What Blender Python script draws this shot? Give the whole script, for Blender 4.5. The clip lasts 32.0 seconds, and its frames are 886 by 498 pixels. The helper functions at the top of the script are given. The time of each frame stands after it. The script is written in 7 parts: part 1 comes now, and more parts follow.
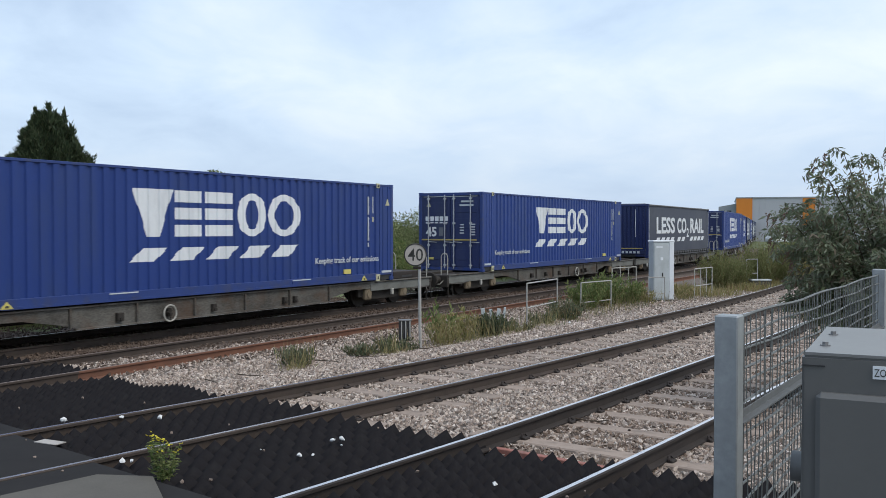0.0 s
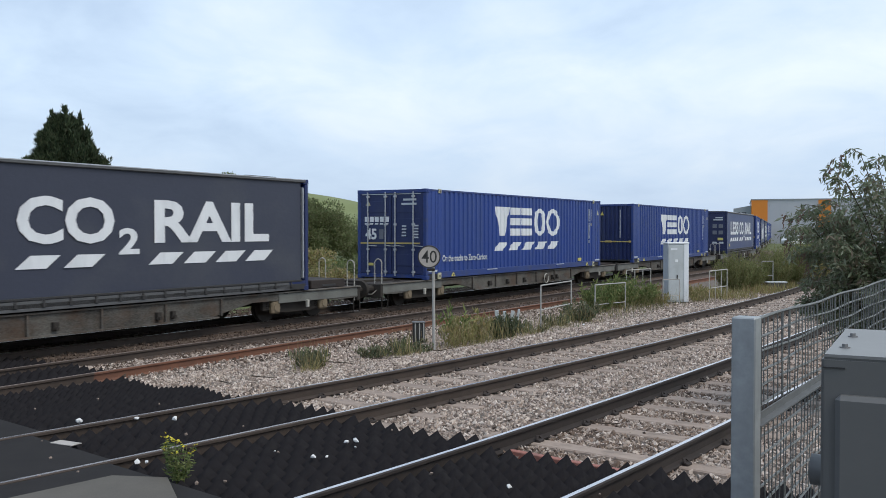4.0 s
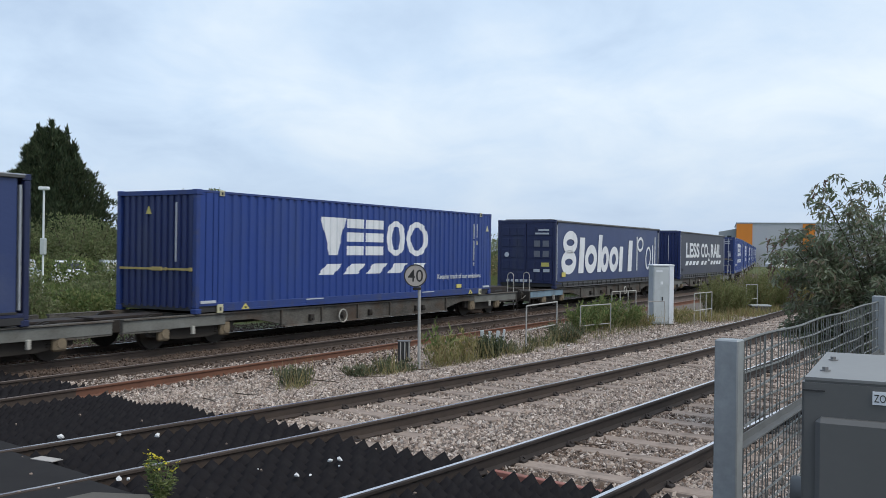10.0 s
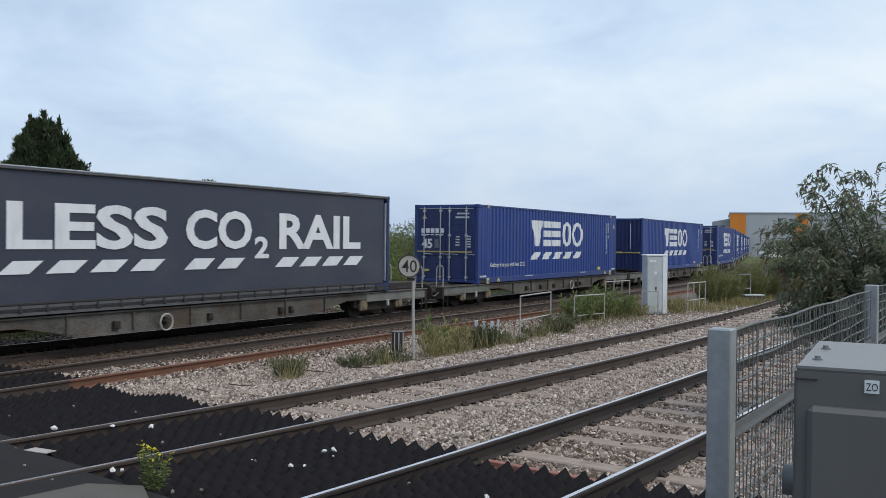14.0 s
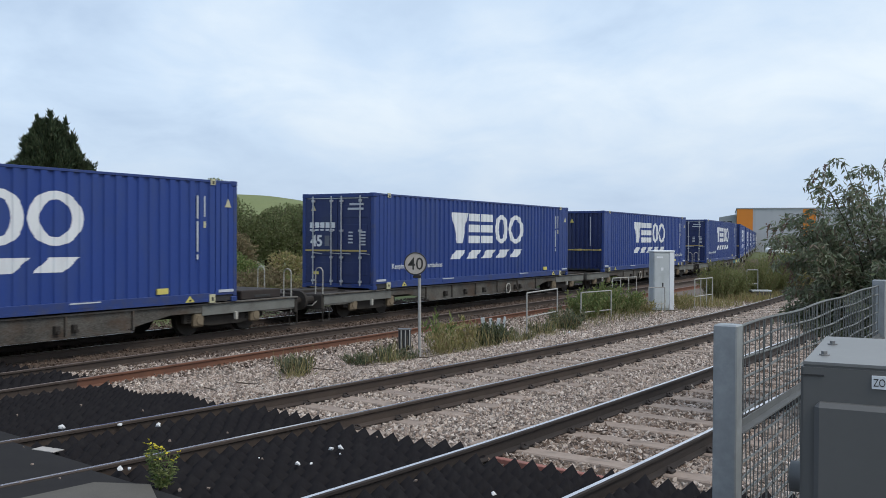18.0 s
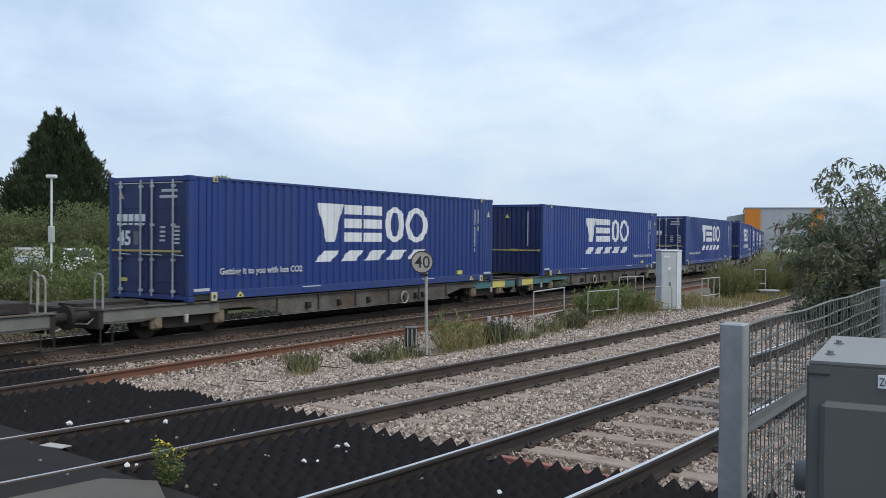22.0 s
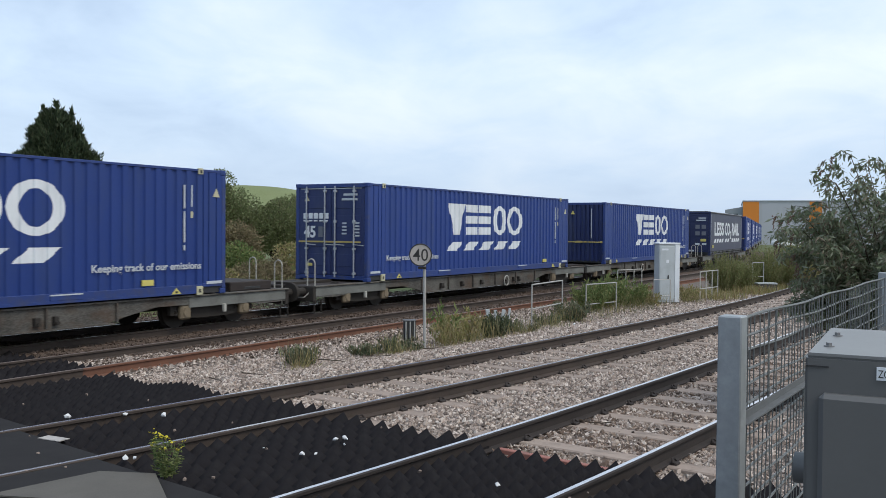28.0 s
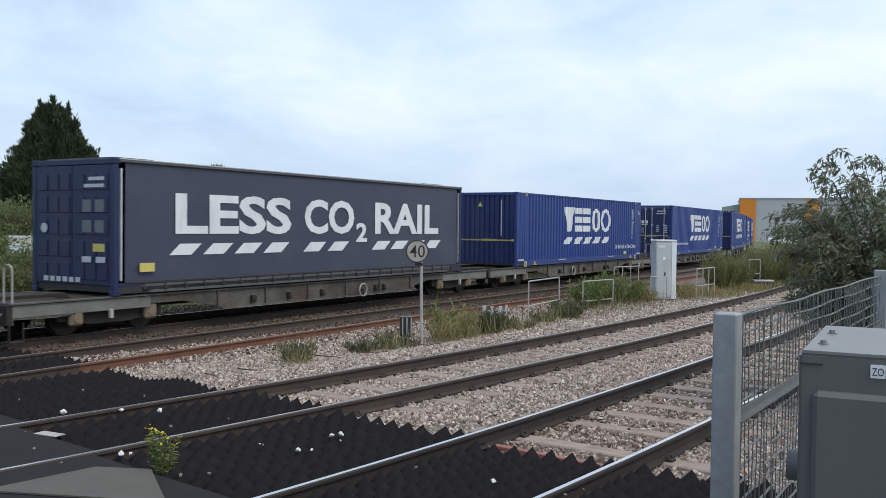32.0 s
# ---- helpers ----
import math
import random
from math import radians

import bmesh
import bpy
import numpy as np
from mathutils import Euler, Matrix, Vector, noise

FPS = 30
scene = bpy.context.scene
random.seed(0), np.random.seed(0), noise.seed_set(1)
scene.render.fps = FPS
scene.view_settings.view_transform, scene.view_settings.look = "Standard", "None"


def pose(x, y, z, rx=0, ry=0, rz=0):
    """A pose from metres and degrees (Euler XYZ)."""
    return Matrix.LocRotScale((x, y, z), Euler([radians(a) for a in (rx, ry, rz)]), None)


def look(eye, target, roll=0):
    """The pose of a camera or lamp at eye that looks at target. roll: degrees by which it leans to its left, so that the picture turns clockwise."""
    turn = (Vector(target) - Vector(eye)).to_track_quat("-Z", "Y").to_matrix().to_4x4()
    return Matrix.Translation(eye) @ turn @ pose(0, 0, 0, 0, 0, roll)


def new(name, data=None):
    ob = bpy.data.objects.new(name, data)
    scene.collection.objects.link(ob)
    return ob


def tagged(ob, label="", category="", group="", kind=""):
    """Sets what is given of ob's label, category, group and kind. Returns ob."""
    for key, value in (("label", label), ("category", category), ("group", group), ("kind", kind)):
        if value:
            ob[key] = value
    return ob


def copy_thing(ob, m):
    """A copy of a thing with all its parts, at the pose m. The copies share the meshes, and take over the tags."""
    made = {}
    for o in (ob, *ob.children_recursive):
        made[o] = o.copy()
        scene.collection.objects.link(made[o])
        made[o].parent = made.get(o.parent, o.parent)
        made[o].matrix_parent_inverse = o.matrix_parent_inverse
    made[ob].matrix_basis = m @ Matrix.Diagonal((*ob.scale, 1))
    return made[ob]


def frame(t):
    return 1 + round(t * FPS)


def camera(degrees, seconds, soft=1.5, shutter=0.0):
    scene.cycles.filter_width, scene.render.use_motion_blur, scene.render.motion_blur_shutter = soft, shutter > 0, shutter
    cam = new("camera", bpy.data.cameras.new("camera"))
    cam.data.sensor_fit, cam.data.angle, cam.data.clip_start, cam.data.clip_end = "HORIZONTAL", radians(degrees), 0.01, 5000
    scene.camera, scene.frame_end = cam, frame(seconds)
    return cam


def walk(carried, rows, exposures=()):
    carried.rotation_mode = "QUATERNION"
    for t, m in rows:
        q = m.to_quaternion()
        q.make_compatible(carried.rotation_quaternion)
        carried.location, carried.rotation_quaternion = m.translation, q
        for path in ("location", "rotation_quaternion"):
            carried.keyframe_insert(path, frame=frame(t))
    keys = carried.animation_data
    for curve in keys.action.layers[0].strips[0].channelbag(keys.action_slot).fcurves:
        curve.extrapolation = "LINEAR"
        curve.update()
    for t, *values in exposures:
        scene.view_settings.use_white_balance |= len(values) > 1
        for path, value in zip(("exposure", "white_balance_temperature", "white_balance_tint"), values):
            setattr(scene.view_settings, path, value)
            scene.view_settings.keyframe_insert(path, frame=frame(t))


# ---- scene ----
cam = camera(51.27, 32.0, soft=0.8, shutter=0.12)
walk(cam, [
    (0.0, pose(-0.0055, 0.0024, 1.9081, 88.757, -0.025, -0.087)),
    (0.5, pose(-0.0049, 0.0049, 1.9069, 88.729, -0.142, 0.002)),
    (1.0, pose(-0.0027, 0.0061, 1.9071, 88.640, -0.220, 0.101)),
    (1.5, pose(-0.0067, 0.0064, 1.9060, 88.596, -0.316, 0.101)),
    (2.0, pose(-0.0025, 0.0082, 1.9079, 88.647, -0.106, 0.125)),
    (2.5, pose(-0.0016, 0.0112, 1.9067, 88.742, -0.025, 0.173)),
    (3.0, pose(-0.0080, 0.0062, 1.9050, 88.764, 0.013, 0.459)),
    (3.5, pose(-0.0079, 0.0127, 1.9056, 88.853, 0.067, 0.664)),
    (5.5, pose(-0.0120, 0.0105, 1.9048, 88.921, -0.332, 1.107)),
    (6.0, pose(-0.0051, 0.0069, 1.9059, 89.089, -0.306, 1.219)),
    (6.5, pose(-0.0080, 0.0009, 1.9062, 89.260, -0.189, 1.197)),
    (7.0, pose(-0.0022, 0.0027, 1.9057, 89.309, -0.123, 1.102)),
    (7.5, pose(-0.0052, 0.0084, 1.9051, 89.163, -0.146, 1.036)),
    (8.0, pose(-0.0050, 0.0124, 1.9031, 89.104, -0.389, 1.116)),
    (8.5, pose(-0.0063, 0.0073, 1.9043, 89.175, -0.303, 1.064)),
    (9.0, pose(-0.0043, 0.0041, 1.9046, 89.316, -0.512, 0.568)),
    (9.5, pose(-0.0108, -0.0106, 1.9060, 89.754, -0.555, 0.086)),
    (10.0, pose(-0.0113, -0.0097, 1.9065, 90.086, -0.750, -0.084)),
    (10.5, pose(-0.0116, -0.0098, 1.9072, 90.312, -0.856, -0.231)),
    (11.0, pose(-0.0144, -0.0096, 1.9046, 90.314, -0.944, -0.247)),
    (11.5, pose(-0.0157, -0.0141, 1.9044, 90.157, -0.800, -0.268)),
    (12.0, pose(-0.0091, -0.0044, 1.9051, 89.755, -0.527, -0.437)),
    (12.5, pose(-0.0068, -0.0035, 1.9057, 89.566, -0.510, -0.482)),
    (13.0, pose(-0.0080, -0.0082, 1.9054, 89.507, -0.570, -0.484)),
    (13.5, pose(-0.0054, -0.0037, 1.9051, 89.511, -0.645, -0.495)),
    (14.0, pose(-0.0070, -0.0021, 1.9044, 89.502, -0.627, -0.454)),
    (14.5, pose(-0.0061, -0.0011, 1.9045, 89.528, -0.653, -0.294)),
    (16.5, pose(-0.0054, 0.0049, 1.9043, 89.319, -0.411, -0.045)),
    (17.0, pose(-0.0023, 0.0082, 1.9028, 89.332, -0.447, 0.001)),
    (17.5, pose(-0.0009, 0.0102, 1.9025, 89.277, -0.258, -0.036)),
    (18.0, pose(0.0004, 0.0087, 1.9035, 89.332, -0.299, -0.057)),
    (18.5, pose(-0.0011, 0.0023, 1.9038, 89.398, -0.280, -0.093)),
    (19.0, pose(-0.0000, -0.0000, 1.9050, 89.513, -0.229, 0.002)),
    (19.5, pose(-0.0015, -0.0032, 1.9056, 89.614, -0.237, 0.039)),
    (20.0, pose(0.0012, 0.0003, 1.9044, 89.499, -0.287, 0.142)),
    (20.5, pose(-0.0000, -0.0041, 1.9036, 89.436, -0.633, 0.190)),
    (21.0, pose(-0.0010, -0.0048, 1.9032, 89.431, -0.440, 0.377)),
    (21.5, pose(-0.0005, -0.0027, 1.9040, 89.392, -0.482, 0.379)),
    (22.0, pose(0.0011, 0.0032, 1.9021, 89.237, -0.505, 0.373)),
    (22.5, pose(0.0002, 0.0055, 1.9014, 89.205, -0.381, 0.324)),
    (23.0, pose(0.0023, 0.0098, 1.9016, 89.172, -0.473, 0.428)),
    (23.5, pose(-0.0022, 0.0121, 1.9001, 89.085, -0.616, 0.529)),
    (24.0, pose(-0.0012, 0.0169, 1.8994, 88.926, -0.609, 0.511)),
    (24.5, pose(0.0008, 0.0148, 1.8994, 88.901, -0.553, 0.475)),
    (25.0, pose(0.0021, 0.0075, 1.9009, 88.908, -0.480, 0.376)),
    (25.5, pose(0.0026, 0.0087, 1.9017, 88.953, -0.538, 0.379)),
    (27.5, pose(0.0039, 0.0108, 1.9005, 88.775, -0.422, 0.201)),
    (28.0, pose(0.0034, 0.0123, 1.8993, 88.806, -0.503, 0.276)),
    (28.5, pose(0.0093, 0.0199, 1.9001, 88.713, -0.433, 0.312)),
    (29.0, pose(0.0072, 0.0155, 1.9000, 88.553, -0.380, 0.274)),
    (29.5, pose(0.0076, 0.0161, 1.8993, 88.530, -0.661, 0.275)),
    (30.0, pose(0.0086, 0.0156, 1.9008, 88.536, -0.672, 0.190)),
    (30.5, pose(0.0083, 0.0183, 1.8988, 88.487, -0.675, 0.061)),
    (31.0, pose(0.0104, 0.0168, 1.8996, 88.551, -0.436, 0.022)),
    (31.5, pose(0.0105, 0.0158, 1.8995, 88.558, -0.455, 0.020)),
    (32.0, pose(0.0077, 0.0131, 1.8998, 88.586, -0.667, 0.098)),
], exposures=[(0.0, 0.02), (3.0, 0.02), (6.0, 0.04), (8.0, 0.02), (10.0, -0.05), (12.0, -0.12), (13.0, -0.14), (14.0, -0.11), (17.0, -0.08), (20.0, -0.05), (23.0, -0.03), (25.0, 0.02), (29.0, 0.05), (32.0, 0.07)])

# ------------------------------------------------------------------ world, sun, exposure
SUN_DIR = Vector((0.45, -0.35, 0.82)).normalized()
world = bpy.data.worlds.new("overcast_sky")
scene.world = world
world.use_nodes = True


def link(nt, a, ai, b, bi):
    nt.links.new(a.outputs[ai], b.inputs[bi])


def build_world():
    nt = world.node_tree
    nt.nodes.clear()
    N = nt.nodes.new
    out = N("ShaderNodeOutputWorld")
    bg = N("ShaderNodeBackground")
    sky = N("ShaderNodeTexSky")
    sky.sky_type = "NISHITA"
    sky.sun_disc = False
    sky.sun_elevation = math.asin(SUN_DIR.z)
    sky.sun_rotation = math.atan2(SUN_DIR.x, SUN_DIR.y)
    sky.air_density, sky.dust_density, sky.ozone_density = 1.0, 2.0, 1.0
    dim = N("ShaderNodeVectorMath")
    dim.operation = "SCALE"
    dim.inputs["Scale"].default_value = 0.11
    link(nt, sky, 0, dim, 0)
    co = N("ShaderNodeTexCoord")
    # stretch the clouds sideways, more so towards the horizon
    sep = N("ShaderNodeSeparateXYZ")
    link(nt, co, "Generated", sep, 0)
    lift = N("ShaderNodeMath")
    lift.operation = "ADD"
    lift.inputs[1].default_value = 0.22
    link(nt, sep, "Z", lift, 0)
    plane = N("ShaderNodeVectorMath")
    plane.operation = "DIVIDE"
    link(nt, co, "Generated", plane, 0)
    tri = N("ShaderNodeCombineXYZ")
    for i in range(3):
        link(nt, lift, 0, tri, i)
    link(nt, tri, 0, plane, 1)

    def clouds(scale, detail, rough, off):
        mp = N("ShaderNodeMapping")
        mp.inputs["Location"].default_value = off
        mp.inputs["Scale"].default_value = (1.0, 0.75, 1.0)
        link(nt, plane, 0, mp, 0)
        nz = N("ShaderNodeTexNoise")
        nz.inputs["Scale"].default_value = scale
        nz.inputs["Detail"].default_value = detail
        nz.inputs["Roughness"].default_value = rough
        nz.inputs["Distortion"].default_value = 0.35
        link(nt, mp, 0, nz, "Vector")
        return nz

    big = clouds(0.85, 5.0, 0.5, (3.1, 1.7, 0.4))
    small = clouds(2.6, 6.0, 0.55, (0.3, 5.2, 1.1))
    mix = N("ShaderNodeMix")
    mix.data_type = "FLOAT"
    mix.inputs[0].default_value = 0.36
    link(nt, big, 0, mix, 2)
    link(nt, small, 0, mix, 3)
    ramp = N("ShaderNodeValToRGB")
    e = ramp.color_ramp.elements
    e[0].position, e[0].color = 0.37, (0.47, 0.605, 0.80, 1)
    e[1].position, e[1].color = 0.65, (0.82, 0.915, 1.0, 1)
    m = e.new(0.5)
    m.color = (0.62, 0.765, 0.945, 1)
    # the sky is thinner and brighter towards the right
    east = N("ShaderNodeMath")
    east.operation = "MULTIPLY_ADD"
    east.inputs[1].default_value = 0.13
    link(nt, sep, "X", east, 0)
    link(nt, mix, 0, east, 2)
    link(nt, east, 0, ramp, 0)
    # a paler, greyer band low over the horizon
    low = N("ShaderNodeMapRange")
    low.inputs["From Min"].default_value = 0.0
    low.inputs["From Max"].default_value = 0.16
    low.inputs["To Min"].default_value = 0.75
    low.inputs["To Max"].default_value = 0.0
    link(nt, sep, "Z", low, 0)
    haze = N("ShaderNodeMix")
    haze.data_type = "RGBA"
    link(nt, low, 0, haze, 0)
    link(nt, ramp, 0, haze, 6)
    haze.inputs[7].default_value = (0.50, 0.615, 0.785, 1)
    both = N("ShaderNodeMix")
    both.data_type = "RGBA"
    both.inputs[0].default_value = 0.9
    link(nt, dim, 0, both, 6)
    link(nt, haze, 2, both, 7)
    link(nt, both, 2, bg, 0)
    bg.inputs[1].default_value = 1.12
    link(nt, bg, 0, out, 0)


build_world()
sun_data = bpy.data.lights.new("sun", "SUN")
sun_data.energy, sun_data.angle, sun_data.color = 1.6, radians(25), (1.0, 0.93, 0.83)
sun = new("sun", sun_data)
sun.matrix_world = look(SUN_DIR * 100, (0, 0, 0))
scene.view_settings.exposure = 0.0

# ------------------------------------------------------------------ materials


def surface(name, base, other, scale=3.0, rough=0.7, metal=0.0, fine=40.0, bump=0.2, depth=0.01, stretch=(1, 1, 1), contrast=0.25, spec=0.5, vary=0.0, sheen=0.0, dirt=None, dirt_scale=1.2, dirt_amount=0.5):
    """Two tones mixed by coarse and fine noise, fine relief, optional dirt patches and a shift from piece to piece."""
    m = bpy.data.materials.new(name)
    m.use_nodes = True
    nt = m.node_tree
    N = nt.nodes.new
    bsdf = nt.nodes["Principled BSDF"]
    co = N("ShaderNodeTexCoord")
    mp = N("ShaderNodeMapping")
    mp.inputs["Scale"].default_value = stretch
    link(nt, co, "Object", mp, 0)
    a = N("ShaderNodeTexNoise")
    a.inputs["Scale"].default_value, a.inputs["Detail"].default_value = scale, 6
    b = N("ShaderNodeTexNoise")
    b.inputs["Scale"].default_value, b.inputs["Detail"].default_value = fine, 3
    link(nt, mp, 0, a, "Vector")
    link(nt, mp, 0, b, "Vector")
    avg = N("ShaderNodeMix")
    avg.data_type = "FLOAT"
    avg.inputs[0].default_value = 0.4
    link(nt, a, 0, avg, 2)
    link(nt, b, 0, avg, 3)
    rng = N("ShaderNodeMapRange")
    rng.inputs["From Min"].default_value = 0.5 - contrast
    rng.inputs["From Max"].default_value = 0.5 + contrast
    link(nt, avg, 0, rng, 0)
    mix = N("ShaderNodeMix")
    mix.data_type = "RGBA"
    mix.inputs[6].default_value = (*base, 1)
    mix.inputs[7].default_value = (*other, 1)
    link(nt, rng, 0, mix, 0)
    col = (mix, 2)
    if dirt:
        d = N("ShaderNodeTexNoise")
        d.inputs["Scale"].default_value, d.inputs["Detail"].default_value = dirt_scale, 7
        d.inputs["Roughness"].default_value = 0.62
        link(nt, mp, 0, d, "Vector")
        dr = N("ShaderNodeMapRange")
        dr.inputs["From Min"].default_value, dr.inputs["From Max"].default_value = 0.5, 0.72
        dr.inputs["To Max"].default_value = dirt_amount
        link(nt, d, 0, dr, 0)
        dm = N("ShaderNodeMix")
        dm.data_type = "RGBA"
        link(nt, dr, 0, dm, 0)
        link(nt, col[0], col[1], dm, 6)
        dm.inputs[7].default_value = (*dirt, 1)
        col = (dm, 2)
    if vary:
        oi = N("ShaderNodeObjectInfo")
        vr = N("ShaderNodeMapRange")
        vr.inputs["To Min"].default_value, vr.inputs["To Max"].default_value = 1 - vary, 1 + vary
        link(nt, oi, "Random", vr, 0)
        hs = N("ShaderNodeHueSaturation")
        link(nt, vr, 0, hs, "Value")
        link(nt, col[0], col[1], hs, "Color")
        col = (hs, 0)
    link(nt, col[0], col[1], bsdf, "Base Color")
    bsdf.inputs["Roughness"].default_value = rough
    bsdf.inputs["Metallic"].default_value = metal
    bsdf.inputs["Specular IOR Level"].default_value = spec
    if bump:
        bp = N("ShaderNodeBump")
        bp.inputs["Strength"].default_value, bp.inputs["Distance"].default_value = bump, depth
        link(nt, avg, 0, bp, "Height")
        link(nt, bp, 0, bsdf, "Normal")
    return m


def island(name, tones, rough=0.85, fine=25.0, trans=0.0, spec=0.3):
    """For many small loose pieces in one mesh: each piece takes a tone of its own."""
    m = bpy.data.materials.new(name)
    m.use_nodes = True
    nt = m.node_tree
    N = nt.nodes.new
    bsdf = nt.nodes["Principled BSDF"]
    ge = N("ShaderNodeNewGeometry")
    ramp = N("ShaderNodeValToRGB")
    el = ramp.color_ramp.elements
    while len(el) < len(tones):
        el.new(0.5)
    for i, c in enumerate(tones):
        el[i].position, el[i].color = i / (len(tones) - 1), (*c, 1)
    link(nt, ge, "Random Per Island", ramp, 0)
    co = N("ShaderNodeTexCoord")
    nz = N("ShaderNodeTexNoise")
    nz.inputs["Scale"].default_value, nz.inputs["Detail"].default_value = fine, 3
    link(nt, co, "Object", nz, "Vector")
    rg = N("ShaderNodeMapRange")
    rg.inputs["To Min"].default_value, rg.inputs["To Max"].default_value = 0.65, 1.35
    link(nt, nz, 0, rg, 0)
    hs = N("ShaderNodeHueSaturation")
    link(nt, rg, 0, hs, "Value")
    link(nt, ramp, 0, hs, "Color")
    link(nt, hs, 0, bsdf, "Base Color")
    bsdf.inputs["Roughness"].default_value = rough
    bsdf.inputs["Specular IOR Level"].default_value = spec
    if trans:
        out = nt.nodes["Material Output"]
        tl = N("ShaderNodeBsdfTranslucent")
        link(nt, hs, 0, tl, "Color")
        mx = N("ShaderNodeMixShader")
        mx.inputs[0].default_value = trans
        link(nt, bsdf, 0, mx, 1)
        link(nt, tl, 0, mx, 2)
        link(nt, mx, 0, out, 0)
    return m


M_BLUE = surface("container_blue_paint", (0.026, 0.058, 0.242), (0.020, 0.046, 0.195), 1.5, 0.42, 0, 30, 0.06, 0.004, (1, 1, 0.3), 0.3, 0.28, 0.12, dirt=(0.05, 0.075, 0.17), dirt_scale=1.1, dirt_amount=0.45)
# the container blue again, darkened: the shade on the ends is in the colour
M_BLUE_SHADED = surface("container_end_blue_paint", (0.0145, 0.028, 0.118), (0.010, 0.019, 0.085), 1.5, 0.45, 0, 30, 0.06, 0.004, (1, 1, 0.3), 0.3, 0.5, 0.1, dirt=(0.06, 0.07, 0.11), dirt_scale=1.6, dirt_amount=0.4)
M_NAVY_END = surface("dark_navy_end_paint", (0.0145, 0.023, 0.086), (0.010, 0.016, 0.060), 1.5, 0.5, 0, 30, 0.06, 0.004, (1, 1, 0.3), 0.3, 0.5, 0.1, dirt=(0.05, 0.055, 0.075), dirt_scale=1.6, dirt_amount=0.45)
M_FRAME_BLUE = surface("container_frame_blue_paint", (0.020, 0.048, 0.205), (0.014, 0.034, 0.145), 3, 0.5, 0, 40, 0.08, 0.004, dirt=(0.07, 0.07, 0.09), dirt_scale=3, dirt_amount=0.5)
M_WHITE = surface("white_lettering_film", (0.78, 0.80, 0.82), (0.66, 0.68, 0.71), 4, 0.5, 0, 60, 0.03, 0.002, (1, 1, 0.3), dirt=(0.45, 0.47, 0.5), dirt_scale=2.5, dirt_amount=0.45)
M_SMALLTEXT = surface("small_white_stencil", (0.55, 0.58, 0.62), (0.42, 0.45, 0.50), 9, 0.6, 0, 60, 0.0)
M_CURTAIN_GREY = surface("dark_grey_curtain_fabric", (0.046, 0.052, 0.080), (0.038, 0.043, 0.066), 0.8, 0.5, 0, 18, 0.25, 0.03, (0.6, 1, 0.8), 0.3, 0.4, 0.06, dirt=(0.085, 0.09, 0.10), dirt_scale=0.7, dirt_amount=0.5)
M_CURTAIN_SLATE = surface("slate_curtain_fabric", (0.054, 0.060, 0.098), (0.045, 0.050, 0.082), 0.8, 0.5, 0, 18, 0.25, 0.03, (0.6, 1, 0.8), 0.3, 0.4, 0.06, dirt=(0.085, 0.09, 0.12), dirt_scale=0.7, dirt_amount=0.5)
M_CURTAIN_BLUE = surface("navy_curtain_fabric", (0.030, 0.050, 0.150), (0.024, 0.040, 0.118), 0.8, 0.42, 0, 18, 0.25, 0.03, (0.6, 1, 0.8), 0.3, 0.45, 0.06, dirt=(0.075, 0.09, 0.15), dirt_scale=0.7, dirt_amount=0.5)
M_BLACK = surface("black_steel", (0.022, 0.022, 0.024), (0.035, 0.033, 0.032), 5, 0.6, 0, 50, 0.1, 0.004)
M_ROOFRAIL = surface("grey_roof_rail", (0.065, 0.068, 0.075), (0.11, 0.11, 0.11), 4, 0.55, 0, 50, 0.08, 0.004)
M_YELLOW = surface("yellow_marking", (0.66, 0.57, 0.14), (0.50, 0.44, 0.13), 10, 0.55, 0, 60, 0.03, 0.002)
M_PALEPLATE = surface("faded_pale_yellow_plate", (0.56, 0.53, 0.34), (0.42, 0.40, 0.27), 10, 0.6, 0, 60, 0.03, 0.002)
M_DIMPRINT = surface("dim_grey_print", (0.17, 0.18, 0.21), (0.11, 0.12, 0.15), 9, 0.6, 0, 60, 0.0)
M_GOLD = surface("faded_yellow_strap", (0.50, 0.39, 0.13), (0.36, 0.28, 0.10), 6, 0.7, 0, 50, 0.05, 0.003)
M_ROD = surface("galvanised_rod", (0.55, 0.57, 0.60), (0.38, 0.40, 0.43), 8, 0.45, 0.5, 60, 0.05, 0.002)
M_WAGON = surface("weathered_wagon_grey", (0.155, 0.147, 0.132), (0.050, 0.045, 0.040), 0.9, 0.85, 0, 25, 0.3, 0.01, (1, 1, 1.8), 0.13, 0.3, 0.12, dirt=(0.085, 0.050, 0.032), dirt_scale=1.3, dirt_amount=0.85)
M_WAGON_LIGHT = surface("worn_light_wagon_paint", (0.20, 0.205, 0.19), (0.125, 0.125, 0.115), 1.8, 0.8, 0, 25, 0.25, 0.008, (1, 1, 1.4), 0.2, 0.3, 0.1, dirt=(0.07, 0.06, 0.05), dirt_scale=2.0, dirt_amount=0.45)
M_WAGON_TEAL = surface("worn_teal_paint", (0.07, 0.19, 0.20), (0.05, 0.13, 0.14), 2, 0.75, 0, 25, 0.2, 0.006, dirt=(0.09, 0.08, 0.07), dirt_scale=2, dirt_amount=0.55)
M_WAGON_SKY = surface("worn_pale_blue_paint", (0.20, 0.30, 0.38), (0.14, 0.21, 0.27), 2, 0.75, 0, 25, 0.2, 0.006, dirt=(0.09, 0.08, 0.07), dirt_scale=2, dirt_amount=0.55)
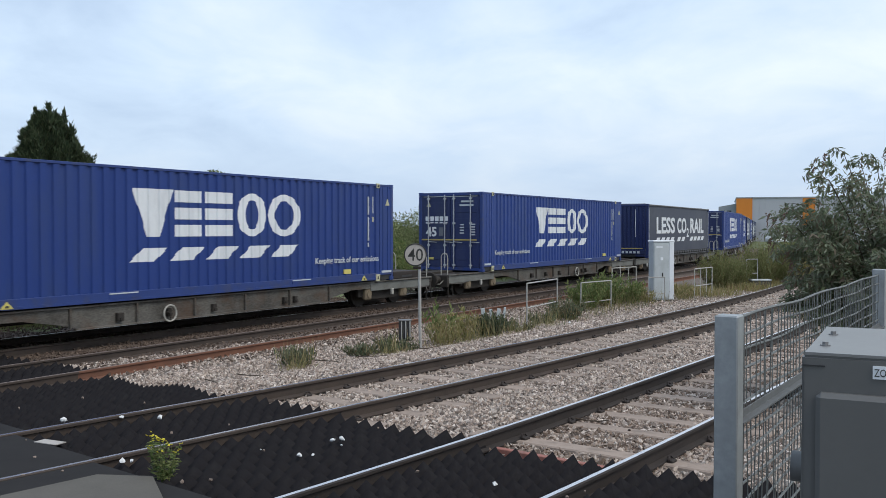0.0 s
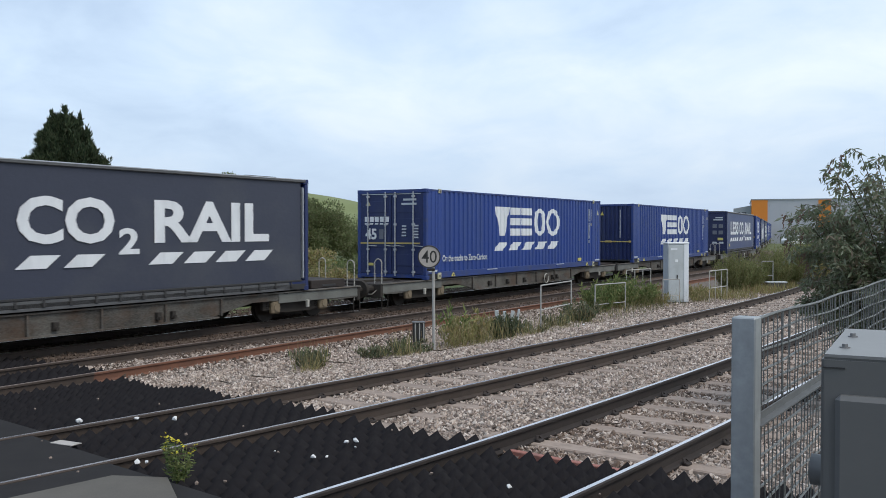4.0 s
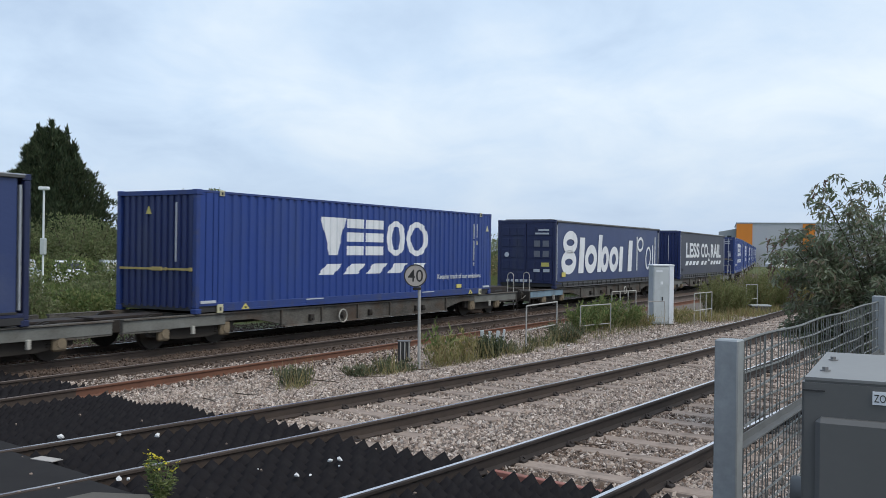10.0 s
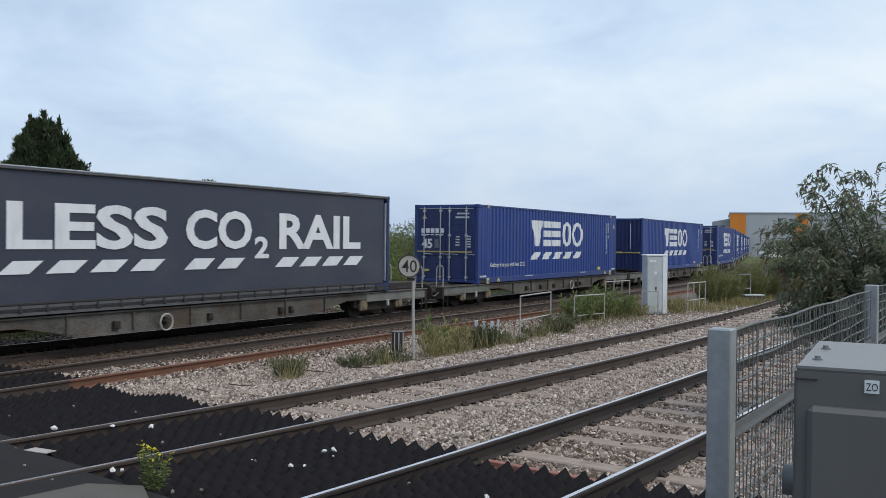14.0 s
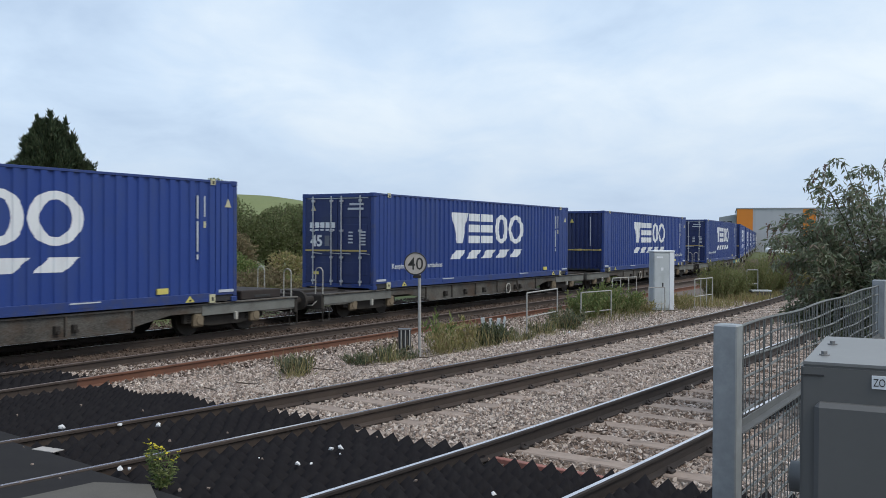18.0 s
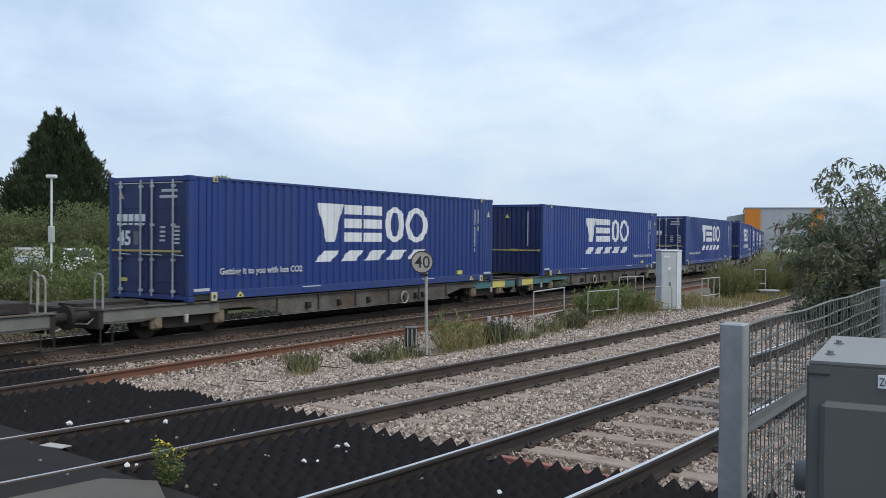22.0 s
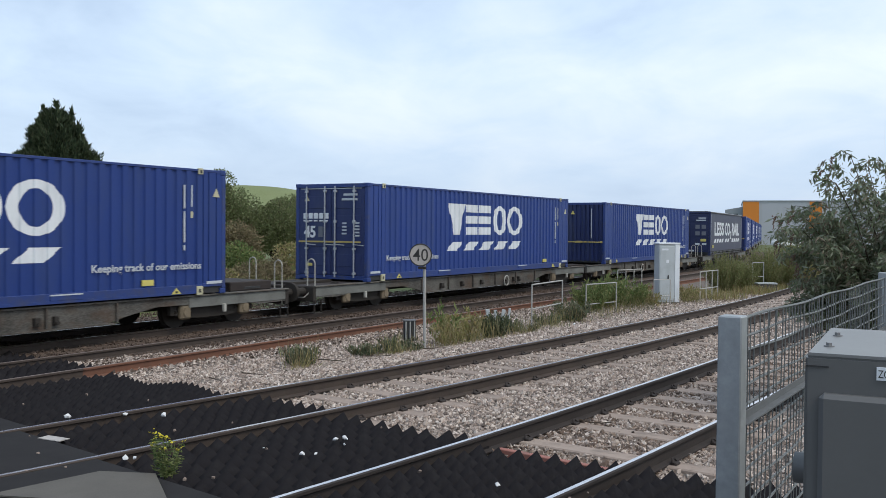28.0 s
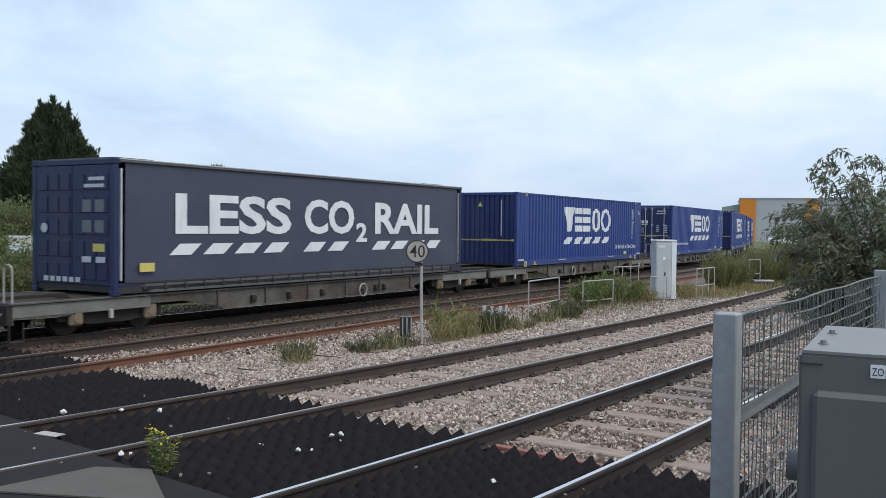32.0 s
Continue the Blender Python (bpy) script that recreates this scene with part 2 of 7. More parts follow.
M_BOGIE = surface("grimy_bogie_steel", (0.021, 0.018, 0.016), (0.036, 0.029, 0.023), 4, 0.9, 0, 40, 0.3, 0.01)
M_AXLEBOX = surface("dull_ochre_axle_box", (0.24, 0.19, 0.12), (0.13, 0.10, 0.07), 6, 0.8, 0, 40, 0.2, 0.005)
M_WHEEL = surface("worn_wheel_steel", (0.045, 0.038, 0.032), (0.028, 0.024, 0.021), 6, 0.6, 0.6, 40, 0.1, 0.004)
M_HOOP = surface("pale_handrail_paint", (0.46, 0.45, 0.41), (0.34, 0.32, 0.28), 10, 0.6, 0, 60, 0.05, 0.003)
M_RAILSIDE = surface("rail_side_rust", (0.038, 0.028, 0.024), (0.022, 0.017, 0.016), 5, 0.85, 0.0, 60, 0.2, 0.004, contrast=0.2)
M_RAILHEAD = surface("worn_rail_head", (0.58, 0.53, 0.515), (0.42, 0.385, 0.375), 3, 0.24, 0.8, 60, 0.03, 0.002)
M_RAILBRIGHT = surface("bright_worn_rail_head", (0.88, 0.83, 0.82), (0.72, 0.67, 0.66), 3, 0.27, 1.0, 60, 0.03, 0.002)
M_REDPLATE = surface("faded_red_painted_plate", (0.36, 0.13, 0.10), (0.25, 0.12, 0.095), 6, 0.8, 0, 50, 0.2, 0.004, dirt=(0.12, 0.09, 0.075), dirt_scale=5, dirt_amount=0.7)
M_RAILPOLISHED = surface("polished_rail_head", (0.92, 0.92, 0.91), (0.82, 0.82, 0.81), 3, 0.30, 1.0, 60, 0.02, 0.001)
M_RAILBROWN = surface("dusty_brown_rail_side", (0.070, 0.051, 0.041), (0.042, 0.031, 0.026), 4, 0.9, 0.0, 60, 0.2, 0.004, contrast=0.2)
M_RUST = surface("orange_rail_rust", (0.195, 0.085, 0.050), (0.115, 0.056, 0.038), 3, 0.9, 0, 60, 0.3, 0.004, contrast=0.2)
M_RUSTHEAD = surface("dull_rusted_rail_head", (0.30, 0.24, 0.21), (0.20, 0.15, 0.13), 3, 0.6, 0.4, 60, 0.1, 0.002)
M_SLEEPER = surface("weathered_concrete_sleeper", (0.35, 0.275, 0.225), (0.235, 0.18, 0.148), 4, 0.9, 0, 50, 0.3, 0.006, vary=0.12, dirt=(0.13, 0.105, 0.085), dirt_scale=4, dirt_amount=0.7)
M_WOODSLEEPER = surface("dark_timber_sleeper", (0.075, 0.056, 0.042), (0.045, 0.034, 0.028), 3, 0.9, 0, 40, 0.4, 0.008, (1, 6, 6), vary=0.15)
M_GUARD = surface("black_guard_rubber", (0.0150, 0.0138, 0.0155), (0.019, 0.0175, 0.019), 6, 0.95, 0, 70, 0.3, 0.004, spec=0.06, dirt=(0.04, 0.038, 0.036), dirt_scale=9, dirt_amount=0.25)
M_DECK = surface("black_crossing_panel", (0.0195, 0.0182, 0.0186), (0.029, 0.027, 0.027), 4, 0.92, 0, 90, 0.3, 0.004, spec=0.15, vary=0.1)
M_ASPHALT = surface("grey_asphalt", (0.084, 0.078, 0.074), (0.056, 0.052, 0.049), 2, 0.9, 0, 120, 0.5, 0.006, dirt=(0.12, 0.115, 0.11), dirt_scale=2.5, dirt_amount=0.4)
M_CONCRETE = surface("worn_concrete", (0.120, 0.108, 0.092), (0.076, 0.068, 0.058), 3, 0.9, 0, 80, 0.3, 0.005)
M_GALV = surface("galvanised_steel", (0.34, 0.355, 0.365), (0.245, 0.26, 0.27), 7, 0.5, 0.35, 45, 0.05, 0.002, contrast=0.2, dirt=(0.52, 0.55, 0.57), dirt_scale=9, dirt_amount=0.4)
M_DULLGALV = surface("dull_grey_galvanised_angle", (0.15, 0.153, 0.155), (0.10, 0.103, 0.106), 7, 0.6, 0.2, 45, 0.05, 0.002)
M_MESHWIRE = surface("dull_galvanised_wire", (0.115, 0.12, 0.115), (0.19, 0.195, 0.19), 14, 0.55, 0.4, 60, 0.05, 0.002)
M_CABINET = surface("grey_cabinet_plastic", (0.112, 0.110, 0.107), (0.098, 0.097, 0.095), 2, 0.42, 0, 60, 0.06, 0.002, contrast=0.3, dirt=(0.135, 0.133, 0.13), dirt_scale=3, dirt_amount=0.3)
M_LID = surface("pale_grey_cabinet_lid", (0.20, 0.198, 0.195), (0.16, 0.158, 0.155), 3, 0.4, 0, 60, 0.06, 0.002, dirt=(0.16, 0.155, 0.15), dirt_scale=4, dirt_amount=0.5)
M_WHITECAB = surface("pale_equipment_cabinet_paint", (0.50, 0.53, 0.54), (0.42, 0.45, 0.46), 2, 0.5, 0, 50, 0.05, 0.002, dirt=(0.3, 0.31, 0.3), dirt_scale=2, dirt_amount=0.4)
M_SIGNFACE = surface("aged_white_sign_enamel", (0.47, 0.43, 0.395), (0.37, 0.335, 0.305), 6, 0.6, 0, 50, 0.05, 0.002, dirt=(0.25, 0.22, 0.2), dirt_scale=6, dirt_amount=0.6)
M_SIGNBLACK = surface("black_sign_enamel", (0.02, 0.02, 0.02), (0.035, 0.033, 0.03), 10, 0.5, 0, 50, 0.0)
M_POLE = surface("pale_painted_pole", (0.42, 0.41, 0.39), (0.30, 0.29, 0.27), 5, 0.6, 0, 50, 0.05, 0.002)
M_PAPER = surface("white_litter", (0.75, 0.75, 0.74), (0.6, 0.6, 0.6), 8, 0.8, 0, 60, 0.1, 0.003)
M_ORANGE = surface("orange_cladding", (0.72, 0.23, 0.02), (0.62, 0.20, 0.02), 0.3, 0.5, 0, 8, 0.0)
M_GREYCLAD = surface("pale_grey_cladding", (0.47, 0.475, 0.50), (0.41, 0.415, 0.44), 0.2, 0.5, 0, 6, 0.0)
M_ROOFCLAD = surface("grey_roof_cladding", (0.30, 0.32, 0.34), (0.25, 0.27, 0.29), 0.2, 0.5, 0, 6, 0.0)
M_BARK = surface("brown_bark", (0.075, 0.055, 0.04), (0.045, 0.034, 0.026), 8, 0.95, 0, 50, 0.4, 0.008)
M_CONIFER = island("dark_conifer_foliage", [(0.026, 0.040, 0.022), (0.042, 0.062, 0.030), (0.062, 0.084, 0.040), (0.050, 0.055, 0.030)], 0.8, 3.0, 0.15)
M_HEDGE = island("hedge_leaves", [(0.13, 0.165, 0.070), (0.17, 0.205, 0.085), (0.20, 0.215, 0.105), (0.15, 0.15, 0.080)], 0.7, 2.0, 0.4)
M_BROWNSHRUB = island("brown_seeded_shrub", [(0.20, 0.15, 0.09), (0.17, 0.155, 0.08), (0.24, 0.18, 0.11)], 0.8, 3.0, 0.25)
M_BUDDLEIA = island("grey_green_bush_leaves", [(0.105, 0.137, 0.072), (0.155, 0.192, 0.105), (0.28, 0.305, 0.22), (0.12, 0.155, 0.088), (0.20, 0.155, 0.115), (0.14, 0.175, 0.095)], 0.5, 8.0, 0.4, 0.5)
M_WEED = island("weed_leaves", [(0.105, 0.16, 0.050), (0.155, 0.205, 0.070), (0.24, 0.25, 0.10), (0.07, 0.11, 0.035)], 0.7, 6.0, 0.35)
M_WEED_BLUE = island("blue_green_weed_leaves", [(0.085, 0.115, 0.065), (0.13, 0.155, 0.09), (0.24, 0.225, 0.14), (0.06, 0.08, 0.045), (0.18, 0.14, 0.08)], 0.7, 6.0, 0.3)
M_SOFT = island("soft_olive_growth", [(0.165, 0.19, 0.070), (0.205, 0.225, 0.090), (0.235, 0.235, 0.11), (0.13, 0.155, 0.055)], 0.8, 4.0, 0.4)
M_WEED_DARK = island("dark_weed_leaves", [(0.045, 0.065, 0.032), (0.075, 0.098, 0.050), (0.11, 0.125, 0.075), (0.035, 0.048, 0.026)], 0.7, 6.0, 0.25)
M_WEED_DRY = island("dry_grass_blades", [(0.36, 0.28, 0.13), (0.28, 0.25, 0.10), (0.19, 0.20, 0.075), (0.42, 0.35, 0.20), (0.22, 0.15, 0.08)], 0.8, 6.0, 0.35)
M_SPIKE = surface("browned_flower_spike", (0.13, 0.075, 0.055), (0.20, 0.13, 0.10), 30, 0.9, 0, 90, 0.2, 0.004)
M_FLOWER = island("yellow_petals", [(0.75, 0.60, 0.04), (0.65, 0.62, 0.10)], 0.7, 6.0, 0.2)
M_STONE = island("ballast_stones", [(0.115, 0.090, 0.077), (0.44, 0.36, 0.305), (0.52, 0.435, 0.375), (0.24, 0.182, 0.15), (0.66, 0.575, 0.51), (0.165, 0.13, 0.11), (0.41, 0.318, 0.26)], 0.9, 30.0)
M_STONE_BROWN = island("brown_track_ballast", [(0.13, 0.092, 0.070), (0.25, 0.18, 0.14), (0.085, 0.062, 0.050), (0.38, 0.30, 0.245)], 0.9, 30.0)
M_STONE_DIRTY = island("oily_brown_ballast", [(0.058, 0.042, 0.034), (0.095, 0.066, 0.050), (0.120, 0.086, 0.066), (0.070, 0.051, 0.041), (0.17, 0.125, 0.098)], 0.9, 30.0)

# ------------------------------------------------------------------ mesh helpers


def part(name, bm, material, parent=None, label="", smooth=False):
    me = bpy.data.meshes.new(name)
    bm.to_mesh(me)
    bm.free()
    me.materials.append(material)
    if smooth:
        me.shade_smooth()
    ob = new(name, me)
    if parent:
        ob.parent = parent
    if label:
        ob["label"] = label
    return ob


def again(ob, parent, m):
    """Another part on the same mesh."""
    o = new(ob.name.split(".")[0], ob.data)
    o.parent = parent
    o.matrix_basis = m
    if "label" in ob:
        o["label"] = ob["label"]
    return o


def arrays(name, v, f, material, parent=None, smooth=False):
    me = bpy.data.meshes.new(name)
    v = np.asarray(v, np.float32)
    f = np.asarray(f, np.int32)
    n, k = f.shape
    me.vertices.add(len(v))
    me.vertices.foreach_set("co", v.ravel())
    me.loops.add(n * k)
    me.loops.foreach_set("vertex_index", f.ravel())
    me.polygons.add(n)
    me.polygons.foreach_set("loop_start", np.arange(0, n * k, k, dtype=np.int32))
    me.polygons.foreach_set("loop_total", np.full(n, k, np.int32))
    me.update(calc_edges=True)
    me.materials.append(material)
    if smooth:
        me.shade_smooth()
    else:
        me.shade_flat()
    ob = new(name, me)
    if parent:
        ob.parent = parent
    return ob


def box(bm, x0, x1, y0, y1, z0, z1, bevel=0.0, m=None):
    r = bmesh.ops.create_cube(bm, size=1.0, matrix=Matrix.Translation(((x0 + x1) / 2, (y0 + y1) / 2, (z0 + z1) / 2)) @ Matrix.Diagonal((x1 - x0, y1 - y0, z1 - z0, 1)))
    vs = r["verts"]
    if bevel:
        es = list({e for v in vs for e in v.link_edges})
        b = bmesh.ops.bevel(bm, geom=es, offset=bevel, segments=1, affect="EDGES", profile=0.5)
        vs = list({v for f in b["faces"] for v in f.verts} | {v for v in vs if v.is_valid})
    if m:
        bmesh.ops.transform(bm, matrix=m, verts=vs)
    return vs


def boxed(x0, x1, y0, y1, z0, z1, bevel=0.0, m=None):
    bm = bmesh.new()
    box(bm, x0, x1, y0, y1, z0, z1, bevel, m)
    return bm


def tube(bm, pts, r, sides=8, r_end=None, cap=True):
    """A round rod along a list of points."""
    pts = [Vector(p) for p in pts]
    rings = []
    for i, p in enumerate(pts):
        d = (pts[min(i + 1, len(pts) - 1)] - pts[max(i - 1, 0)]).normalized()
        a = d.orthogonal().normalized() if i == 0 else (prev - d * prev.dot(d)).normalized()
        prev = a
        b = d.cross(a)
        rr = r if r_end is None else r + (r_end - r) * i / (len(pts) - 1)
        rings.append([bm.verts.new(p + (a * math.cos(t) + b * math.sin(t)) * rr) for t in (2 * math.pi * j / sides for j in range(sides))])
    for q, w in zip(rings, rings[1:]):
        for j in range(sides):
            bm.faces.new((q[j], q[(j + 1) % sides], w[(j + 1) % sides], w[j]))
    if cap:
        bm.faces.new(rings[0][::-1])
        bm.faces.new(rings[-1])


def tubed(pts, r, sides=8, r_end=None):
    bm = bmesh.new()
    tube(bm, pts, r, sides, r_end)
    return bm


def prism(bm, outline, y0, y1):
    """An outline in x, z drawn out from y0 to y1."""
    a = [bm.verts.new((x, y0, z)) for x, z in outline]
    b = [bm.verts.new((x, y1, z)) for x, z in outline]
    n = len(a)
    bm.faces.new(a)
    bm.faces.new(b[::-1])
    for i in range(n):
        bm.faces.new((a[i], b[i], b[(i + 1) % n], a[(i + 1) % n]))


def disc(bm, c, r, depth, sides=20, axis="y"):
    """A short round slab whose axis is y (or x, z)."""
    turn = {"y": pose(0, 0, 0, 90), "x": pose(0, 0, 0, 0, 90), "z": pose(0, 0, 0)}[axis]
    bmesh.ops.create_cone(bm, cap_ends=True, segments=sides, radius1=r, radius2=r, depth=depth, matrix=Matrix.Translation(c) @ turn)


def words(text, width, height, x, z, y, thick=0.006, bold=0.0, name="lettering", material=None, parent=None):
    """Built-in letters, fitted to a width and height, upright, facing -y."""
    cu = bpy.data.curves.new(name, "FONT")
    cu.body = text
    cu.offset = bold
    cu.extrude = 0.01
    cu.resolution_u = 3
    ob = bpy.data.objects.new(name, cu)
    scene.collection.objects.link(ob)
    bpy.context.view_layer.update()
    me = bpy.data.meshes.new_from_object(ob.evaluated_get(bpy.context.evaluated_depsgraph_get()))
    bpy.data.objects.remove(ob)
    co = np.empty(len(me.vertices) * 3, np.float32)
    me.vertices.foreach_get("co", co)
    co = co.reshape(-1, 3)
    lo, hi = co.min(0), co.max(0)
    out = np.empty_like(co)
    out[:, 0] = x + (co[:, 0] - lo[0]) / (hi[0] - lo[0]) * width
    out[:, 2] = z + (co[:, 1] - lo[1]) / (hi[1] - lo[1]) * height
    out[:, 1] = y - (co[:, 2] - lo[2]) / (hi[2] - lo[2]) * thick
    me.vertices.foreach_set("co", out.ravel())
    me.update()
    me.materials.append(material)
    o = new(name, me)
    if parent:
        o.parent = parent
    return o


def thing(name, m=None, label="", category="", group="", kind=""):
    ob = new(name)
    ob.empty_display_size = 0.2
    if m:
        ob.matrix_basis = m
    return tagged(ob, label, category, group, kind)


# ------------------------------------------------------------------ the lines of the tracks
TH = 0.92
UX, UY = math.cos(TH), math.sin(TH)


def b_off(s):
    c = min(max(s, 0.0), 30.4)
    return 7.875 - 0.0636 * c + 0.003193 * c * c + (s - c) * (-0.0636 + 0.006386 * c)


def line_b(s, side=0.0):
    n = b_off(s)
    return near_main(s, n, side)


def line_a(s, side=0.0):
    n = b_off(s) - 3.05 - 0.55 * math.exp(-((s / 12.0) ** 2))
    return near_main(s, n, side)


def near_main(s, n, side):
    d = (b_off(s + 0.05) - b_off(s - 0.05)) / 0.1
    q = math.hypot(1, d)
    n1, s1 = n + side / q, s - side * d / q
    return Vector((s1 * UX - n1 * UY, s1 * UY + n1 * UX, 0))


ORG_X, ORG_Y, T_Z = -8.821, 16.653, -0.28


def heading(s):
    return radians(59.2 + 0.00452 * (min(max(s, 20.0), 70.0) - 20.0) ** 2)


def make_path():
    step, lo, hi = 0.5, -80.0, 560.0
    n0 = int(-lo / step)
    n = int((hi - lo) / step)
    px, py = [0.0] * (n + 1), [0.0] * (n + 1)
    px[n0], py[n0] = ORG_X, ORG_Y
    for i in range(n0, n):
        h = heading(lo + (i + 0.5) * step)
        px[i + 1], py[i + 1] = px[i] + math.cos(h) * step, py[i] + math.sin(h) * step
    for i in range(n0, 0, -1):
        h = heading(lo + (i - 0.5) * step)
        px[i - 1], py[i - 1] = px[i] - math.cos(h) * step, py[i] - math.sin(h) * step
    return np.array([lo + i * step for i in range(n + 1)]), np.array(px), np.array(py)


PATH_S, PATH_X, PATH_Y = make_path()


def line_t(s, side=0.0):
    """The line of the goods track; side to the left of its heading, away from the camera."""
    h = heading(s)
    return Vector((float(np.interp(s, PATH_S, PATH_X)) - side * math.sin(h), float(np.interp(s, PATH_S, PATH_Y)) + side * math.cos(h), T_Z))


def line_s(s, side=0.0):
    p = line_t(s, side - 3.3)
    p.z = -0.28
    return p


# ------------------------------------------------------------------ ground
def ground_height(x, y):
    """Falls gently from the main line to the goods lines."""
    a = np.asarray(x) * -UY + np.asarray(y) * UX      # distance across the main line
    f = np.clip((a - 9.3) / 2.2, 0, 1)
    f = f * f * (3 - 2 * f)
    far = np.clip((a - 30) / 30, 0, 1)
    return -0.185 - 0.25 * f + 0.30 * far


def ballast_material():
    """Stony near the tracks, grassy earth further off."""
    m = surface("ballast_ground", (0.20, 0.162, 0.135), (0.085, 0.068, 0.056), 9, 0.95, 0, 55, 0.9, 0.03, contrast=0.18)
    nt = m.node_tree
    N = nt.nodes.new
    bsdf = nt.nodes["Principled BSDF"]
    src = bsdf.inputs["Base Color"].links[0].from_socket
    co = N("ShaderNodeTexCoord")
    dot = N("ShaderNodeVectorMath")
    dot.operation = "DOT_PRODUCT"
    h = radians(59.2)
    dot.inputs[1].default_value = (-math.sin(h), math.cos(h), 0)
    link(nt, co, "Object", dot, 0)
    nz = N("ShaderNodeTexNoise")
    nz.inputs["Scale"].default_value, nz.inputs["Detail"].default_value = 0.9, 6
    link(nt, co, "Object", nz, "Vector")
    jit = N("ShaderNodeMath")
    jit.operation = "MULTIPLY_ADD"
    jit.inputs[1].default_value = 1.6
    link(nt, nz, 0, jit, 0)
    link(nt, dot, "Value", jit, 2)
    # oily brown dirt from the siding onwards
    mid = -math.sin(h) * ORG_X + math.cos(h) * ORG_Y - 3.1
    rg = N("ShaderNodeMapRange")
    rg.inputs["From Min"].default_value, rg.inputs["From Max"].default_value = mid + 0.2, mid + 1.1
    rg.inputs["To Max"].default_value = 0.9
    link(nt, jit, 0, rg, 0)
    mx = N("ShaderNodeMix")
    mx.data_type = "RGBA"
    link(nt, rg, 0, mx, 0)
    nt.links.new(src, mx.inputs[6])
    mx.inputs[7].default_value = (0.090, 0.060, 0.045, 1)
    link(nt, mx, 2, bsdf, "Base Color")
    return m


M_BALLAST = ballast_material()
M_GRASSLAND = surface("rough_grassland", (0.085, 0.115, 0.038), (0.13, 0.14, 0.06), 0.15, 0.95, 0, 6, 0.4, 0.1)


def build_ground():
    xs = np.concatenate([np.linspace(-3000, -60, 14), np.linspace(-50, 90, 141), np.linspace(100, 3000, 14)])
    ys = np.concatenate([np.linspace(-3000, -30, 12), np.linspace(-25, 110, 136), np.linspace(120, 3000, 16)])
    X, Y = np.meshgrid(xs, ys)
    Z = ground_height(X, Y)
    nx, ny = len(xs), len(ys)
    v = np.stack([X, Y, Z], -1).reshape(-1, 3)
    i = np.arange(nx * ny).reshape(ny, nx)
    f = np.stack([i[:-1, :-1], i[:-1, 1:], i[1:, 1:], i[1:, :-1]], -1).reshape(-1, 4)
    ob = arrays("ground", v, f, M_BALLAST, smooth=True)
    ob.data.materials.append(M_GRASSLAND)
    c = v[f].mean(1)
    a = -c[:, 0] * UY + c[:, 1] * UX
    along = c[:, 0] * UX + c[:, 1] * UY
    # which side of the goods line each piece lies on, and how far
    k = np.array([int(np.argmin((PATH_X - x) ** 2 + (PATH_Y - y) ** 2)) for x, y in c[:, :2]])
    h = np.radians(59.2 + 0.00452 * (np.clip(PATH_S[k], 20.0, 70.0) - 20.0) ** 2)
    beyond = -(c[:, 0] - PATH_X[k]) * np.sin(h) + (c[:, 1] - PATH_Y[k]) * np.cos(h)
    grassy = (np.abs(c[:, 0]) > 88) | (beyond > 2.6) | (a < -3) | (c[:, 1] > 108)
    ob.data.polygons.foreach_set("material_index", grassy.astype(np.int32))
    return tagged(ob, "pale grey-brown ballast and rough grass ground", "ground", kind="structure")


build_ground()
# ------------------------------------------------------------------ tracks
RAIL_HEAD = [(0.034, -0.032), (0.035, -0.009), (0.020, 0.0), (-0.020, 0.0), (-0.035, -0.009), (-0.034, -0.032)]
RAIL_WEB = [(0.012, -0.128), (0.010, -0.045), (0.033, -0.0325), (-0.033, -0.0325), (-0.010, -0.045), (-0.012, -0.128)]
RAIL_FOOT = [(-0.07, -0.159), (0.07, -0.159), (0.07, -0.148), (0.012, -0.1285), (-0.012, -0.1285), (-0.07, -0.148)]


def rail(line, side, s0, s1, step, mat_side, mat_head, label):
    root = thing("rail", None, label, "rail", "running rails")
    n = int((s1 - s0) / step) + 1
    spine = []
    for i in range(n):
        p, q = line(s0 + i * step, side), line(s0 + i * step + 0.2, side)
        d = (q - p).normalized()
        spine.append((p, Vector((-d.y, d.x, 0))))
    for name, out in (("rail_head", RAIL_HEAD), ("rail_web", RAIL_WEB), ("rail_foot", RAIL_FOOT)):
        k = len(out)
        v = [(p.x + w.x * a, p.y + w.y * a, p.z + z) for p, w in spine for a, z in out]
        f, mi = [], []
        for i in range(n - 1):
            for j in range(k):
                a, b = i * k + j, i * k + (j + 1) % k
                f.append((a, b, b + k, a + k))
                mi.append(1 if name == "rail_head" and j == 2 else 0)
        ob = arrays(name, v, f, mat_side, root)
        ob.data.materials.append(mat_head)
        ob.data.polygons.foreach_set("material_index", mi)
    return root


